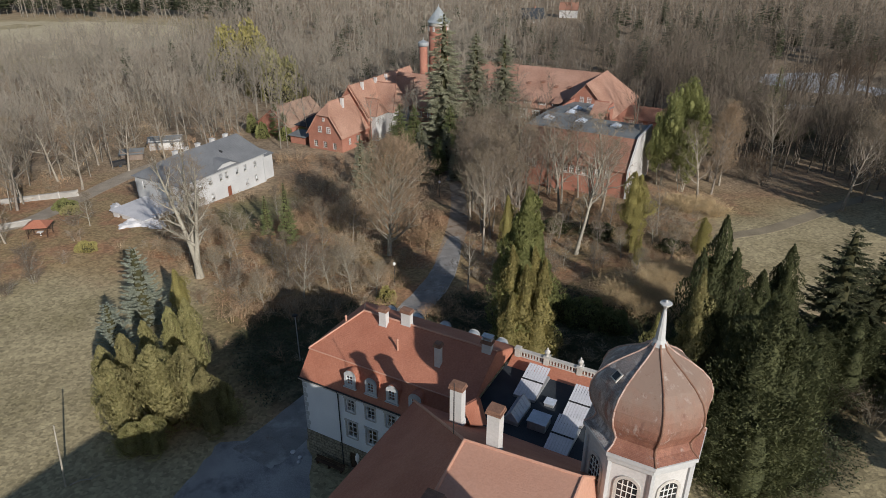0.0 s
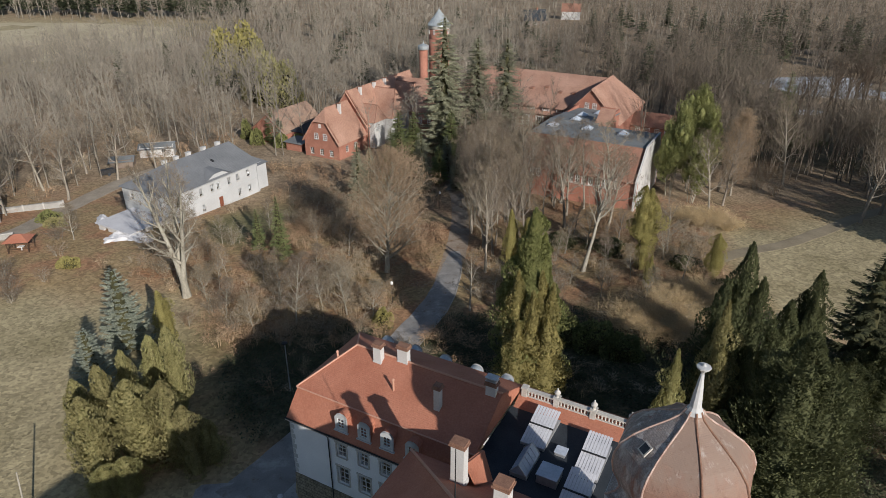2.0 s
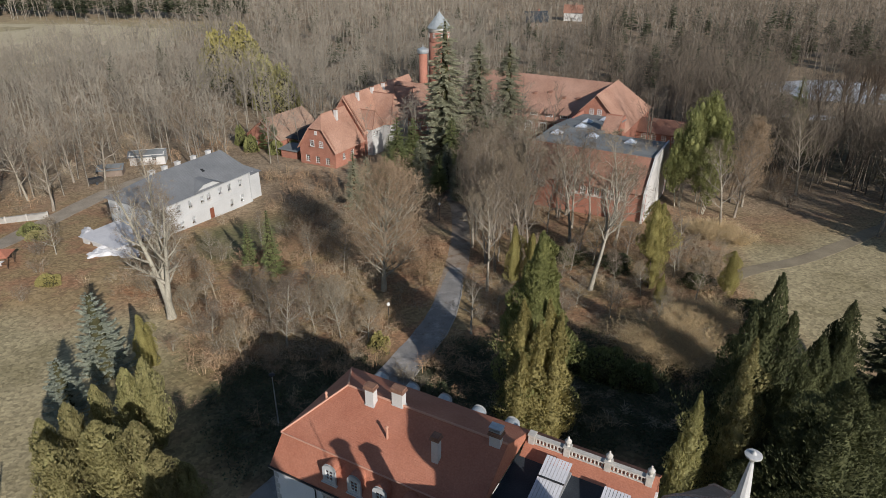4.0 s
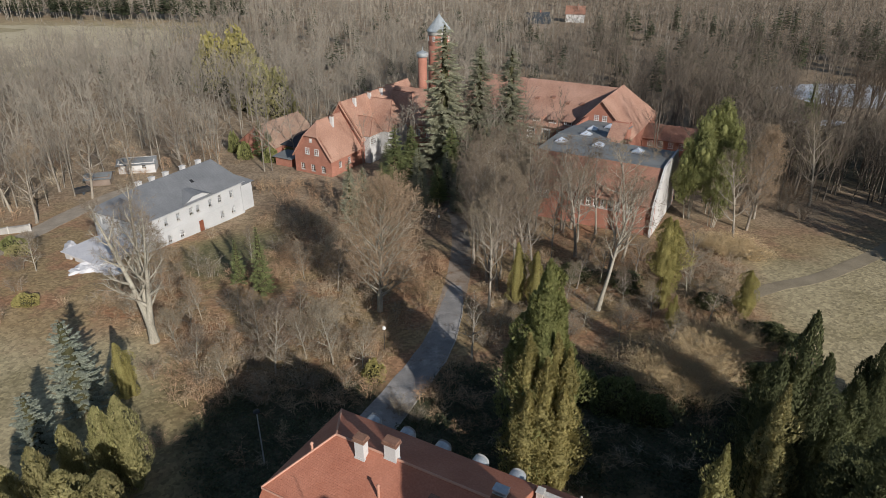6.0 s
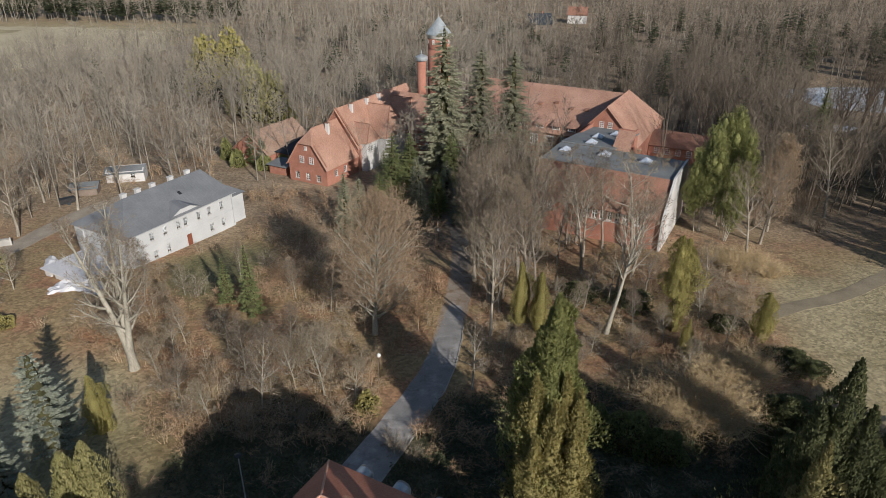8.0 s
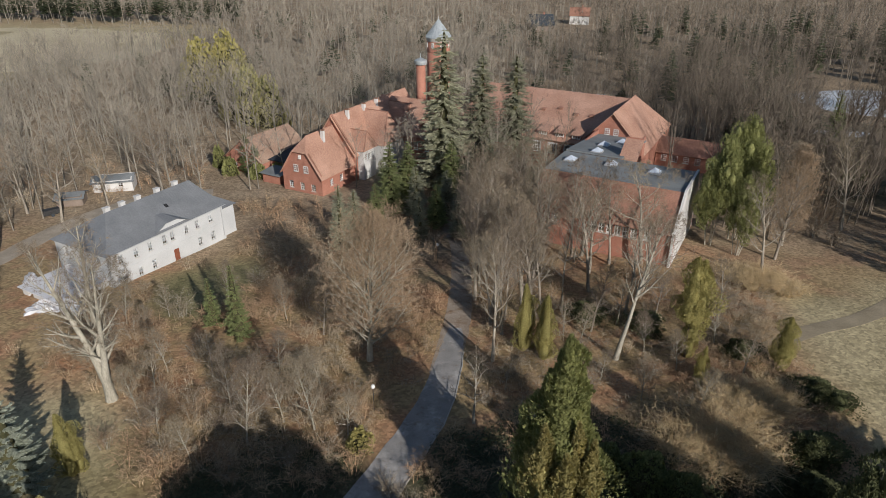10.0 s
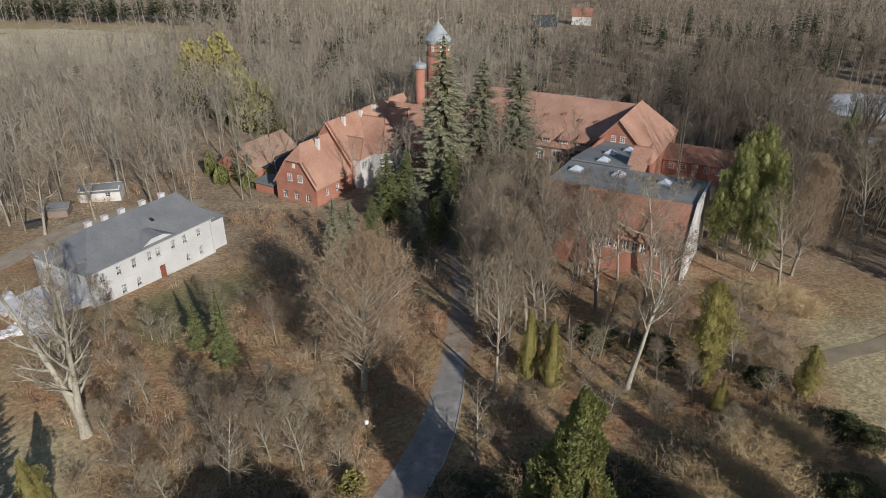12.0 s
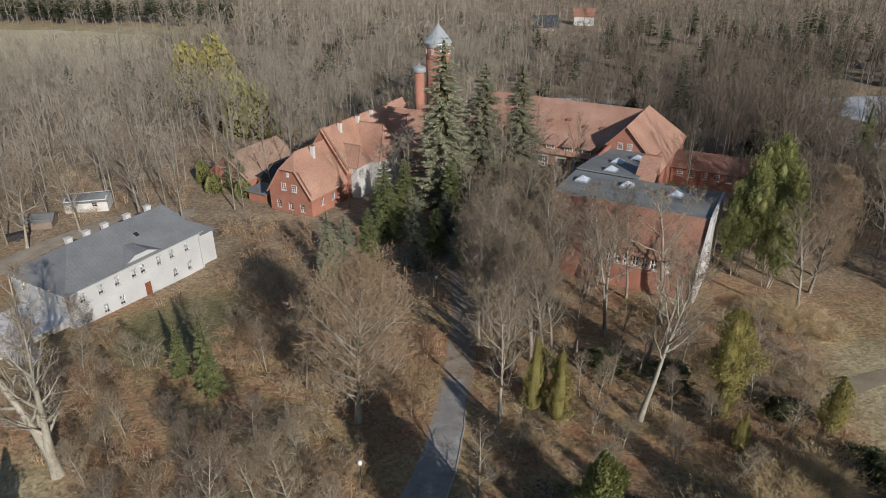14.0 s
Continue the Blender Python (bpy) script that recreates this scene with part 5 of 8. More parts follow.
# long range and its gabled wing
lng = thing("brick_hall", at(-88.0, 170.5, 0), "long red brick hall under a steep orange tiled roof", "building")
lw = [(x - 0.9, 1.6, x + 0.9, 4.0) for x in (5, 9, 13, 17, 21, 25, 29)]
s = Shape()
wall(s, 38.0, 5.3, 0.4, lw, Matrix.Identity(4), BG - 0.5)
s.box(0, 0.4, BG - 0.5, 0.4, 33, 5.3).box(0.4, 32.6, BG - 0.5, 38, 33, 5.3)
part("wall", s, M["brick"], lng)
g = Shape()
gable_wall(g, 33.0, 5.3, 5.3, 12.7, 0.4, pose(0, 33.0, 0, 0, 0, -90))
part("gable", g, M["plaster"], lng)
for x0, z0, x1, z1 in lw:
    window(lng, pose((x0 + x1) / 2, 0, z0), x1 - x0, z1 - z0, 3, 3, 0.1)
    t = Shape().box(x0 - 0.3, -0.06, z0 - 0.3, x0, 0, z1 + 0.3).box(x1, -0.06, z0 - 0.3, x1 + 0.3, 0, z1 + 0.3).box(x0, -0.06, z1, x1, 0, z1 + 0.3)
    part("window_surround", t, M["plaster"], lng)
part("roof", Shape().slab([(-0.6, -0.7, 5.0), (38.3, -0.7, 5.0), (38.3, 16.5, 12.75), (-0.6, 16.5, 12.75)], 0.15).slab([(38.3, 33.7, 5.0), (-0.6, 33.7, 5.0), (-0.6, 16.5, 12.75), (38.3, 16.5, 12.75)], 0.15), M["roof_brick"], lng, "orange clay tiled roof")
for x in (13.8, 18.0, 22.2, 26.4, 30.4):
    d = part("dormer", Shape().box(x - 1.2, 0.7, 5.5, x + 1.2, 3.0, 6.7), M["roof_pink"], lng)
    part("dormer_roof", Shape().slab([(x - 1.4, 0.2, 6.65), (x + 1.4, 0.2, 6.65), (x + 1.4, 5.6, 7.7), (x - 1.4, 5.6, 7.7)], 0.1), M["roof_brick"], d)
    window(d, pose(x, 0.6, 5.7), 2.0, 0.9, 3, 1, 0.12, -0.05, False)
for x, v in ((11.5, 8), (19.0, 8.5), (23.0, 9.5), (27.4, 8.0), (31.2, 8.2)):
    zz = 5.0 + (v + 0.7) * 0.4506
    part("roof_vent", Shape().slab([(x - 0.5, v, zz + 0.5), (x + 0.5, v, zz + 0.5), (x + 0.5, v + 1.2, zz + 0.62), (x - 0.5, v + 1.2, zz + 0.62)], 0.5), M["roof_pink"], lng)
wing = gabled("gabled_wing", -57.4, -42.2, 172.0, 200, 4.6, 12.6, "red brick gabled wing with an orange tiled roof", "roof_brick", hip_back=9,
              holes=[(6.6, 7.6, 1.1, 1.4), (8.6, 7.6, 1.1, 1.4), (3.0, 0.5, 1.4, 2.0), (12.0, 0.5, 1.4, 2.0)])
low = thing("low_wing", at(-42.0, 186, 0), "low red tiled wing beside the gabled hall, its shade in a darker tile", "building")
part("wall", Shape().box(0.0, 0, BG - 0.5, 16, 0.4, 1.2).box(15.6, 0.4, BG - 0.5, 16, 8, 1.2), M["brick"], low)
# darker tile than the halls: the trees' shade put into the roof colour
part("roof", Shape().slab([(-0.2, -0.5, 1.0), (16.5, -0.5, 1.0), (16.5, 4, 4.0), (-0.2, 4, 4.0)], 0.12).slab([(16.5, 8.5, 1.0), (-0.2, 8.5, 1.0), (-0.2, 4, 4.0), (16.5, 4, 4.0)], 0.12), M["roof_pink"], low)
for x in (2, 4.6, 7.2, 9.8, 12.4):
    window(low, pose(x, -0.2, -0.9), 1.2, 1.5)

# flat-topped hall with steep tiled sides
HU0, HU1, HV0, HV1, HE, HT = -52.5, -27.2, 131.0, 150.5, 4.6, 10.0
hall = thing("flat_roofed_hall", at(HU0, HV0, 0), "brick hall with steep tiled sides and a flat grey roof", "hall")
W_, D_ = HU1 - HU0, HV1 - HV0
hw = [(x - 0.55, 2.5, x + 0.55, 4.3) for x in (3.0, 4.4, 11.6, 13.0, 14.4, 15.8, 17.2, 18.6, 20.8)]
s = Shape()
wall(s, W_, HE, 0.4, hw, Matrix.Identity(4), -2.5)
s.box(0, 0.4, -2.5, 0.4, D_, HE).box(0.4, D_ - 0.4, -2.5, W_, D_, HE)
part("wall", s, M["brick"], hall)
for x0, z0, x1, z1 in hw:
    window(hall, pose((x0 + x1) / 2, 0, z0), x1 - x0, z1 - z0, 2, 2, 0.14)
part("lintel_band", Shape().box(9.8, -0.09, 4.3, 23.8, 0, 4.62).box(2.2, -0.09, 4.3, 5.2, 0, 4.62).box(10.4, -0.1, 2.3, 19.4, 0.0, 2.5), M["trim"], hall, "pale stone window band")
sp = 5.9
part("steep_roof", Shape().slab([(-0.3, -0.5, HE - 0.1), (W_ - 0.45, -0.5, HE - 0.1), (W_ - 0.45, sp, HT), (-0.3, sp, HT)], 0.15).slab([(W_ - 0.45, D_ + 0.5, HE), (-0.3, D_ + 0.5, HE), (-0.3, D_ - 2, HT), (W_ - 0.45, D_ - 2, HT)], 0.15), M["roof_pink"], hall, "steep faded brown tiled slope")
part("flat_roof", Shape().box(-0.3, sp + 0.05, HT - 0.4, W_ - 0.45, D_ - 1.9, HT + 0.05), M["felt_grey"], hall, "flat grey felt roof")
e = Shape()
prof2 = [(-0.6, -2.5), (-0.6, HE + 0.3), (sp - 0.2, HT + 0.5), (D_ - 2, HT + 0.5), (D_ + 0.5, HE), (D_ + 0.5, -2.5)]
a = [(W_ - 0.42, v, z) for v, z in prof2]
b = [(W_ - 0.02, v, z) for v, z in prof2]
e.face(*a).face(*reversed(b))
for i in range(len(a)):
    j = (i + 1) % len(a)
    e.face(a[j], a[i], b[i], b[j])
part("end_wall", e, M["plaster"], hall, "white plastered end wall and parapet")
conn = thing("flat_connecting_roof", at(-53.0, 150.6, 0), "flat grey felt roof that links hall and gabled wing", "building")
part("wall", Shape().box(0, 0, -2.9, 0.4, 20.8, 8.6).box(10.6, 0, -2.9, 11, 20.8, 8.6), M["brick"], conn)
part("roof", Shape().slab([(-0.2, -0.1, 9.8), (11.2, -0.1, 9.8), (11.2, 21.0, 7.6), (-0.2, 21.0, 7.6)], 0.3), M["felt_grey"], conn)


def pyramid_light(u, v, z, w):
    ob = thing("roof_light", at(u, v, z), "white glazed pyramid roof light on a kerb", "roof light", "roof lights")
    part("kerb", Shape().box(-w - 0.1, -w - 0.1, -0.2, w + 0.1, w + 0.1, 0.25), M["steel"], ob)
    s = [(-w, -w), (w, -w), (w, w), (-w, w)]
    for i in range(4):
        (x0, y0), (x1, y1) = s[i], s[(i + 1) % 4]
        part("pane", Shape().slab([(x0, y0, 0.27), (x1, y1, 0.27), (0, 0, 1.0)], 0.04), M["poly"], ob)


for u, v, z in ((-42.4, 144.8, 10.05), (-34.3, 144.3, 10.05), (-50.0, 143.8, 10.05), (-47.4, 152.5, 9.6), (-48.0, 159.5, 8.9), (-45.5, 165, 8.3)):
    pyramid_light(u, v, z, 1.0)
pent = thing("brick_stair_head", at(-42.6, 151.5, 0), "small orange brick stair head with a sloping roof", "stair head")
part("body", Shape().box(0, 0, 6.0, 3.2, 5, 9.0).box(0, 4.6, 9.0, 3.2, 5.0, 12.4), M["brick"], pent)
part("roof", Shape().slab([(-0.2, -0.2, 9.1), (3.4, -0.2, 9.1), (3.4, 4.9, 12.4), (-0.2, 4.9, 12.4)], 0.15), M["roof_brick"], pent)

# towers
wt = thing("water_tower", at(-102.2, 185.8, 0), "round red brick water tower with a pale conical roof", "tower")
part("shaft", Shape().spin([(3.2, BG - 0.5), (3.0, 19.5)], 24), M["brick"], wt, smooth=True)
part("tank", Shape().spin([(3.0, 19.5), (3.05, 19.7), (3.05, 22.3)], 24), M["brick"], wt, smooth=True)
part("frieze", Shape().spin([(3.05, 22.3), (3.2, 22.4), (3.2, 23.1), (3.3, 23.3)], 24), M["trim"], wt, "pale plastered frieze under the eaves", smooth=True)
cone = part("roof", Shape().spin([(3.45, 23.3), (3.4, 23.5), (1.75, 25.6), (0.15, 27.7)], 24), M["tin_green"], wt, "pale grey zinc conical roof")
for j in range(24):
    w = 2 * math.pi * j / 24
    part("seam", Shape().tube([(3.42 * math.cos(w), 3.42 * math.sin(w), 23.55), (1.77 * math.cos(w), 1.77 * math.sin(w), 25.65), (0.15 * math.cos(w), 0.15 * math.sin(w), 27.75)], [0.05, 0.05, 0.03], 4), M["tin_green"], cone)
part("finial", Shape().tube([(0, 0, 27.6), (0, 0, 28.6)], [0.12, 0.03], 6), M["steel"], wt)
for j in range(8):
    w = 360 * j / 8
    window(wt, pose(0, 0, 20.8, 0, 0, w) @ pose(0, -3.14, 0), 0.7, 1.3, 2, 2, 0.08, 0.0, False)
stt = thing("stair_tower", at(-104.9, 180.9, 0), "slim round brick stair tower with a white capped top", "tower")
part("shaft", Shape().spin([(1.3, BG - 0.5), (1.25, 16.6)], 16), M["brick"], stt, smooth=True)
part("cap", Shape().spin([(1.35, 16.6), (1.65, 16.8), (1.72, 17.3), (1.72, 17.75), (1.5, 17.9), (0.5, 18.3), (0.15, 18.5), (0.06, 19.2), (0.02, 19.6)], 16), M["tin_green"], stt, "pale zinc-capped top with a short spike")


# ---- trees ----
def bare_tree(seed, h, spread=0.34, r=0.22, limbs=16, subs=6, fine=4, twigs=5, clear=0.25, up=0.6, crook=0.12, fork=0, thick=0.6, lift=0.12, width=0.014, round_top=0.55):
    """Trunk with limbs, and crown of branches and twigs, of a leafless tree h metres high."""
    rng = random.Random(seed)
    tr, cr = Shape(), Shape()

    def any_way(a=1.0):
        return Vector((rng.uniform(-a, a), rng.uniform(-a, a), rng.uniform(-a, a)))

    def bough(p, d, ln, r0, level):
        segs = (6, 5, 2, 1)[level]
        pts = [Vector(p)]
        for _ in range(segs):
            d = (d + any_way(crook * (0.5, 1.3, 2.0, 1.0)[level]) + Vector((0, 0, (0.0, lift, lift * 0.8, 0.0)[level]))).normalized()
            pts.append(pts[-1] + d * ln / segs)
        rad = [max(0.006, r0 * (1 - 0.88 * i / segs)) for i in range(segs + 1)]
        if level == 0:
            rad[0] *= 1.25
        if level < 3:
            tr.tube(pts, rad, (7, 5, 3)[level], False)
        else:
            w = d.cross(any_way()).normalized() * max(r0, 0.012)
            cr.face(pts[0] - w, pts[0] + w, pts[1])
            for _ in range(twigs):
                o = pts[0].lerp(pts[1], rng.uniform(0.1, 1.0))
                dt = (d + any_way(0.85)).normalized()
                wt = dt.cross(any_way()).normalized() * width
                cr.face(o - wt, o + wt, o + dt * rng.uniform(0.25, 0.8) * (h / 16) ** 0.5)
            return
        n = (limbs if not fork else max(3, limbs // fork), subs, fine)[level]
        lo = (clear if not fork else 0.12, 0.22, 0.15)[level]
        turn = rng.uniform(0, 6.28)
        for k in range(n):
            f = lo + (0.99 - lo) * (k + rng.random()) / n
            i = min(int(f * segs), segs - 1)
            q = pts[i].lerp(pts[i + 1], f * segs - i)
            rr = (rad[i] + (rad[i + 1] - rad[i]) * (f * segs - i))
            axis = (pts[i + 1] - pts[i]).normalized()
            a1 = axis.cross(Vector((0.3, 0.9, 0.1))).normalized()
            a2 = axis.cross(a1)
            w = turn + k * 2.4 + rng.uniform(-0.4, 0.4)
            side = a1 * math.cos(w) + a2 * math.sin(w)
            if level == 0:
                g = (f - lo) / (1 - lo)
                l2 = h * spread * (0.62 + 0.75 * g - 1.15 * g * g if round_top > 0.5 else 1.05 - 0.75 * g) * rng.uniform(0.75, 1.2)
                bough(q, (side + axis * (up + 0.7 * g)).normalized(), l2, min(rr * 0.75, r * thick) * rng.uniform(0.7, 1.1), 1)
            else:
                bough(q, (side * (0.9 if level == 1 else 1.0) + axis * 0.85 + Vector((0, 0, 0.15))).normalized(), ln * rng.uniform(0.3, 0.5) * (1.25 - 0.6 * f), rr * (0.6, 0.72, 0.5)[level], level + 1)

    lean = Vector((rng.uniform(-0.06, 0.06), rng.uniform(-0.06, 0.06), 1)).normalized()
    if not fork:
        bough((0, 0, -0.3), lean, h * 0.93, r, 0)
        return tr, cr
    pts = [Vector((0, 0, -0.3)) + lean * h * clear * i / 3 for i in range(4)]
    tr.tube(pts, [r * 1.35, r * 1.05, r * 0.95, r * 0.85], 8, False)
    for k in range(fork):
        w = k * 6.283 / fork + rng.uniform(-0.4, 0.4)
        d = Vector((0.2 * math.cos(w), 0.2 * math.sin(w), 1)).normalized()
        bough(pts[-1] - lean * 0.4, d, h * (0.93 - clear) * rng.uniform(0.85, 1.05), r * 0.78, 0)
    return tr, cr


def plain_mesh(name, shape, mat, smooth=False):
    """A mesh with no texture plan, for trees."""
    me = bpy.data.meshes.new(name)
    me.from_pydata(shape.v, [], shape.f)
    me.materials.append(mat)
    if smooth:
        me.polygons.foreach_set("use_smooth", [True] * len(me.polygons))
    me.update()
    return me


def tree_thing(name, pair, bark, leaf, label, category="tree", group=""):
    ob = thing(name, pose(0, 0, 0), label, category, group)
    part("trunk", plain_mesh("trunk", pair[0], bark, True), None, ob)
    part("crown", plain_mesh("crown", pair[1], leaf), None, ob)
    return ob


class Planter:
    """Keeps one built example of each kind; plants the first itself and then copies."""

    def __init__(self, make):
        self.make, self.first, self.used = make, None, False

    def put(self, x, y, scale=1.0, turn=0.0, lean=(0, 0), wide=1.0, sink=0.0):
        m = pose(x, y, gz(x, y) - sink, lean[0], lean[1], turn) @ Matrix.Diagonal((scale * wide, scale * wide, scale, 1))
        if self.first is None:
            self.first = self.make()
            self.first.matrix_basis = m
            return self.first
        keep = self.first.matrix_basis.copy()
        self.first.matrix_basis = Matrix.Identity(4)
        ob = copy_thing(self.first, m)
        self.first.matrix_basis = keep
        return ob


def spruce(seed, h, r, density=1.0, droop=0.25, size=0.4, gaps=0.15, power=0.85):
    """Whorls of drooping boughs, each a fan of small needle sprays round an inner shade of boughs."""
    rng = random.Random(seed)
    tr, cr = Shape(), Shape()
    tr.tube([(0, 0, -0.3), (0, 0, h * 0.5), (0, 0, h * 0.98)], [h * 0.016, h * 0.01, 0.02], 6)
    levels = int(h * 1.9)
    for i in range(levels):
        f = (i + rng.random() * 0.6) / levels
        z = h * (0.05 + 0.94 * f)
        ln0 = r * (1 - f) ** power + 0.15
        for k in range(max(5, int(9 * (1 - f) + 4))):
            if rng.random() < gaps:
                continue
            a = k * 2.399 + i * 1.1 + rng.uniform(-0.25, 0.25)
            ln = ln0 * rng.uniform(0.62, 1.18)
            out = Vector((math.cos(a), math.sin(a), 0))
            side = Vector((-math.sin(a), math.cos(a), 0))
            n = max(3, int(ln * 3.4 * density))
            for j in range(n):
                t = 0.25 + 0.75 * (j + rng.random()) / n
                p = out * ln * t + Vector((0, 0, z - droop * ln * t + 0.24 * ln * t * t))
                sz = size * (1.15 - 0.5 * t) * min(1.0, 0.45 + ln * 0.3)
                for s in (-1, 1):
                    d = (out * 0.8 + side * s * rng.uniform(0.4, 1.1) + Vector((0, 0, rng.uniform(-0.5, 0.2)))).normalized()
                    w = d.cross(Vector((rng.uniform(-0.5, 0.5), rng.uniform(-0.5, 0.5), 1))).normalized() * sz * 0.38
                    cr.face(p - w * 0.7, p + d * sz * 1.5 - w * 0.3, p + d * sz * 1.5 + w * 0.3, p + w * 0.7)
    return tr, cr


def spruce_core(h, r, power=0.85, f=0.5):
    s = Shape()
    s.spin([(f * (r * (1 - t) ** power) + 0.02, h * (0.05 + 0.94 * t)) for t in (0.0, 0.1, 0.25, 0.4, 0.55, 0.7, 0.85, 0.97)], 9)
    return s


def spruce_thing(name, seed, h, r, mat, label, density=1.0, droop=0.25, size=0.4, gaps=0.15, power=0.85, core=0.5):
    ob = tree_thing(name, spruce(seed, h, r, density, droop, size, gaps, power), M["bark_dark"], M[mat], label, "tree", "conifers")
    # dark cone in the crown, coloured as the shade between the boughs
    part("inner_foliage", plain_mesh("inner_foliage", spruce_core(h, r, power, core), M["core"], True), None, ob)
    return ob


def column(seed, lobes, size=0.26, density=30.0, lump=1.0):
    """A thuja: flame-shaped lobes (x, y, radius, z0, z1) closely set with upright leaf sprays round an inner mass."""
    rng = random.Random(seed)
    tr, cr = Shape(), Shape()
    for x, y, r, z0, z1 in lobes:
        tr.tube([(x * 0.4, y * 0.4, -0.3), (x, y, z0 + (z1 - z0) * 0.5)], [0.16, 0.06], 6)
        h = z1 - z0
        prof = lambda t: r * (math.sin(math.pi * min(1.0, (0.1 + 0.9 * t) ** 0.62)) ** (0.75 if lump < 1.75 else 0.55) if t < 0.985 else 0.02)
        bumps = [(rng.uniform(0, 6.28), rng.uniform(0.05, 0.95), rng.uniform(0.16, 0.42) * lump) for _ in range(int(h * 2.6))]
        n = int(density * 1.5 * r * h * 2.2)
        for _ in range(n):
            t = rng.random() ** 1.1
            a = rng.uniform(0, 6.283)
            b = 1.0
            for ba, bt, bs in bumps:
                da = (a - ba + math.pi) % 6.283 - math.pi
                dd = (da * 0.9) ** 2 + ((t - bt) * h / 1.3) ** 2
                if dd < 1:
                    b += bs * (1 - dd)
            rr = prof(t) * (b - 0.2 * lump) * rng.uniform(0.86, 1.04)
            out = Vector((math.cos(a), math.sin(a), 0))
            p = Vector((x, y, z0 + t * h)) + out * rr
            d = (Vector((0, 0, 1.0)) + out * rng.uniform(0.1, 0.9) + Vector((rng.uniform(-0.5, 0.5), rng.uniform(-0.5, 0.5), 0))).normalized()
            w = d.cross(out + Vector((rng.uniform(-0.6, 0.6), rng.uniform(-0.6, 0.6), rng.uniform(-0.4, 0.4)))).normalized()
            s = size * 0.86 * rng.uniform(0.6, 1.3)
            cr.face(p - w * s * 0.46, p + d * s * 1.25, p + w * s * 0.46)
    return tr, cr


def inner(lobes, f=0.74):
    """The dense shaded inside of a thuja."""
    s = Shape()
    for x, y, r, z0, z1 in lobes:
        h = z1 - z0
        pr = [(max(0.03, f * r * math.sin(math.pi * min(1.0, (0.1 + 0.9 * t) ** 0.62)) ** 0.75), z0 + t * h * 0.96 + 0.05) for t in (0, 0.06, 0.15, 0.3, 0.5, 0.7, 0.85, 0.95, 1.0)]
        s.spin(pr, 9, x, y)
    return s


def thuja_thing(name, seed, lobes, mat, label, size=0.26, density=30.0, lump=1.0, group="conifers"):
    t, c = column(seed, lobes, size, density, lump)
    ob = tree_thing(name, (t, c), M["bark_dark"], M[mat], label, "tree", group)
    part("inner_foliage", plain_mesh("inner_foliage", inner(lobes, 0.74 - 0.12 * (lump - 1)), M[mat], True), None, ob)
    return ob


def puff_tree(name, seed, stems, mat, label, size=0.3, low=0.36, each=85, group="conifers"):
    """A loose evergreen: several bare stems that carry uneven clumps of leaf sprays with gaps between."""
    q = random.Random(seed)
    tr, cr, core = Shape(), Shape(), Shape()
    for x, y, h in stems:
        tr.tube([(x * 0.35, y * 0.35, -0.3), (x * 0.8, y * 0.8, h * 0.4), (x, y, h * 0.95)], [0.15, 0.1, 0.03], 5, False)
        n = int(h * (1 - low) / 1.9)
        for i in range(n + 1):
            f = low + (0.97 - low) * i / n
            g = (f - low) / (1 - low)
            wide = 0.75 + 1.55 * math.sin(math.pi * min(1.0, 0.12 + 0.8 * g)) ** 0.8
            for _ in range(2 if wide > 1.4 else 1):
                a = q.uniform(0, 6.283)
                c = Vector((x + math.cos(a) * wide * 0.55, y + math.sin(a) * wide * 0.55, h * f + q.uniform(-0.5, 0.5)))
                rr = wide * q.uniform(0.62, 0.95)
                core.spin([(rr * 0.25, c.z - rr * 0.5), (rr * 0.48, c.z), (rr * 0.28, c.z + rr * 0.5), (0.03, c.z + rr * 0.65)], 6, c.x, c.y)
                for _ in range(int(each * rr * rr)):
                    o = Vector((q.gauss(0, 1), q.gauss(0, 1), q.gauss(0, 1))).normalized()
                    p = c + Vector((o.x * rr, o.y * rr, o.z * rr * 1.15)) * q.uniform(0.75, 1.12)
                    d = (o + Vector((q.uniform(-0.5, 0.5), q.uniform(-0.5, 0.5), q.uniform(0.0, 0.9)))).normalized()
                    w = d.cross(Vector((q.uniform(-1, 1), q.uniform(-1, 1), q.uniform(-1, 1)))).normalized() * size * 0.36
                    sz = size * q.uniform(0.7, 1.4)
                    cr.face(p - w, p + d * sz - w * 0.5, p + d * sz + w * 0.5, p + w)
    ob = tree_thing(name, (tr, cr), M["bark_pale"], M[mat], label, "tree", group)
    part("inner_foliage", plain_mesh("inner_foliage", core, M[mat], True), None, ob)
    return ob


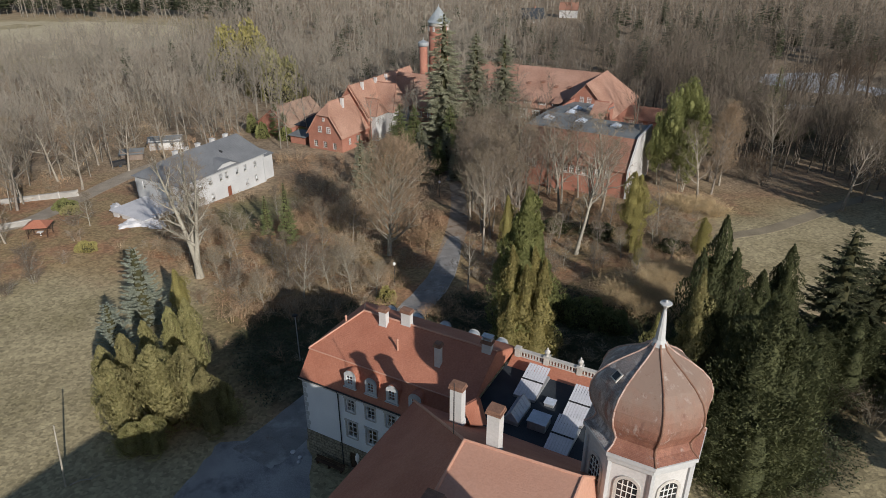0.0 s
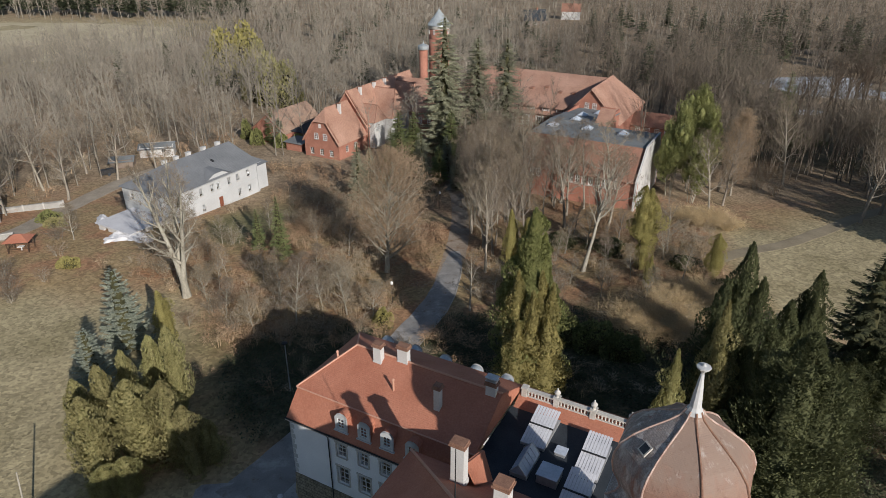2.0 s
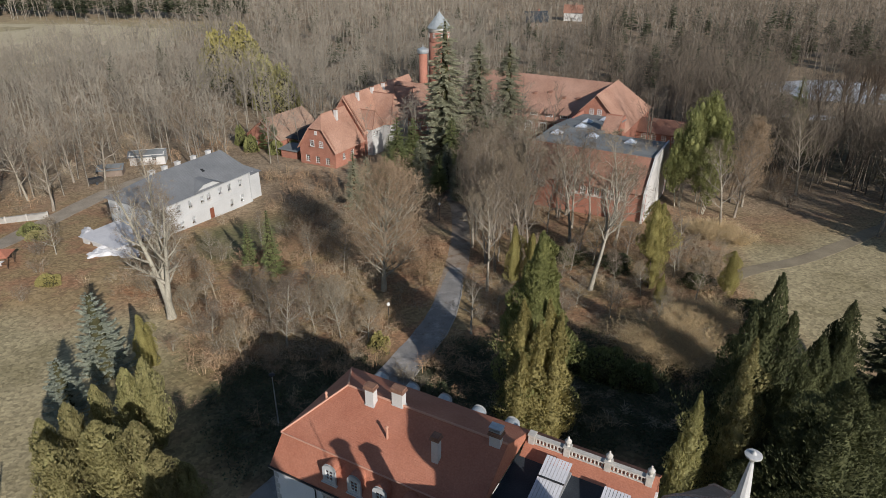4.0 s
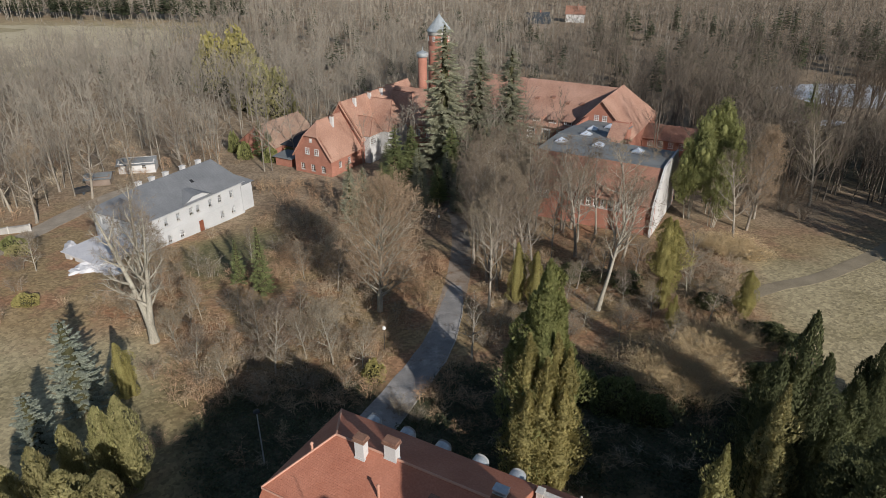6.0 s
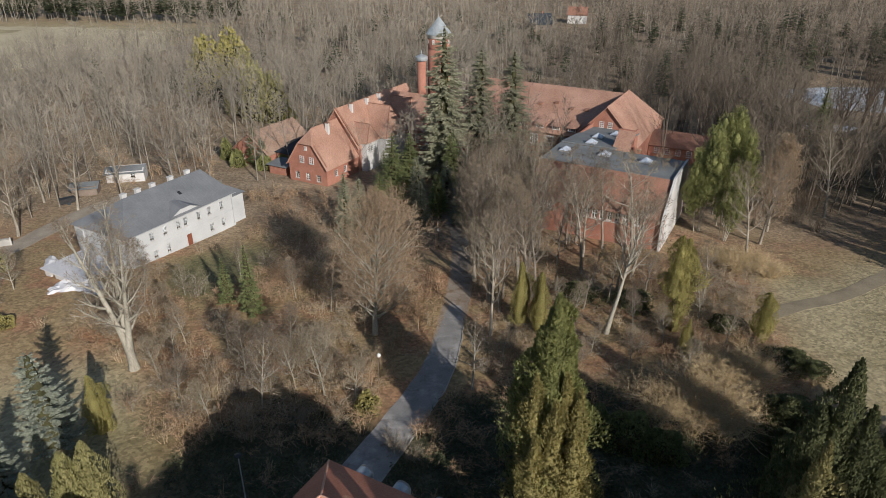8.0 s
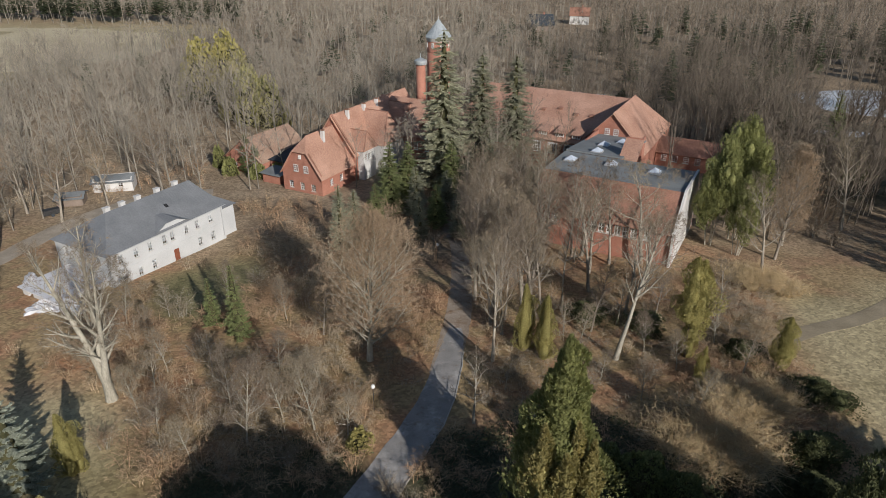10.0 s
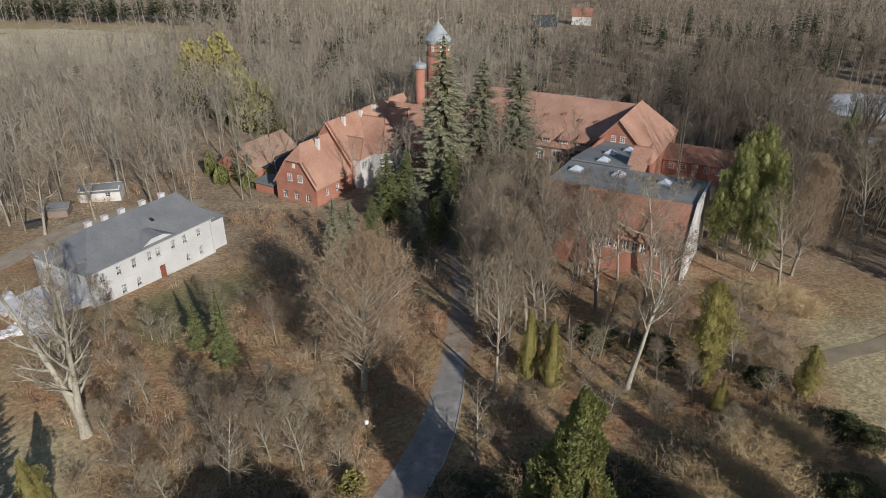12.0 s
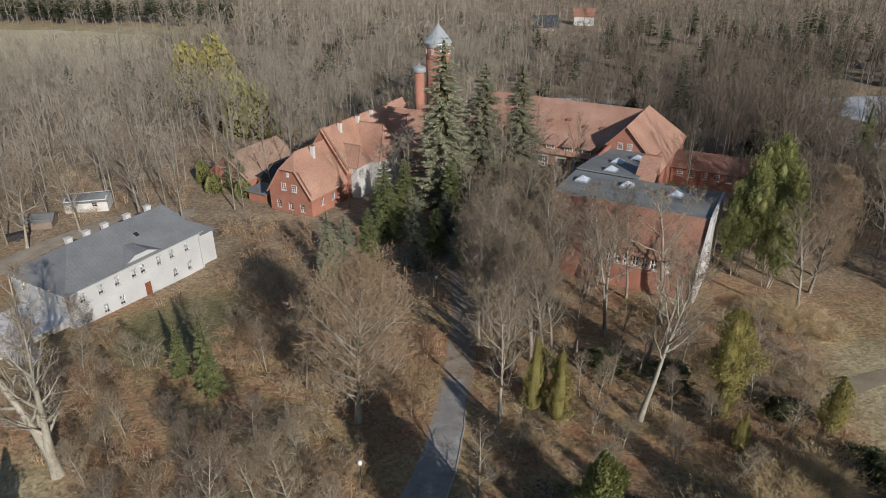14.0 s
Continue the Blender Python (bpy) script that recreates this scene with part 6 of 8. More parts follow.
# ---- planting: conifers round the palace ----
rng = random.Random(5)
CLUMP = [(-38.1, 60.2, 8.7, 0.8), (-36.4, 61.9, 9.2, 0.8), (-35.4, 65.3, 8.7, 0.7), (-35.1, 56.1, 9.7, 1.1), (-32.8, 66.7, 9.7, 0.8), (-30.7, 67.0, 10.7, 0.85), (-31.4, 58.1, 10.2, 1.25), (-28.2, 58.6, 9.7, 1.1), (-25.6, 56.6, 8.2, 0.9), (-24.3, 57.7, 5.7, 0.8), (-30.8, 53.6, 4.5, 0.8), (-32.7, 53.0, 4.0, 0.8)]
LOBES = {
    "big": [(0, 0, 2.5, 0.3, 21.5), (-1.0, 0.9, 2.0, 0.3, 18.0), (1.2, 0.6, 2.0, 0.3, 18.5)],
    "front": [(-2.0, 0.3, 1.35, 0.2, 17.0), (1.7, 0.2, 1.35, 0.2, 15.5), (-0.5, -0.9, 1.45, 0.2, 15.2), (-2.0, -1.5, 1.35, 0.2, 12.0), (1.1, -1.6, 1.4, 0.2, 12.6), (0.6, 0.9, 1.3, 0.2, 16.6)],
    "slim": [(0, 0, 1.25, 0.2, 10.0), (0.9, 0.5, 0.9, 0.2, 7.8)],
    "tall": [(0, 0, 2.0, 0.3, 19.0), (1.6, 0.9, 1.6, 0.3, 15.5), (-1.4, 0.8, 1.5, 0.3, 14.0)],
    "round": [(0, 0, 1.9, 0.1, 6.5), (1.1, 0.6, 1.4, 0.1, 5.4), (-0.9, 0.8, 1.3, 0.1, 5.6)],
}
big_thuja = Planter(lambda: thuja_thing("thuja", 11, LOBES["big"], "thuja_green", "tall multi-stemmed green thuja behind the palace", 0.26, 105, 1.7))
front_thuja = Planter(lambda: thuja_thing("thuja", 12, LOBES["front"], "thuja_bronze", "bronze-olive thuja with several close columns behind the palace", 0.25, 100, 1.5))
pillar = Planter(lambda: thuja_thing("thuja", 17, [(0, 0, 1.9, 0.1, 10.0), (0.9, -0.5, 1.3, 0.1, 8.0), (-0.8, 0.6, 1.4, 0.1, 8.6)], "thuja", "full olive-green thuja column in a clump on the lawn", 0.27, 64, 1.8))
egg = Planter(lambda: thuja_thing("thuja", 13, [(0, 0, 1.5, 0.0, 5.8), (0.1, 0, 1.65, 1.0, 7.0), (0.3, 0.2, 1.4, 1.9, 7.5)], "thuja_gold", "rounded golden-green thuja column on the meadow", 0.19, 150, 1.8))
gold = Planter(lambda: thuja_thing("thuja", 14, LOBES["slim"], "thuja_gold", "golden-green columnar thuja near the drive", 0.19, 150, 1.9))
tall = Planter(lambda: thuja_thing("thuja", 15, LOBES["tall"], "thuja", "tall bronze-tinged thuja beside the palace", 0.27, 80, 1.5))
loose = Planter(lambda: puff_tree("thuja", 18, [(0, 0, 20.0), (2.4, 0.9, 17.8), (-2.3, 0.8, 18.5), (0.5, -2.2, 16.0), (2.0, -2.3, 13.0)], "thuja_green", "tall loose olive-green evergreen on bare pale stems", 0.22, 0.4, 190))
cypress = Planter(lambda: thuja_thing("cypress_tree", 19, [(0, 0, 2.5, 0.3, 20.0), (1.9, 0.6, 2.1, 0.3, 16.8), (-1.7, 0.9, 2.0, 0.3, 17.4), (0.3, -1.9, 2.1, 0.3, 15.5)], "cypress", "tall dark green cypress beside the palace", 0.25, 62, 1.9))
holly = Planter(lambda: thuja_thing("evergreen_shrub", 20, LOBES["round"], "cypress", "broad dark evergreen shrub in the park", 0.32, 60, 2.0))
fir_b = Planter(lambda: spruce_thing("fir_tree", 26, 19, 4.8, "needle_dark", "broad dark green fir with ragged boughs", 1.9, 0.12, 0.46, 0.36, 0.6, 0.3))
blue = Planter(lambda: spruce_thing("blue_spruce", 22, 12, 2.9, "needle_blue", "silvery blue spruce on the lawn", 4.6, 0.02, 0.32, 0.02, 0.5, 0.4))
green = Planter(lambda: spruce_thing("spruce_tree", 23, 11, 2.3, "needle_mid", "green spruce with drooping boughs", 2.4, 0.3, 0.4, 0.06, 0.75, 0.45))
yew = Planter(lambda: spruce_thing("yew_tree", 25, 20, 3.0, "needle_mid", "broad dark green evergreen in the grove", 1.5, 0.1, 0.6, 0.3, 0.6, 0.25))
grey_yew = Planter(lambda: spruce_thing("yew_tree", 27, 20, 3.0, "needle_far", "broad grey-green evergreen in the grove", 1.5, 0.1, 0.6, 0.3, 0.6, 0.25))
far_spruce = Planter(lambda: spruce_thing("spruce_tree", 24, 26, 5.6, "needle_far", "tall grey-green spruce before the brick halls", 1.9, 0.4, 0.6, 0.12, 0.58, 0.22))
big_thuja.put(10.0, 70.6, 1.085, wide=1.0)
front_thuja.put(10.3, 68.0, 1.0, wide=1.05)
for x, y, h, w in CLUMP:
    pillar.put(x, y, h / 10.0, rng.uniform(0, 360), wide=w * 7.8 / h)
gold.put(-37.3, 80.0, 0.78, 20)
blue.put(-41.0, 77.5, 1.05, wide=0.92)
blue.put(-42.3, 70.6, 0.68, 80, wide=1.1)
for x, y, h, w in ((28.8, 60.6, 24.2, 0.85), (39.5, 65.9, 18.4, 0.65), (34.0, 60.9, 17.8, 0.8), (31.2, 51.9, 20.0, 1.25), (29.0, 49.0, 12.5, 1.1), (33.2, 49.5, 9.5, 1.0), (42.5, 61.5, 10.5, 0.9), (48.0, 63.5, 11.0, 1.0), (54.0, 61.0, 9.0, 1.1), (25.2, 52.3, 11.5, 0.9)):
    cypress.put(x, y, h / 20.0, rng.uniform(0, 360), wide=w * 20.0 / h)
for x, y, s, w in ((48.6, 69.5, 1.0, 1.1), (54.0, 70.0, 0.85, 1.25)):
    fir_b.put(x, y, s, rng.uniform(0, 360), wide=w)
for x, y, h, w in ((26.2, 57.5, 19.8, 0.82), (21.4, 55.1, 16.1, 0.75)):
    tall.put(x, y, h / 19.0, rng.uniform(0, 360), wide=w)
for x, y, h, w in ((38.5, 81.0, 4.2, 1.0), (36.0, 75.5, 4.0, 1.0), (34.0, 70.0, 5.0, 1.0), (44.3, 91.6, 2.8, 0.8), (45.9, 90.2, 2.2, 0.7)):
    holly.put(x, y, h / 6.5, rng.uniform(0, 360), wide=w * 6.5 / h * 1.1)
for x, y, h, w in ((20.5, 110.5, 2.2, 1.1), (29.0, 107.0, 2.6, 1.0), (39.0, 100.5, 2.6, 0.8)):
    holly.put(x, y, h / 6.5, rng.uniform(0, 360), wide=w * 6.5 / h)
egg.put(43.1, 98.2, 0.98, 30, wide=0.72)
ivied = Planter(lambda: thuja_thing("ivy_grown_tree", 28, [(0, 0, 0.8, 0.0, 5.5), (0.1, 0.1, 1.1, 2.2, 9.5), (0.3, 0.1, 1.5, 4.6, 13.4), (-0.9, 0.4, 1.4, 5.8, 14.6), (1.0, 0.4, 1.35, 6.2, 13.6)], "thuja_gold", "tree thickly overgrown with golden-green ivy", 0.22, 110, 1.8))
ivied.put(32.3, 100.8, 1.0, 40)
gold.put(32.0, 95.2, 0.55, 150, wide=0.9)
gold.put(11.0, 102.4, 1.0, 10, wide=0.85)
gold.put(13.5, 100.4, 0.95, 70, wide=0.9)
green.put(-27.1, 104.6, 1.05, wide=0.72)
green.put(-31.6, 107.8, 0.72, 50, wide=0.85)
for x, y, s in ((0.4, 168, 1.31), (8.5, 172, 1.11), (15.9, 173, 1.09)):
    far_spruce.put(x, y, s, rng.uniform(0, 360), wide=0.93)
for x, y, s, w in ((-7, 160, 0.6, 1.4), (2, 160, 0.6, 1.4), (6, 158, 0.5, 1.4), (-11, 157, 0.5, 1.4), (-5, 150, 0.5, 1.4), (1, 151, 0.45, 1.4), (10, 162, 0.6, 1.4), (-17.5, 134, 0.62, 1.0), (-15.5, 138, 0.5, 1.3), (-12, 141, 0.5, 1.4), (-10, 151, 0.72, 1.25), (-4, 140, 0.42, 1.3), (3, 140, 0.45, 1.2), (13, 156, 0.5, 1.5), (-1, 145, 0.42, 1.6), (4, 148, 0.45, 1.5), (-13, 164, 0.36, 1.4), (-46, 178, 0.45, 1.4), (-43.5, 176.5, 0.35, 1.6)):
    (grey_yew if int(x * 7 + y) % 3 else yew).put(x, y, s * 1.05, rng.uniform(0, 360), wide=w)
for x, y, s, w in ((48.5, 137.5, 0.98, 0.95), (53.8, 140, 1.12, 0.95), (51.5, 133, 0.7, 1.0), (56, 145, 0.95, 0.9)):
    loose.put(x, y, s, rng.uniform(0, 360), wide=w * 0.82)

# ---- bare broadleaved trees ----
linden = Planter(lambda: tree_thing("bare_tree", bare_tree(31, 18, 0.4, 0.28, 18, 6, 5, 5, 0.3, 0.6, thick=0.62, width=0.017), M["bark"], M["twig"], "leafless grey-brown park tree", "tree", "bare trees"))
slender = Planter(lambda: tree_thing("bare_tree", bare_tree(32, 19, 0.3, 0.23, 16, 6, 4, 5, 0.36, 0.75, thick=0.62, width=0.017), M["bark"], M["twig"], "slender leafless tree with a pale trunk", "tree", "bare trees"))
beech = Planter(lambda: tree_thing("beech_tree", bare_tree(33, 19.5, 0.58, 0.4, 54, 10, 8, 9, 0.13, 0.6, 0.06, thick=0.32, lift=0.1, width=0.016), M["bark_pale"], M["twig_beech"], "broad leafless beech with reddish-brown twigs", "tree"))
poplar = Planter(lambda: tree_thing("bare_tree", bare_tree(34, 23.5, 0.27, 0.58, 45, 7, 5, 5, 0.15, 0.7, 0.1, 3, thick=0.5, lift=0.14, width=0.016), M["bark_pale"], M["twig"], "old leafless tree with pale forked trunk and lopped limbs", "tree"))
birch = Planter(lambda: tree_thing("bare_tree", bare_tree(35, 11, 0.42, 0.13, 18, 7, 5, 6, 0.2, 0.6), M["bark_pale"], M["twig"], "small leafless tree with a pale trunk", "tree", "bare trees"))
leaner = Planter(lambda: tree_thing("bare_tree", bare_tree(39, 15.5, 0.46, 0.34, 17, 7, 5, 5, 0.42, 0.75, thick=0.6, width=0.017), M["bark_pale"], M["twig"], "leaning leafless tree with a pale double trunk", "tree", "bare trees"))
hornbeam = Planter(lambda: tree_thing("bare_tree", bare_tree(38, 20, 0.34, 0.24, 36, 8, 6, 7, 0.16, 0.85, 0.08, thick=0.4, width=0.016), M["bark"], M["twig_beech"], "tall leafless tree with a close brown crown of fine twigs", "tree", "bare trees"))
oak = Planter(lambda: tree_thing("bare_tree", bare_tree(36, 15, 0.46, 0.28, 14, 7, 5, 5, 0.26, 0.45, 0.2, width=0.018), M["bark"], M["twig"], "wide leafless tree with crooked limbs", "tree", "bare trees"))
beech.put(-9.0, 100.0, 1.0)
poplar.put(-38.6, 91.6, 1.0, 100, (0, -2))
alder = Planter(lambda: tree_thing("bare_tree", bare_tree(42, 17, 0.42, 0.3, 22, 6, 4, 4, 0.3, 0.8, 0.1, 3, thick=0.6, width=0.03), M["bark_dark"], M["wood_brown"], "dark forked leafless tree at the pond", "tree", "bare trees"))
for x, y, a, k in ((110, 203, -14, 1.0), (112, 204, 12, 1.0), (118, 206, 4, 1.1), (122, 212, -8, 1.1), (128, 214, 10, 1.15), (133, 217, -4, 1.1), (139, 221, 8, 1.15), (125, 207, 16, 1.05), (145, 224, -6, 1.15), (104, 196, 6, 1.0), (115, 196, -10, 1.0), (131, 209, 6, 1.1)):
    alder.put(x, y, k, x * 37 % 360, (0, a))
yew.put(93, 183, 0.92, 40, wide=0.95)
yew.put(96.5, 186.5, 0.7, 160, wide=1.1)
for x, y, h, w in ((92.5, 176, 4.0, 1.6), (96, 174, 3.4, 1.5), (99, 179, 3.6, 1.5)):
    holly.put(x, y, h / 6.5, x * 53 % 360, wide=w * 6.5 / h)
hornbeam.put(57.5, 131, 1.0)
hornbeam.put(61.5, 137, 0.95, 130)
leaner.put(22.9, 100.3, 1.32, 20, (0, 13), wide=0.8)
linden.put(6.9, 100.0, 1.1, 70, wide=0.72)
birch.put(-20.6, 84.2, 1.0)
birch.put(-13.8, 86.8, 0.9, 120)
oak.put(4.0, 88.0, 0.6, 40)
for x, y, k, s in ((12, 112, 0, 1.0), (9, 118, 1, 1.1), (14.5, 121, 0, 1.0), (18, 113, 1, 1.0), (6.5, 127, 0, 1.0), (16, 128, 1, 1.1), (23, 119, 0, 0.95), (27, 112, 1, 1.0), (30.5, 117, 2, 1.0),
                   (10, 136, 0, 1.0), (20, 139, 0, 0.95), (5, 145, 1, 1.0), (14, 150, 0, 1.0), (22, 152, 0, 0.9), (51.7, 123.4, 0, 1.0), (60, 140, 0, 1.1),
                   (39, 108, 2, 0.7), (42, 141, 0, 0.9), (-74, 147, 2, 1.0), (-85, 121, 2, 1.05), (-92, 131, 0, 0.9), (-68, 154, 0, 0.9), (-60, 162, 0, 1.0), (-47, 116, 3, 0.7), (-44, 108, 3, 0.7), (-34, 97, 3, 0.7), (-31, 113, 3, 0.65),
                   (-96, 110, 2, 0.9), (-78.5, 134, 2, 1.0), (-77, 104, 2, 0.7), (-83, 151, 0, 0.95), (-90, 115, 0, 0.85), (-100, 127, 2, 1.0), (-87, 140, 2, 0.95), (-66, 112, 3, 0.7), (80, 121, 0, 1.1), (87, 126, 0, 1.1), (64, 146, 0, 1.05), (-104, 122, 0, 0.9), (85, 128, 0, 1.0), (90, 136, 1, 1.0), (76, 144, 0, 1.0), (93, 140, 0, 1.0), (30, 90, 3, 0.6), (21, 107, 2, 0.5), (25, 109, 2, 0.55), (28, 105, 2, 0.45), (31, 111, 2, 0.5), (24, 115, 2, 0.5), (17, 106, 2, 0.4), (38, 113, 2, 0.5), (20, 96, 3, 0.5), (16, 91, 3, 0.55), (8, 94, 3, 0.5)):
    (linden, slender, oak, birch)[k].put(x, y, s * rng.uniform(0.92, 1.08), rng.uniform(0, 360))


for x, y, k, s in ((92, 103, 0, 1.1), (97, 108, 0, 1.15), (90, 112, 1, 1.1), (101, 102, 0, 1.1), (104, 112, 0, 1.2), (96, 117, 0, 1.1), (108, 106, 0, 1.1), (110, 118, 0, 1.2), (103, 123, 0, 1.2), (88, 121, 1, 1.1)):
    (linden, slender)[k].put(x, y, s, rng.uniform(0, 360))

for x, y, k, s in ((-26, 82, 3, 0.6), (-31, 86, 3, 0.65), (-17.5, 88, 3, 0.7), (-10, 86, 3, 0.6), (-24, 90, 3, 0.75), (-35, 90, 3, 0.6), (-14, 93, 3, 0.6), (-42, 97, 3, 0.7), (-20, 97, 3, 0.65), (-45, 104, 3, 0.6), (-38.9, 110.3, 3, 0.55), (-39.9, 105.6, 3, 0.5), (-16, 106, 2, 0.5), (-22, 110, 3, 0.6), (-34, 93, 2, 0.4), (-28, 96, 2, 0.42), (14.7, 112.8, 0, 0.9), (34.0, 129.0, 2, 1.25), (24.5, 126, 2, 1.0), (19, 104, 3, 0.6), (27, 102, 3, 0.65), (30, 98, 3, 0.6), (17, 98, 3, 0.5), (12, 107, 3, 0.7), (24, 92, 3, 0.55), (37, 104, 3, 0.6), (38, 97, 2, 0.4)):
    (linden, slender, oak, birch)[k].put(x, y, s * rng.uniform(0.92, 1.08), rng.uniform(0, 360))

gr = random.Random(77)
grove = 0
while grove < 50:                                    # close grove on both sides of the drive
    x, y = gr.uniform(2, 40), gr.uniform(106, 160)
    uu, vv = x * math.cos(radians(TURN)) + y * math.sin(radians(TURN)), -x * math.sin(radians(TURN)) + y * math.cos(radians(TURN))
    if (-57 < uu < -23 and 128.5 < vv < 176) or (vv > 168 and uu > -92) or abs(x - 3) < 1.9 or (uu < -97 and vv > 126) or (x < -14 and y < 140) or (x > 15 and y < 129) or (x < 2 and y > 136):
        continue
    (linden, slender, linden, oak, slender)[grove % 5].put(x, y, gr.uniform(0.75, 1.05) * (0.78 if y > 138 else 1.0), gr.uniform(0, 360))
    grove += 1


# ---- woods and thickets ----
def batch(name, temps, places, mat, label, category):
    """Joins many turned and scaled copies of templates (vertices, faces) into one mesh."""
    vs, fs, off = [], [], 0
    for (V, Fc), rows in zip(temps, places):
        if not len(rows):
            continue
        rows = np.array(rows)
        c, s = np.cos(rows[:, 3]), np.sin(rows[:, 3])
        x = (V[None, :, 0] * c[:, None] - V[None, :, 1] * s[:, None]) * rows[:, 5:6] + rows[:, 0:1]
        y = (V[None, :, 0] * s[:, None] + V[None, :, 1] * c[:, None]) * rows[:, 5:6] + rows[:, 1:2]
        z = V[None, :, 2] * rows[:, 4:5] + rows[:, 2:3]
        vs.append(np.stack([x, y, z], -1).reshape(-1, 3))
        fs.append((Fc[None] + (np.arange(len(rows)) * len(V))[:, None, None] + off).reshape(-1, 3))
        off += len(rows) * len(V)
    v, f = np.concatenate(vs), np.concatenate(fs)
    me = bpy.data.meshes.new(name)
    me.vertices.add(len(v))
    me.vertices.foreach_set("co", v.ravel())
    me.loops.add(f.size)
    me.loops.foreach_set("vertex_index", f.ravel().astype(np.int32))
    me.polygons.add(len(f))
    me.polygons.foreach_set("loop_start", np.arange(0, f.size, 3, dtype=np.int32))
    me.materials.append(mat)
    me.update()
    return tagged(new(name, me), label, category, kind="stuff")


def arrays(shape):
    tri = [(q[0], q[i], q[i + 1]) for q in shape.f for i in range(1, len(q) - 1)]
    return np.array(shape.v), np.array(tri)


def sparse_tree(seed, h, limbs, twigs, width, fan, thick, solid=True):
    """A light leafless tree for woods: a short trunk that opens into upswept stems, each a fan of rising twigs."""
    r = random.Random(seed)
    tr, cr = Shape(), Shape()
    lean = Vector((r.uniform(-0.08, 0.08), r.uniform(-0.08, 0.08), 1))
    tr.tube([(0, 0, -0.3), lean * h * 0.3, lean * h * 0.62, lean * h * 0.93], [thick, thick * 0.75, thick * 0.45, thick * 0.1], 3, False)

    def stray(a, up):
        return Vector((r.uniform(-a, a), r.uniform(-a, a), up))

    for k in range(limbs):
        f = 0.22 + 0.62 * (k + r.random()) / limbs
        q = lean * h * f
        a = k * 2.4 + r.uniform(-0.5, 0.5)
        tilt = fan * r.uniform(0.5, 1.15)
        d = Vector((math.cos(a) * tilt, math.sin(a) * tilt, 1)).normalized()
        ln = h * (0.9 - 0.75 * f) * r.uniform(0.6, 0.9)
        m = q + d * ln * 0.5 + stray(0.07, 0) * ln
        e = m + (d + Vector((0, 0, 0.25)) + stray(0.15, 0)).normalized() * ln * 0.5
        if solid:
            tr.tube([q, m, e], [thick * 0.36, thick * 0.2, 0.015], 3, False)
        else:
            cr.face(q - Vector((0.08, 0.06, 0)), q + Vector((0.08, 0.06, 0)), e)
        for w in range(twigs):
            g = r.uniform(0.2, 1.0)
            o = q.lerp(m, g * 2) if g < 0.5 else m.lerp(e, g * 2 - 1)
            db = (d + stray(1.35, r.uniform(-0.3, 0.35))).normalized()
            ob = o + db * ln * r.uniform(0.16, 0.34)
            wd = db.cross(stray(1, r.uniform(-1, 1))).normalized() * width
            cr.face(o - wd * 1.4, o + wd * 1.4, ob)
            for _ in range(4):
                p2 = o.lerp(ob, r.uniform(0.2, 1.0))
                dt = (db + stray(0.9, r.uniform(-0.3, 0.6))).normalized()
                cr.face(p2 - wd, p2 + wd, p2 + dt * r.uniform(0.6, 1.4))
    return tr, cr


def bush(seed, h, n, width, spread=0.7, forks=5, twigs=4, rise=0.8):
    """A leafless shrub: arching stems from one stool, each forked into branches and short twigs."""
    r = random.Random(seed)
    cr = Shape()

    def sprig(o, e, w):
        d = (e - o).normalized()
        wd = d.cross(Vector((r.uniform(-1, 1), r.uniform(-1, 1), r.uniform(-1, 1)))).normalized() * w
        cr.face(o - wd, o + wd, e)
        return d

    for k in range(n):
        a = r.uniform(0, 6.283)
        out = Vector((math.cos(a), math.sin(a), 0))
        o = out * r.random() * 0.25 * h
        m = o + (out * spread * r.uniform(0.05, 0.6) + Vector((0, 0, 1))).normalized() * h * r.uniform(0.3, 0.5)
        e = m + (out * spread * r.uniform(0.5, 1.6) + Vector((r.uniform(-0.4, 0.4), r.uniform(-0.4, 0.4), rise))).normalized() * h * r.uniform(0.25, 0.5)
        sprig(o, m + (m - o) * 0.2, width * 1.6)
        sprig(m, e, width * 1.1)
        for j in range(forks):
            q = o.lerp(m, r.uniform(0.5, 1.0)) if j % 2 else m.lerp(e, r.uniform(0.1, 0.9))
            d = Vector((r.uniform(-1, 1), r.uniform(-1, 1), r.uniform(-0.1, 0.9))).normalized() + out * 0.3
            b = q + d * h * r.uniform(0.12, 0.3)
            sprig(q, b, width * 0.8)
            for w in range(twigs):
                t = q.lerp(b, r.uniform(0.2, 1.0))
                sprig(t, t + (d + Vector((r.uniform(-1, 1), r.uniform(-1, 1), r.uniform(-0.6, 0.9)))).normalized() * h * r.uniform(0.05, 0.14), width * 0.6)
    return cr


wr = np.random.RandomState(4)


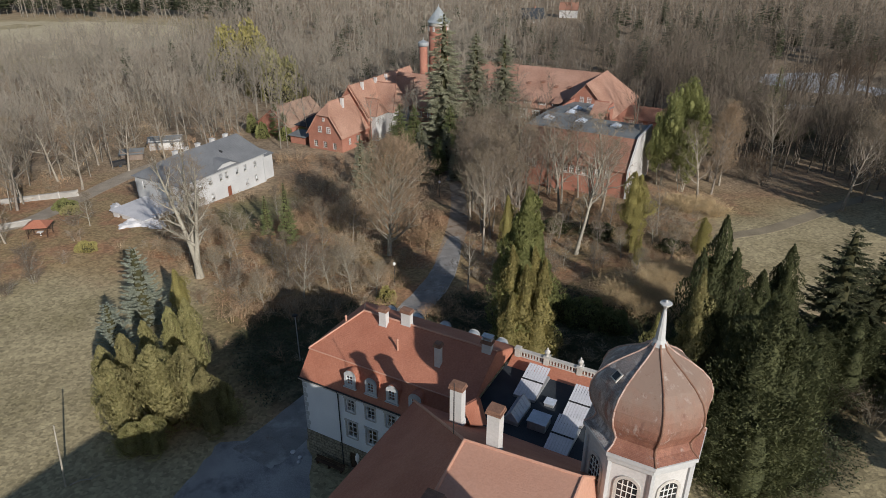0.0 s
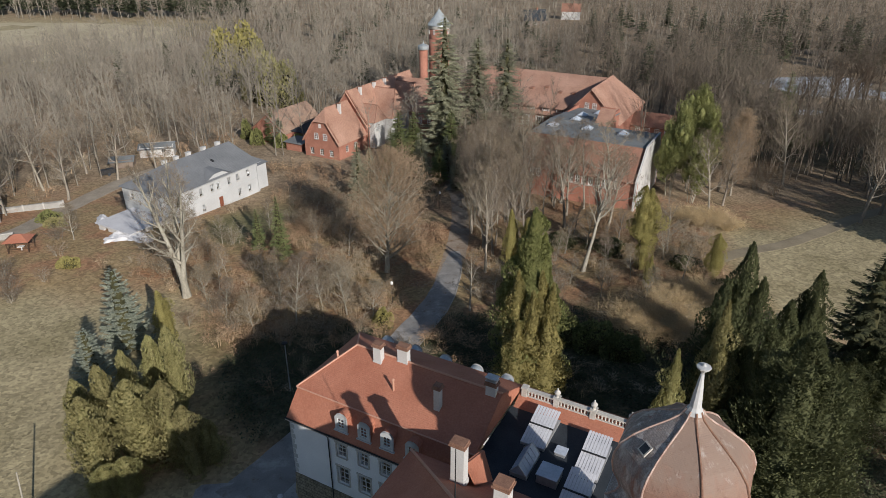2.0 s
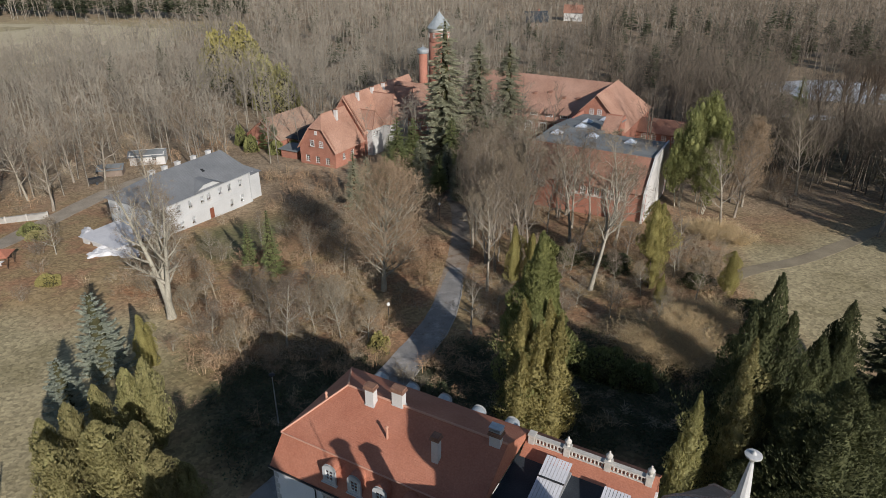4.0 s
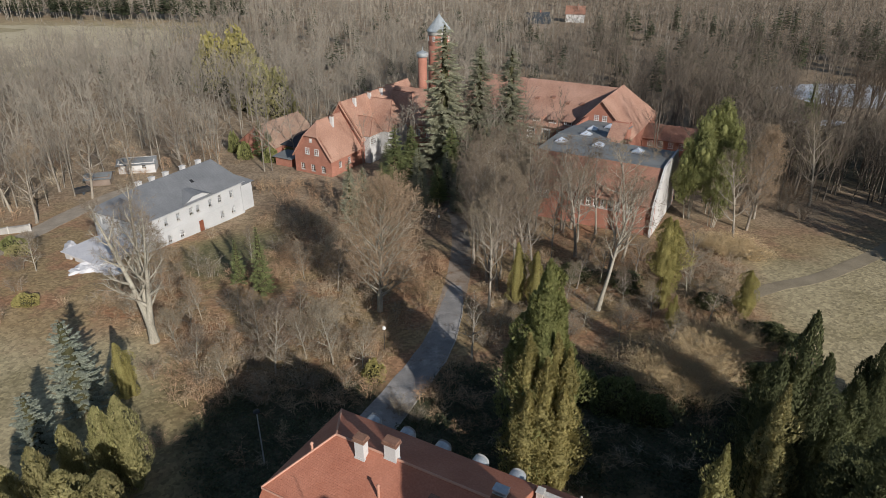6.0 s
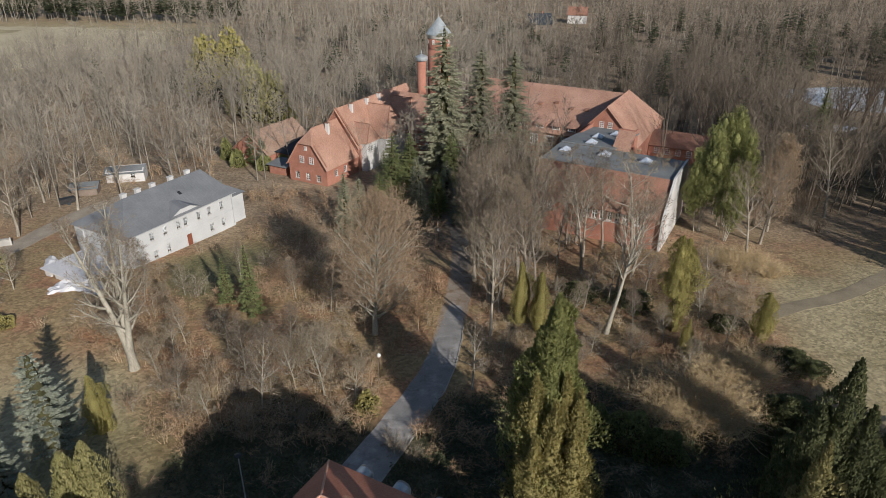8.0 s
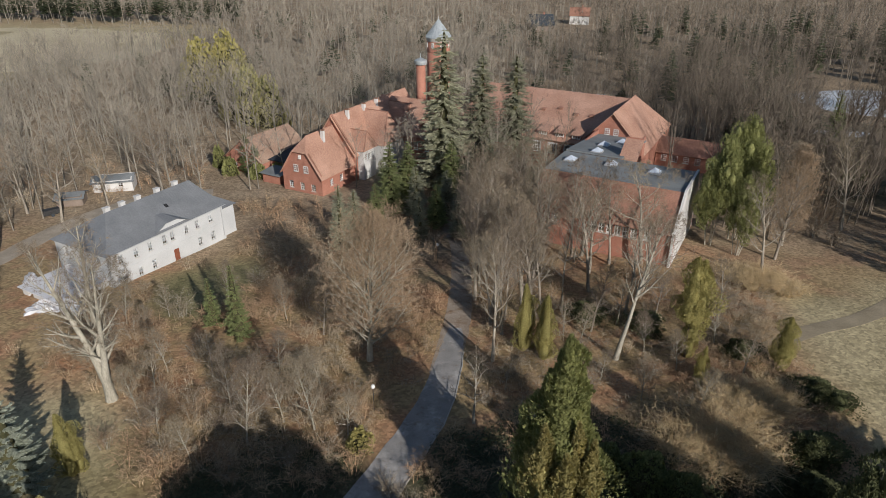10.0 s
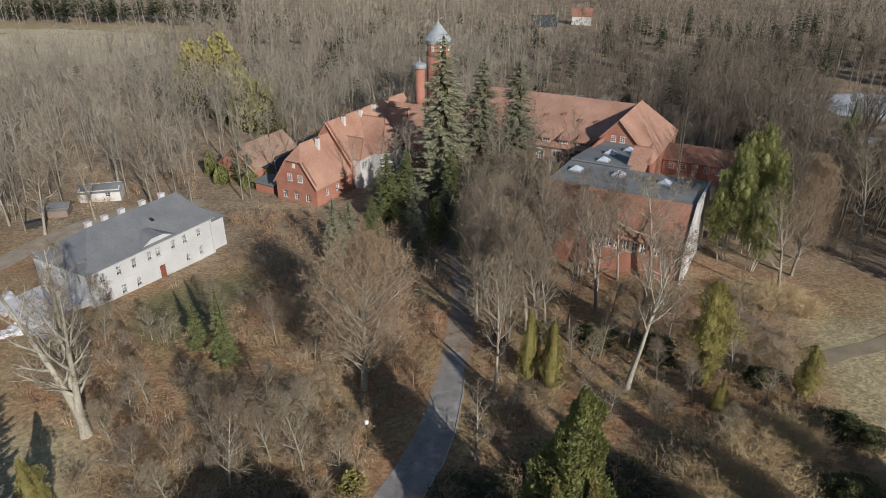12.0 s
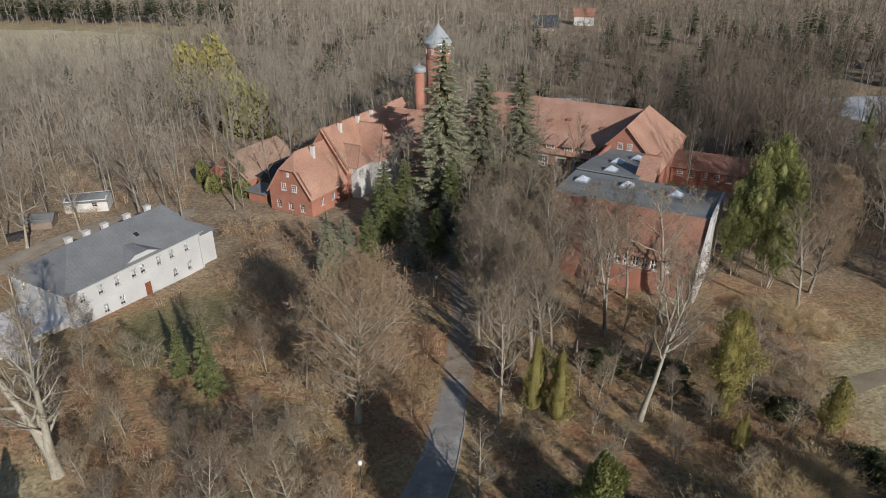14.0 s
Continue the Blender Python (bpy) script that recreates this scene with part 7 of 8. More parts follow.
def blocked(x, y, trees=True):
    """Where no wild tree stands: buildings, lawns, roads."""
    u, v = x * math.cos(radians(TURN)) + y * math.sin(radians(TURN)), -x * math.sin(radians(TURN)) + y * math.cos(radians(TURN))
    for a, b, c, d in ((-116, -98, 70, 114), (-113, -96, 126, 176), (-135, -117, 130, 153), (-108, -80, 155, 176), (-91, -38, 166, 207), (-56, -24, 127, 174), (-108, -98, 176, 192), (-45, -22, 182, 198)):
        if a < u < b and c < v < d:
            return True
    if ((x - 142) / 34) ** 2 + ((y - 224) / 34) ** 2 < 1 or ((x - 40) / 22) ** 2 + ((y - 256) / 9) ** 2 < 1:
        return True
    if (-102 < x < -56 and 98 < y < 172 and x > np.interp(y, [100, 113, 126, 139, 150, 160, 172], [-104, -88, -85, -81, -76, -68, -60])) or (trees and 42 < x < 84 and 98 < y < 118) or (trees and 42 < x < 66 and 98 < y < 142) or (64 < x < 92 and 116 < y < 144) or (36 < x < 92 and 350 < y < 425 and abs(x - 20 - y * 0.11) < 13):
        return True
    lw, gr, _, _ = zones(np.array(x), np.array(y))
    return lw > 0.4 or gr > 0.5


def pond_gap(x, y):
    """The pond and the thinly wooded ground before it."""
    return math.hypot((x - 150) / 34, (y - 246) / 21) < 1 or (165 < y < 235 and 0.57 * (y - 30) < x < 0.75 * (y - 15))


near_p, far_p, near_q, far_q = ([[] for _ in range(4)] for _ in range(4))
for _ in range(6000):
    y = 118 + 560 * wr.rand() ** 1.25
    x = (wr.rand() - 0.5) * 2 * (y * 0.72 + 30)
    if blocked(x, y) or (pond_gap(x, y) and wr.rand() < 0.93) or (y < 165 and -50 < x < 44) or (abs(x - 3) < 8 and y < 150):
        continue
    if y < 200 and x < 0 and wr.rand() < 0.45:
        continue
    row = (x, y, gz(x, y), wr.uniform(0, 6.28), wr.uniform(0.75, 1.2), wr.uniform(0.8, 1.25))
    east = x > 8 + 0.1 * y + 15 * wr.randn()
    ((near_q if east else near_p) if y < 300 else (far_q if east else far_p))[wr.randint(4)].append(row)
for _ in range(330):                                 # darker, closer stand towards the pond
    x, y = wr.uniform(64, 135), wr.uniform(118, 215)
    if blocked(x, y) or (pond_gap(x, y) and wr.rand() < 0.9):
        continue
    near_q[wr.randint(4)].append((x, y, gz(x, y), wr.uniform(0, 6.28), wr.uniform(0.85, 1.3), wr.uniform(0.85, 1.25)))
near_t = [sparse_tree(50 + i, 17, 10, 8, 0.021, (0.6, 0.95, 0.75, 1.1)[i], 0.17) for i in range(4)]
far_t = [sparse_tree(60 + i, 16, 6, 2, 0.08, (0.55, 0.9, 0.7, 1.0)[i], 0.2, False) for i in range(4)]
batch("wood_crowns", [arrays(t[1]) for t in near_t], near_p, M["wood_far"], "leafless grey-brown crowns of the surrounding wood", "wood")
batch("brown_wood_crowns", [arrays(t[1]) for t in near_t], near_q, M["wood_brown"], "darker brown leafless crowns of the wood by the pond", "wood")
batch("distant_brown_wood_crowns", [arrays(t[1]) for t in far_t], far_q, M["wood_brown"], "distant darker brown leafless woodland crowns", "wood")
batch("wood_trunks", [arrays(t[0]) for t in near_t], near_p, M["trunk_far"], "pale trunks and limbs of the surrounding wood", "wood")
batch("brown_wood_trunks", [arrays(t[0]) for t in near_t], near_q, M["trunk_brown"], "brown trunks and limbs of the wood by the pond", "wood")
batch("distant_wood_crowns", [arrays(t[1]) for t in far_t], far_p, M["wood_far"], "distant leafless grey-brown woodland crowns", "wood")
batch("distant_wood_trunks", [arrays(t[0]) for t in far_t], [a + b for a, b in zip(far_p, far_q)], M["trunk_far"], "distant pale woodland trunks", "wood")
bt = [bush(70 + i, 2.7, 8, 0.017, (0.75, 1.0, 0.6)[i], 6, 5) for i in range(3)]
bp = [[[] for _ in range(3)] for _ in range(3)]
STANDS = ((-50, 2, 78, 120, 1500, 0.95), (5, 46, 82, 124, 620, 0.72), (-30, 30, 66, 82, 160, 0.6), (-125, -50, 98, 185, 900, 1.15), (-8, 45, 124, 165, 260, 0.9), (-46, -14, 116, 156, 420, 1.3), (30, 50, 88, 126, 330, 0.85))
for x0, x1, y0, y1, count, tall_ in STANDS:
    for _ in range(count):
        x, y = wr.uniform(x0, x1), wr.uniform(y0, y1)
        if blocked(x, y, False) or abs(x - np.interp(y, [60, 70, 80, 90, 98, 106, 116, 140], [-15.2, -10.2, -5.2, -1.0, 0.9, 2.1, 3, 2.6])) < (2.9 if y < 104 else 2.3):
            continue
        if (-72 < x < -46 and 103 < y < 119) or math.hypot(x + 9, y - 99) < 2.5 or math.hypot(x + 36, y - 119) < 6 or math.hypot((x + 27) / 1.6, y - 102) < 5.5:
            continue
        dens = 0.5 * (1 + math.sin(x * 0.27 + 2) * math.cos(y * 0.23))
        if wr.rand() > 0.35 + 0.65 * dens:
            continue
        hue = math.sin(x * 0.19 + 1.7) + math.cos(y * 0.16 - x * 0.05) + 0.9 * wr.randn()
        bp[0 if hue < -0.7 else 1 if hue < 0.4 else 2][wr.randint(3)].append((x, y, gz(x, y), wr.uniform(0, 6.28), (0.4 + 1.15 * wr.rand() ** 1.6) * tall_, wr.uniform(0.8, 1.6)))
batch("grey_thicket", [arrays(b) for b in bt], bp[0], M["shrub_grey"], "grey leafless thicket and undergrowth of the park", "thicket")
batch("thicket", [arrays(b) for b in bt], bp[1], M["shrub"], "brown leafless thicket and undergrowth of the park", "thicket")
batch("russet_thicket", [arrays(b) for b in bt], bp[2], M["shrub_russet"], "russet leafless thicket and undergrowth of the park", "thicket")


def ivy_tuft(seed, n):
    """A low mat of small evergreen leaves."""
    q = random.Random(seed)
    sh = Shape()
    for _ in range(n):
        p = Vector((q.uniform(-0.9, 0.9), q.uniform(-0.9, 0.9), q.uniform(0.02, 0.32)))
        d = Vector((q.uniform(-1, 1), q.uniform(-1, 1), q.uniform(-0.2, 0.7))).normalized() * 0.2
        w = d.cross(Vector((q.uniform(-1, 1), q.uniform(-1, 1), 1))).normalized() * 0.09
        sh.face(p - w, p + d, p + w)
    return sh


# ivy tufts added over the painted shade to darken it further
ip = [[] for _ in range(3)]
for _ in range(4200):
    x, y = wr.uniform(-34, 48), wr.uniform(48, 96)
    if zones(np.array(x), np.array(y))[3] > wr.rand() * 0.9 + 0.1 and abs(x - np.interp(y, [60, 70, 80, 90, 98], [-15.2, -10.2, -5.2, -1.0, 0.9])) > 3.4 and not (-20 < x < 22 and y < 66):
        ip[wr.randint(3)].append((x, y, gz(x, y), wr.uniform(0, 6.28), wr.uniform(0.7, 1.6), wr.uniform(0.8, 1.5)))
batch("ground_ivy", [arrays(ivy_tuft(90 + i, 34)) for i in range(3)], ip, M["ivy"], "dark ivy tufts added to deepen the ground's shade round the palace", "ivy")


def cone_tree(seed, h, r, n):
    """A light evergreen for woods: ragged whorls of needle boughs on a slim trunk."""
    q = random.Random(seed)
    cr, tr = Shape(), Shape()
    tr.tube([(0, 0, -0.3), (0, 0, h)], [0.18, 0.03], 3, False)
    for k in range(n):
        f = k / n
        a, ln = k * 2.4, r * (1 - f) ** 0.7 * q.uniform(0.6, 1.2) + 0.2
        z = h * (0.25 + 0.73 * f)
        o, d = Vector((0, 0, z + 0.3)), Vector((math.cos(a), math.sin(a), q.uniform(-0.35, 0.1)))
        w = Vector((-d.y, d.x, q.uniform(-0.3, 0.3))) * ln * 0.45
        cr.face(o, o + d * ln * 0.7 + w, o + d * ln)
        cr.face(o, o + d * ln, o + d * ln * 0.7 - w)
    return tr, cr


pt = [cone_tree(80 + i, 16, 2.6, 90) for i in range(3)]
pp = [[] for _ in range(3)]
for _ in range(150):
    x = wr.uniform(-330, -120)
    y = 425 - (x + 180) * 0.18 + wr.uniform(0, 40)
    pp[wr.randint(3)].append((x, y, gz(x, y), wr.uniform(0, 6.28), wr.uniform(0.8, 1.25), wr.uniform(0.8, 1.1)))
for _ in range(260):
    x, y = wr.uniform(62, 260), wr.uniform(150, 380)
    if blocked(x, y) or pond_gap(x, y) or wr.rand() < 0.3:
        continue
    pp[wr.randint(3)].append((x, y, gz(x, y), wr.uniform(0, 6.28), wr.uniform(0.6, 1.2), wr.uniform(0.9, 1.5)))
for _ in range(60):
    x, y = wr.uniform(-120, 60), wr.uniform(215, 420)
    if not blocked(x, y):
        pp[wr.randint(3)].append((x, y, gz(x, y), wr.uniform(0, 6.28), wr.uniform(0.5, 0.95), wr.uniform(0.8, 1.2)))
# pines out of view on the right, added to shade the wood's edge
for _ in range(110):
    x, y = wr.uniform(90, 135), wr.uniform(84, 128)
    if x > 0.72 * y + 22:
        pp[wr.randint(3)].append((x, y, gz(x, y), wr.uniform(0, 6.28), wr.uniform(0.9, 1.3), wr.uniform(1.1, 1.6)))
# more unseen pines, placed to throw shade over the firs beside the palace
for x, y in ((62, 48), (66, 52), (60, 42), (70, 56), (64, 41), (71, 47), (57, 37), (68, 43), (75, 52)):
    pp[wr.randint(3)].append((x, y, gz(x, y), wr.uniform(0, 6.28), wr.uniform(0.85, 1.05), wr.uniform(1.2, 1.6)))
batch("pine_crowns", [arrays(t[1]) for t in pt], pp, M["pine"], "dark green pines scattered through the wood, some unseen and added for shade", "pines")
batch("pine_trunks", [arrays(t[0]) for t in pt], pp, M["trunk_far"], "slim trunks of the scattered pines and the unseen shade-casting ones", "pines")


# ---- small things ----
def pond(name, cx, cy, rx, ry, label):
    s = Shape()
    n = 40
    ring = [(cx + rx * (1 + 0.12 * math.sin(3 * w) + 0.07 * math.cos(5 * w)) * math.cos(w), cy + ry * (1 + 0.1 * math.cos(2 * w + 1)) * math.sin(w)) for w in (2 * math.pi * i / n for i in range(n))]
    zz = gz(cx, cy) + 0.12
    s.face(*[(x, y, zz) for x, y in ring])
    for i in range(n):
        a, b = ring[i], ring[(i + 1) % n]
        s.face((a[0], a[1], zz), (a[0], a[1], zz - 1.5), (b[0], b[1], zz - 1.5), (b[0], b[1], zz))
    tagged(part(name, s, M["ice"]), label, "pond", kind="structure")


pond("water", 150, 246, 33, 20, "pale frozen pond among the trees")
pond("water", 112, 211, 8, 3.5, "narrow pale frozen inlet of the pond")
pond("water", 40, 256, 19, 6, "strip of pale pond behind the brick halls")


def far_house(x, y, w, d, he, hr, turn, roof, label, stack=True, walls="plaster", fr=(0.2, 0.5, 0.8)):
    ob = thing("house", pose(x, y, gz(x, y), 0, 0, turn), label, "house")
    s = Shape()
    hs = [(w * f - 0.5, 0.9, w * f + 0.5, 2.3) for f in fr]
    wall(s, w, he, 0.3, hs, Matrix.Identity(4), -0.5)
    s.box(0, 0.3, -0.5, 0.3, d, he).box(w - 0.3, 0.3, -0.5, w, d, he).box(0.3, d - 0.3, -0.5, w - 0.3, d, he)
    gable_wall(s, d, he, he, hr, 0.3, pose(0, d, 0, 0, 0, -90))
    gable_wall(s, d, he, he, hr, 0.3, pose(w, 0, 0, 0, 0, 90))
    part("wall", s, M[walls], ob)
    for f in fr:
        window(ob, pose(w * f, 0, 0.9), 1.0, 1.4)
    part("roof", Shape().slab([(-0.4, -0.5, he - 0.3), (w + 0.4, -0.5, he - 0.3), (w + 0.4, d / 2, hr + 0.1), (-0.4, d / 2, hr + 0.1)], 0.12).slab([(w + 0.4, d + 0.5, he - 0.3), (-0.4, d + 0.5, he - 0.3), (-0.4, d / 2, hr + 0.1), (w + 0.4, d / 2, hr + 0.1)], 0.12), M[roof], ob)
    if stack:
        part("chimney", Shape().box(w * 0.6, d / 2 - 0.3, hr - 0.8, w * 0.6 + 0.6, d / 2 + 0.3, hr + 1.2), M["brick"], ob)
    return ob


far_house(73, 432, 11, 8, 5.0, 9.0, -12, "roof_pink", "distant pale house with a red tiled roof", True)
far_house(47, 402, 13, 9, 3.2, 8.5, 8, "felt_dark", "distant brown house with a dark grey roof", True, "render_brown")
far_house(-75.5, 163, 8, 5, 2.4, 2.9, 15, "felt_grey", "low white outbuilding with a grey roof", False, "plaster", (0.7,))
far_house(-79, 154.5, 5, 4, 1.9, 2.3, 15, "felt_grey", "small grey-roofed shed by the lane", False, "render_brown", ())

# boundary wall, gazebo, shrubs on the villa's side
bwall = thing("boundary_wall", pose(-90.5, 124.5, gz(-84, 127), 0, 0, 22), "weathered pale plastered boundary wall with a coping", "wall")
for i in range(4):
    part("wall_panel", Shape().box(i * 3.6 + 0.02, 0, -0.6, i * 3.6 + 3.4, 0.3, 1.1 - 0.12 * (i % 2)), M["concrete"], bwall)
    part("pier", Shape().box(i * 3.6 + 3.4, -0.06, -0.6, i * 3.6 + 3.62, 0.36, 1.3), M["trim"], bwall)
part("coping", Shape().box(0, -0.08, 1.1, 14.4, 0.38, 1.18), M["concrete"], bwall)
lw2 = thing("garden_wall", pose(-88, 106.5, gz(-82, 109), 0, 0, 30), "low pale concrete garden wall along the lane", "wall")
part("body", Shape().box(0, 0, -0.5, 12.5, 0.25, 0.9), M["concrete"], lw2)
part("coping", Shape().box(-0.05, -0.05, 0.9, 12.55, 0.3, 1.0), M["trim"], lw2)
gaz = thing("gazebo", pose(-72.6, 107.4, gz(-72.6, 107.4), 0, 0, 10), "small wooden gazebo with a red pyramid roof", "gazebo")
for x in (-1.6, 1.6):
    for y in (-1.3, 1.3):
        part("post", Shape().box(x - 0.07, y - 0.07, -0.2, x + 0.07, y + 0.07, 2.2), M["wood_dark"], gaz)
for x0, y0, x1, y1 in ((-1.53, -1.33, 1.53, -1.27), (-1.53, 1.27, 1.53, 1.33), (-1.63, -1.23, -1.57, 1.23)):
    part("rail", Shape().box(x0, y0, 0.75, x1, y1, 0.85), M["wood_dark"], gaz)
part("roof", Shape().slab([(-2.1, -1.8, 2.15), (2.1, -1.8, 2.15), (0.5, 0, 3.1), (-0.5, 0, 3.1)], 0.06).slab([(2.1, 1.8, 2.15), (-2.1, 1.8, 2.15), (-0.5, 0, 3.1), (0.5, 0, 3.1)], 0.06).slab([(2.1, -1.8, 2.15), (2.1, 1.8, 2.15), (0.5, 0, 3.1)], 0.06).slab([(-2.1, 1.8, 2.15), (-2.1, -1.8, 2.15), (-0.5, 0, 3.1)], 0.06), M["roof_red"], gaz, "red painted roof")
part("table", Shape().box(-0.5, -0.4, 0.68, 0.5, 0.4, 0.74).box(-0.08, -0.08, 0, 0.08, 0.08, 0.68), M["wood_white"], gaz)


def shrub(name, x, y, rx, h, mat, label, seed, n=700, size=0.22):
    """A low rounded evergreen of small leaves on short stems."""
    q = random.Random(seed)
    ob = thing(name, pose(x, y, gz(x, y)), label, "shrub")
    cr, st = Shape(), Shape()
    for _ in range(n):
        a, e = q.uniform(0, 6.283), math.asin(q.uniform(0.0, 1.0))
        b = 1 + 0.22 * math.sin(a * 3 + e * 4 + seed) * q.uniform(0.4, 1)
        p = Vector((rx * b * math.cos(a) * math.cos(e), rx * 0.8 * b * math.sin(a) * math.cos(e), h * b * math.sin(e)))
        d = (p.normalized() + Vector((q.uniform(-0.6, 0.6), q.uniform(-0.6, 0.6), q.uniform(0, 0.8)))).normalized()
        w = d.cross(Vector((q.uniform(-1, 1), q.uniform(-1, 1), q.uniform(-1, 1)))).normalized() * size * 0.45
        cr.face(p - w, p + d * size - w * 0.5, p + d * size + w * 0.5, p + w)
    for k in range(6):
        a = k * 1.05
        st.tube([(0.1 * math.cos(a), 0.1 * math.sin(a), -0.2), (rx * 0.6 * math.cos(a), rx * 0.5 * math.sin(a), h * 0.75)], [0.04, 0.015], 4, False)
    part("stems", plain_mesh("stems", st, M["bark_dark"]), None, ob)
    part("foliage", plain_mesh("foliage", cr, M[mat]), None, ob)
    # dark body under the leaves, coloured as the shade within the shrub
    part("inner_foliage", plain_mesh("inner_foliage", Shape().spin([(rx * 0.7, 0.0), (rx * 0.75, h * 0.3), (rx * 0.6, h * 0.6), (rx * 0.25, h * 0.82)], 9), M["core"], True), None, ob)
    return ob


shrub("golden_shrub", -61.2, 101.2, 1.7, 1.3, "thuja_gold", "low rounded golden-green shrub on the lawn", 3, 900, 0.25)
shrub("evergreen_shrub", -75.5, 121.5, 2.2, 1.8, "thuja_green", "rounded green shrub beside the lane", 4, 900, 0.3)
shrub("evergreen_shrub", -73, 119, 1.8, 1.2, "thuja", "olive-green shrub beside the lane", 8, 700, 0.3)
shrub("yellow_shrub", -8.3, 83.8, 1.3, 2.4, "thuja_gold", "yellow-green upright shrub at the drive", 5, 700, 0.3)
for i, (x, y, rx, h) in enumerate(((17.0, 80.5, 2.6, 2.8), (20.5, 79, 3.0, 3.2), (23.5, 77, 2.6, 2.6))):
    shrub("rhododendron", x, y, rx, h, "needle_mid", "wide dark evergreen shrub in the palace shade", 20 + i, 3200, 0.26)
for i, (x, y, rx, h) in enumerate(((-49.5, 176, 1.6, 3.6), (-42.5, 173.5, 1.7, 3.0), (-38.5, 175.5, 1.5, 2.6), (-54, 182, 1.4, 4.5))):
    shrub("garden_conifer", x, y, rx, h, "thuja_green", "green garden conifer before the brick house", 40 + i, 900, 0.4)
# ivy-grown and golden trees in the wood
for i, (x, y, rx, h) in enumerate(((-80, 250, 6.5, 17), (-72, 254, 6.0, 18), (-66, 247, 4.6, 13), (-56, 221, 5.0, 14), (-50, 218, 4.5, 12), (-62, 226, 4.5, 14))):
    shrub("ivy_grown_tree", x, y, rx, h, "thuja_gold" if i < 2 else "thuja", "tree thickly overgrown with yellow-green ivy" if i < 2 else "olive-green evergreen at the edge of the wood", 60 + i, 1800, 0.85)


def bare_bush(x, y, h, label, seed, mat="twig", spread=0.8, rise=0.8):
    ob = thing("bare_bush", pose(x, y, gz(x, y)), label, "bush", "bare bushes")
    part("stool", plain_mesh("stool", bush(seed, h, 14, 0.022, spread, 3, 1, rise), M["bark_pale"]), None, ob)
    part("crown", plain_mesh("crown", bush(seed + 1, h * 1.05, 40 if rise > 0 else 120, 0.015 if rise > 0 else 0.022, spread, 6, 6 if rise > 0 else 5, rise), M[mat]), None, ob)


for i, (x, y, h) in enumerate(((27.5, 88.5, 3.6), (-36, 84, 3.4), (-29, 82.5, 3.2), (-21, 88, 4.4), (-14, 91.5, 3.6), (-25, 92.5, 3.8), (-37, 95.5, 3.6), (-10, 92, 3.4), (-17, 98, 3.6), (-27, 97, 4.0), (-21, 79, 2.8), (-4.8, 77.5, 2.6), (-2.8, 76, 2.2), (-12, 83, 3.2), (-16, 81.5, 3.4), (-24, 86.5, 3.6), (-28, 89, 3.8), (-33, 87, 3.2), (-45, 99, 3.4), (-41, 104, 4.4), (-37, 110, 4.4), (-24, 98, 3.6), (-18, 93, 4.2), (-31, 100, 3.4),
                              (-50, 106, 3.2), (-65, 105, 3.0), (-64, 90, 3.2), (-67, 94, 3.6), (-62.5, 96, 2.8), (-70, 98, 3.6), (-66, 86, 3.0), (-71, 91, 3.4), (-69, 112, 3.4), (-78, 104, 3.6), (-84, 101, 4.4), (46.5, 61, 5.2), (48.5, 57.5, 4.6), (-26, 118, 3.6), (-22, 124, 4.2), (-26, 128, 4.4), (-20, 114, 3.6), (-29, 121, 3.4), (6, 91, 2.6), (10, 95, 2.8), (18, 94, 3.0), (26, 96, 3.4), (40, 102, 3.2), (36, 110, 3.8), (69, 141, 5.4), (73, 146, 5.0), (65, 147, 5.0), (71, 137, 4.0), (76, 150, 5.0), (67, 152, 5.2))):
    bare_bush(x, y, h, "tangled leafless bush with pale grey stems", 200 + 3 * i, "twig_beech" if i % 3 == 1 else "twig")

for i, (x, y, h) in enumerate(((25, 83.5, 5.4), (28.5, 81, 6.2), (31.5, 80.5, 6.0), (29.5, 85, 6.6), (33, 84.5, 6.4), (36.5, 88, 6.0), (39, 91, 4.8), (34, 90.5, 4.8), (49, 119, 4.4), (51.5, 122, 5.0), (47, 123, 4.6), (53, 117.5, 4.0))):
    bare_bush(x, y, h, "weeping leafless bush with pale straw-coloured stems", 400 + 3 * i, "straw_stem", 1.5, -0.15)


def park_lamp(x, y, h=3.5):
    ob = thing("park_lamp", pose(x, y, gz(x, y)), "slim park lamp with a white globe", "lamp", "park lamps")
    part("post", Shape().spin([(0.1, -0.2), (0.09, 0.3), (0.045, 0.4), (0.04, h - 0.35)], 8), M["iron"], ob)
    part("globe", Shape().spin([(0.05, h - 0.38), (0.19, h - 0.28), (0.25, h - 0.08), (0.2, h + 0.1), (0.06, h + 0.2)], 12), M["wood_white"], ob, "white glass globe", True)


park_lamp(-7.5, 90.2)
park_lamp(-0.6, 130)
tl = thing("street_lamp", pose(-18.4, 69.5, 0), "tall grey steel lamp mast with a flat head", "lamp")
part("mast", Shape().tube([(0, 0, -0.3), (0, 0, 6.8)], [0.09, 0.05], 8), M["steel"], tl)
part("head", Shape().spin([(0.1, 6.75), (0.35, 6.85), (0.35, 6.95), (0.08, 7.05)], 10), M["iron"], tl)
for i, (x, y, h) in enumerate(((-37.8, 48.3, 7.6), (-86.5, 112, 6.5), (-58.5, 176.5, 6.0))):
    po = thing("utility_pole", pose(x, y, gz(x, y), 3 * (i - 1), 4 - 3 * i, 0), "thin weathered wooden pole standing in the grass", "pole", "poles")
    part("shaft", Shape().tube([(0, 0, -0.4), (0, 0, h)], [0.11, 0.07], 8), M["bark_pale"], po)
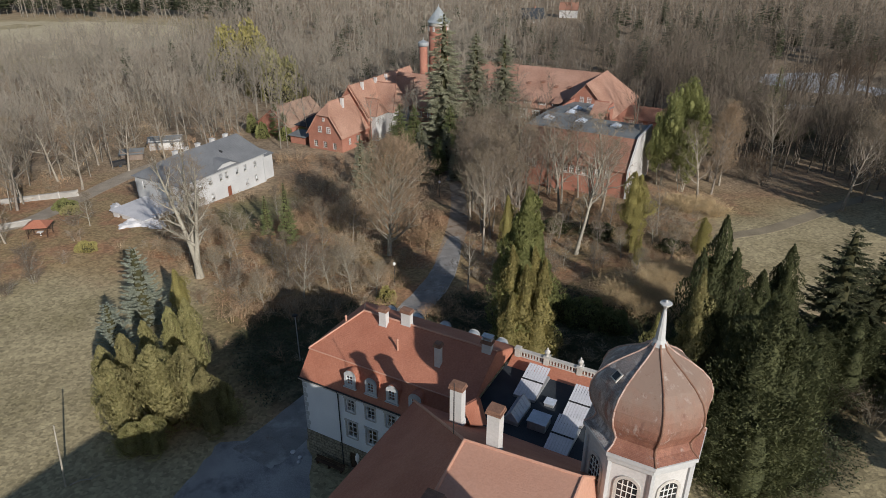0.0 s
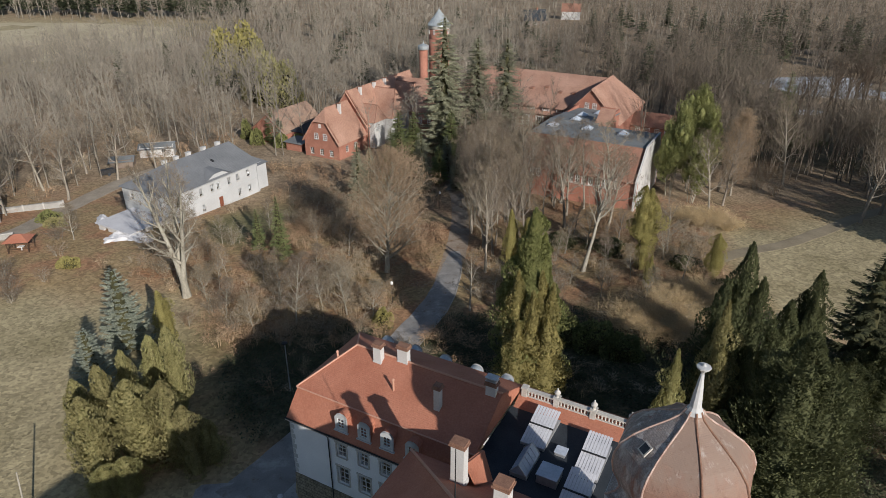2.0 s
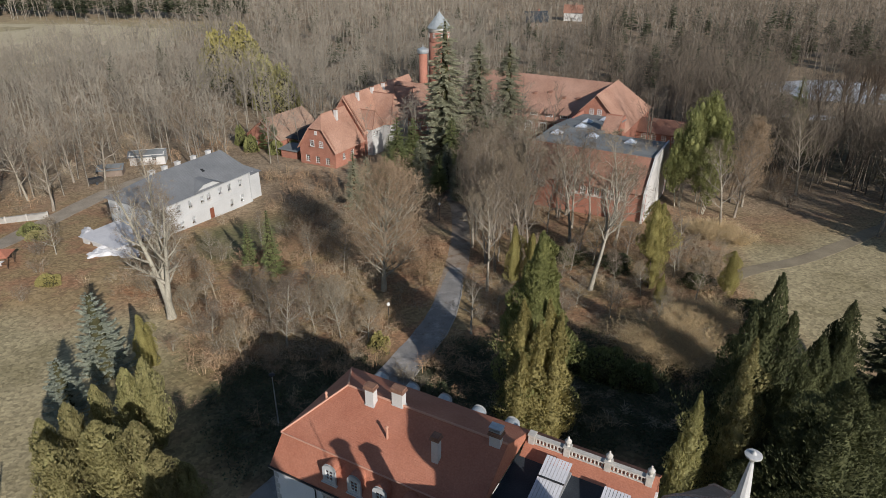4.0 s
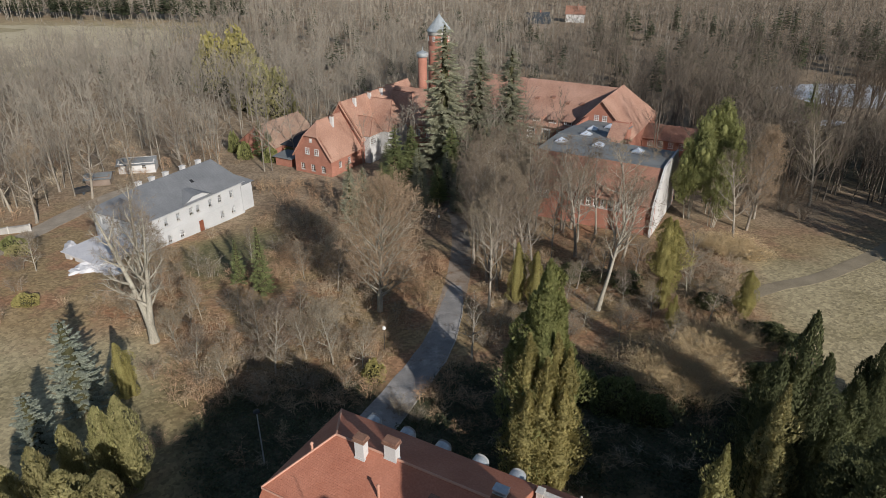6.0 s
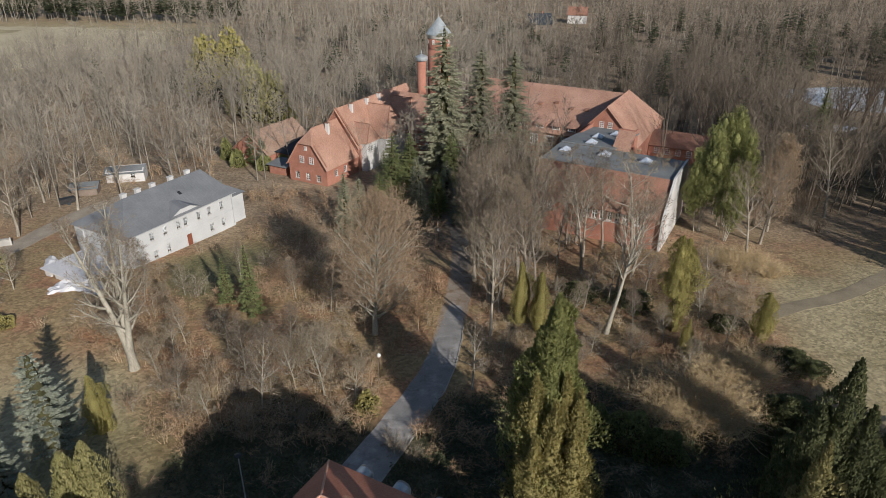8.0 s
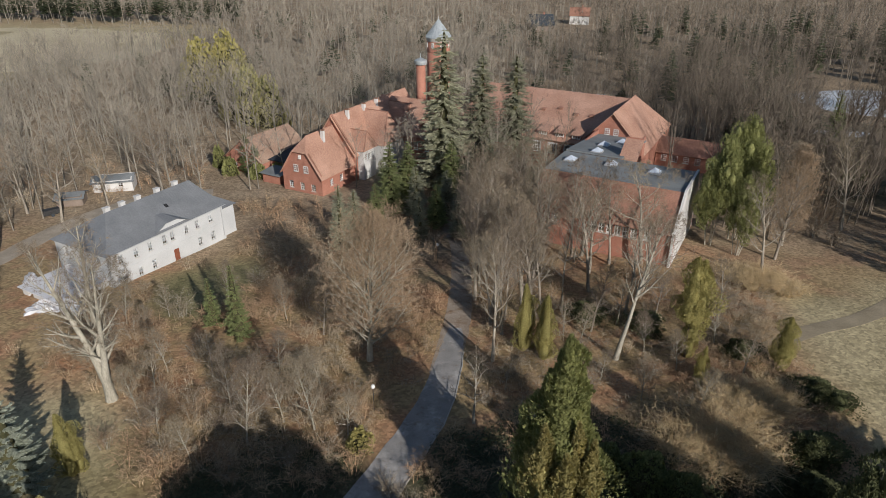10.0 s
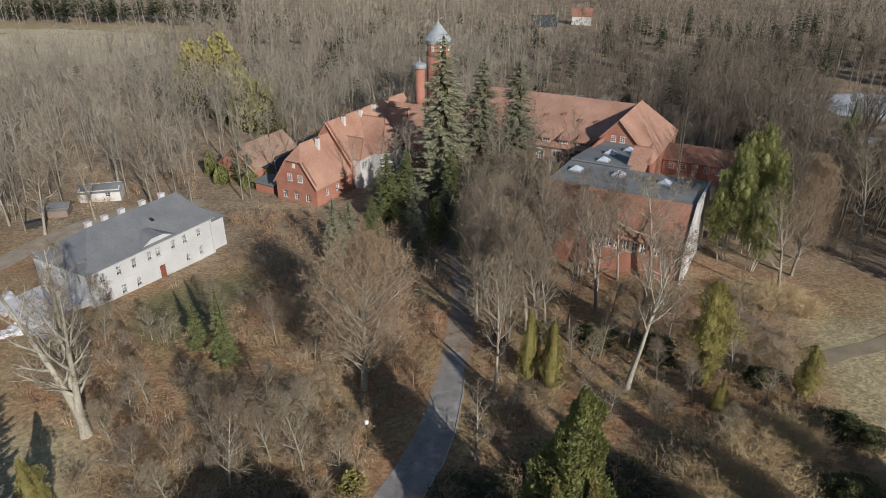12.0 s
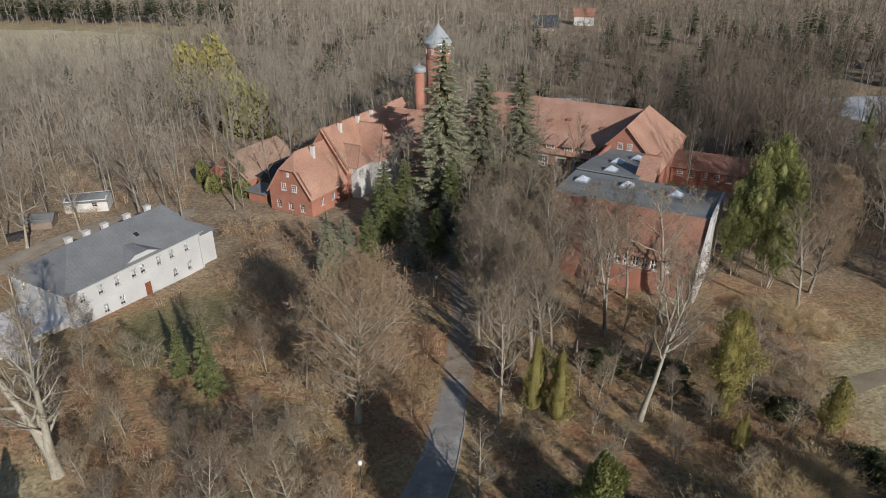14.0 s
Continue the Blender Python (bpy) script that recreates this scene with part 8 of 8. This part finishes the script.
fp = thing("courtyard_mast", palace.matrix_basis @ pose(12.4, -7.9, 0), "tall white mast with a pale lamp head in the courtyard", "mast")
part("pole", Shape().tube([(0, 0, -0.3), (0, 0, 11.2)], [0.1, 0.06], 8), M["wood_white"], fp)
part("lamp_head", Shape().spin([(0.06, 11.15), (0.16, 11.3), (0.17, 11.7), (0.06, 12.0)], 10), M["wood_white"], fp)
# odds and ends by the basement door
for i, (u, v, w, d, h) in enumerate(((-1.6, -1.0, 0.5, 0.3, 0.15), (-0.4, -1.3, 0.4, 0.9, 0.2), (-0.1, -1.9, 0.35, 0.3, 0.15))):
    b = thing("rubble_sack", palace.matrix_basis @ pose(u, v, 0.03, 0, 0, 30 * i), "white sack of rubble by the wall", "sack", "sacks")
    part("sack", Shape().spin([(w * 0.5, 0.0), (w * 0.62, h * 0.5), (w * 0.45, h), (w * 0.1, h * 1.15)], 8), M["snow"], b)
bn = thing("bench", palace.matrix_basis @ pose(3.2, -0.9, 0.03), "long dark wooden bench along the stone base", "bench")
part("seat", Shape().box(-1.8, -0.22, 0.42, 1.8, 0.22, 0.48), M["wood_dark"], bn)
part("backrest", Shape().box(-1.8, 0.22, 0.5, 1.8, 0.27, 0.9), M["wood_dark"], bn)
for x in (-1.5, 0.0, 1.5):
    part("leg", Shape().box(x - 0.05, -0.2, -0.05, x + 0.05, 0.25, 0.42), M["wood_dark"], bn)
fb = thing("fallen_branch", pose(-36.2, 49.0, 0.1, 0, 0, 25), "pale fallen branch on the lawn", "branch")
part("branch", Shape().tube([(-1.4, 0, 0), (-0.4, 0.15, 0.1), (0.6, -0.05, 0.05), (1.5, 0.2, 0.12)], [0.1, 0.08, 0.06, 0.02], 6).tube([(0.4, 0, 0.06), (0.9, 0.5, 0.2)], [0.05, 0.015], 5), M["bark_pale"], fb)
car = thing("parked_trailer", pose(-77.6, 150.2, gz(-77.6, 150.2), 0, 0, 40), "dark covered trailer parked by the lane", "trailer")
part("body", Shape().box(-1.6, -0.75, 0.45, 1.6, 0.75, 1.2).box(-1.5, -0.7, 1.2, 1.4, 0.7, 1.45), M["iron"], car)
for y in (-0.82, 0.72):
    part("wheel", Shape().tube([(0, y, 0.33), (0, y + 0.12, 0.33)], [0.33, 0.33], 14), M["felt_dark"], car)
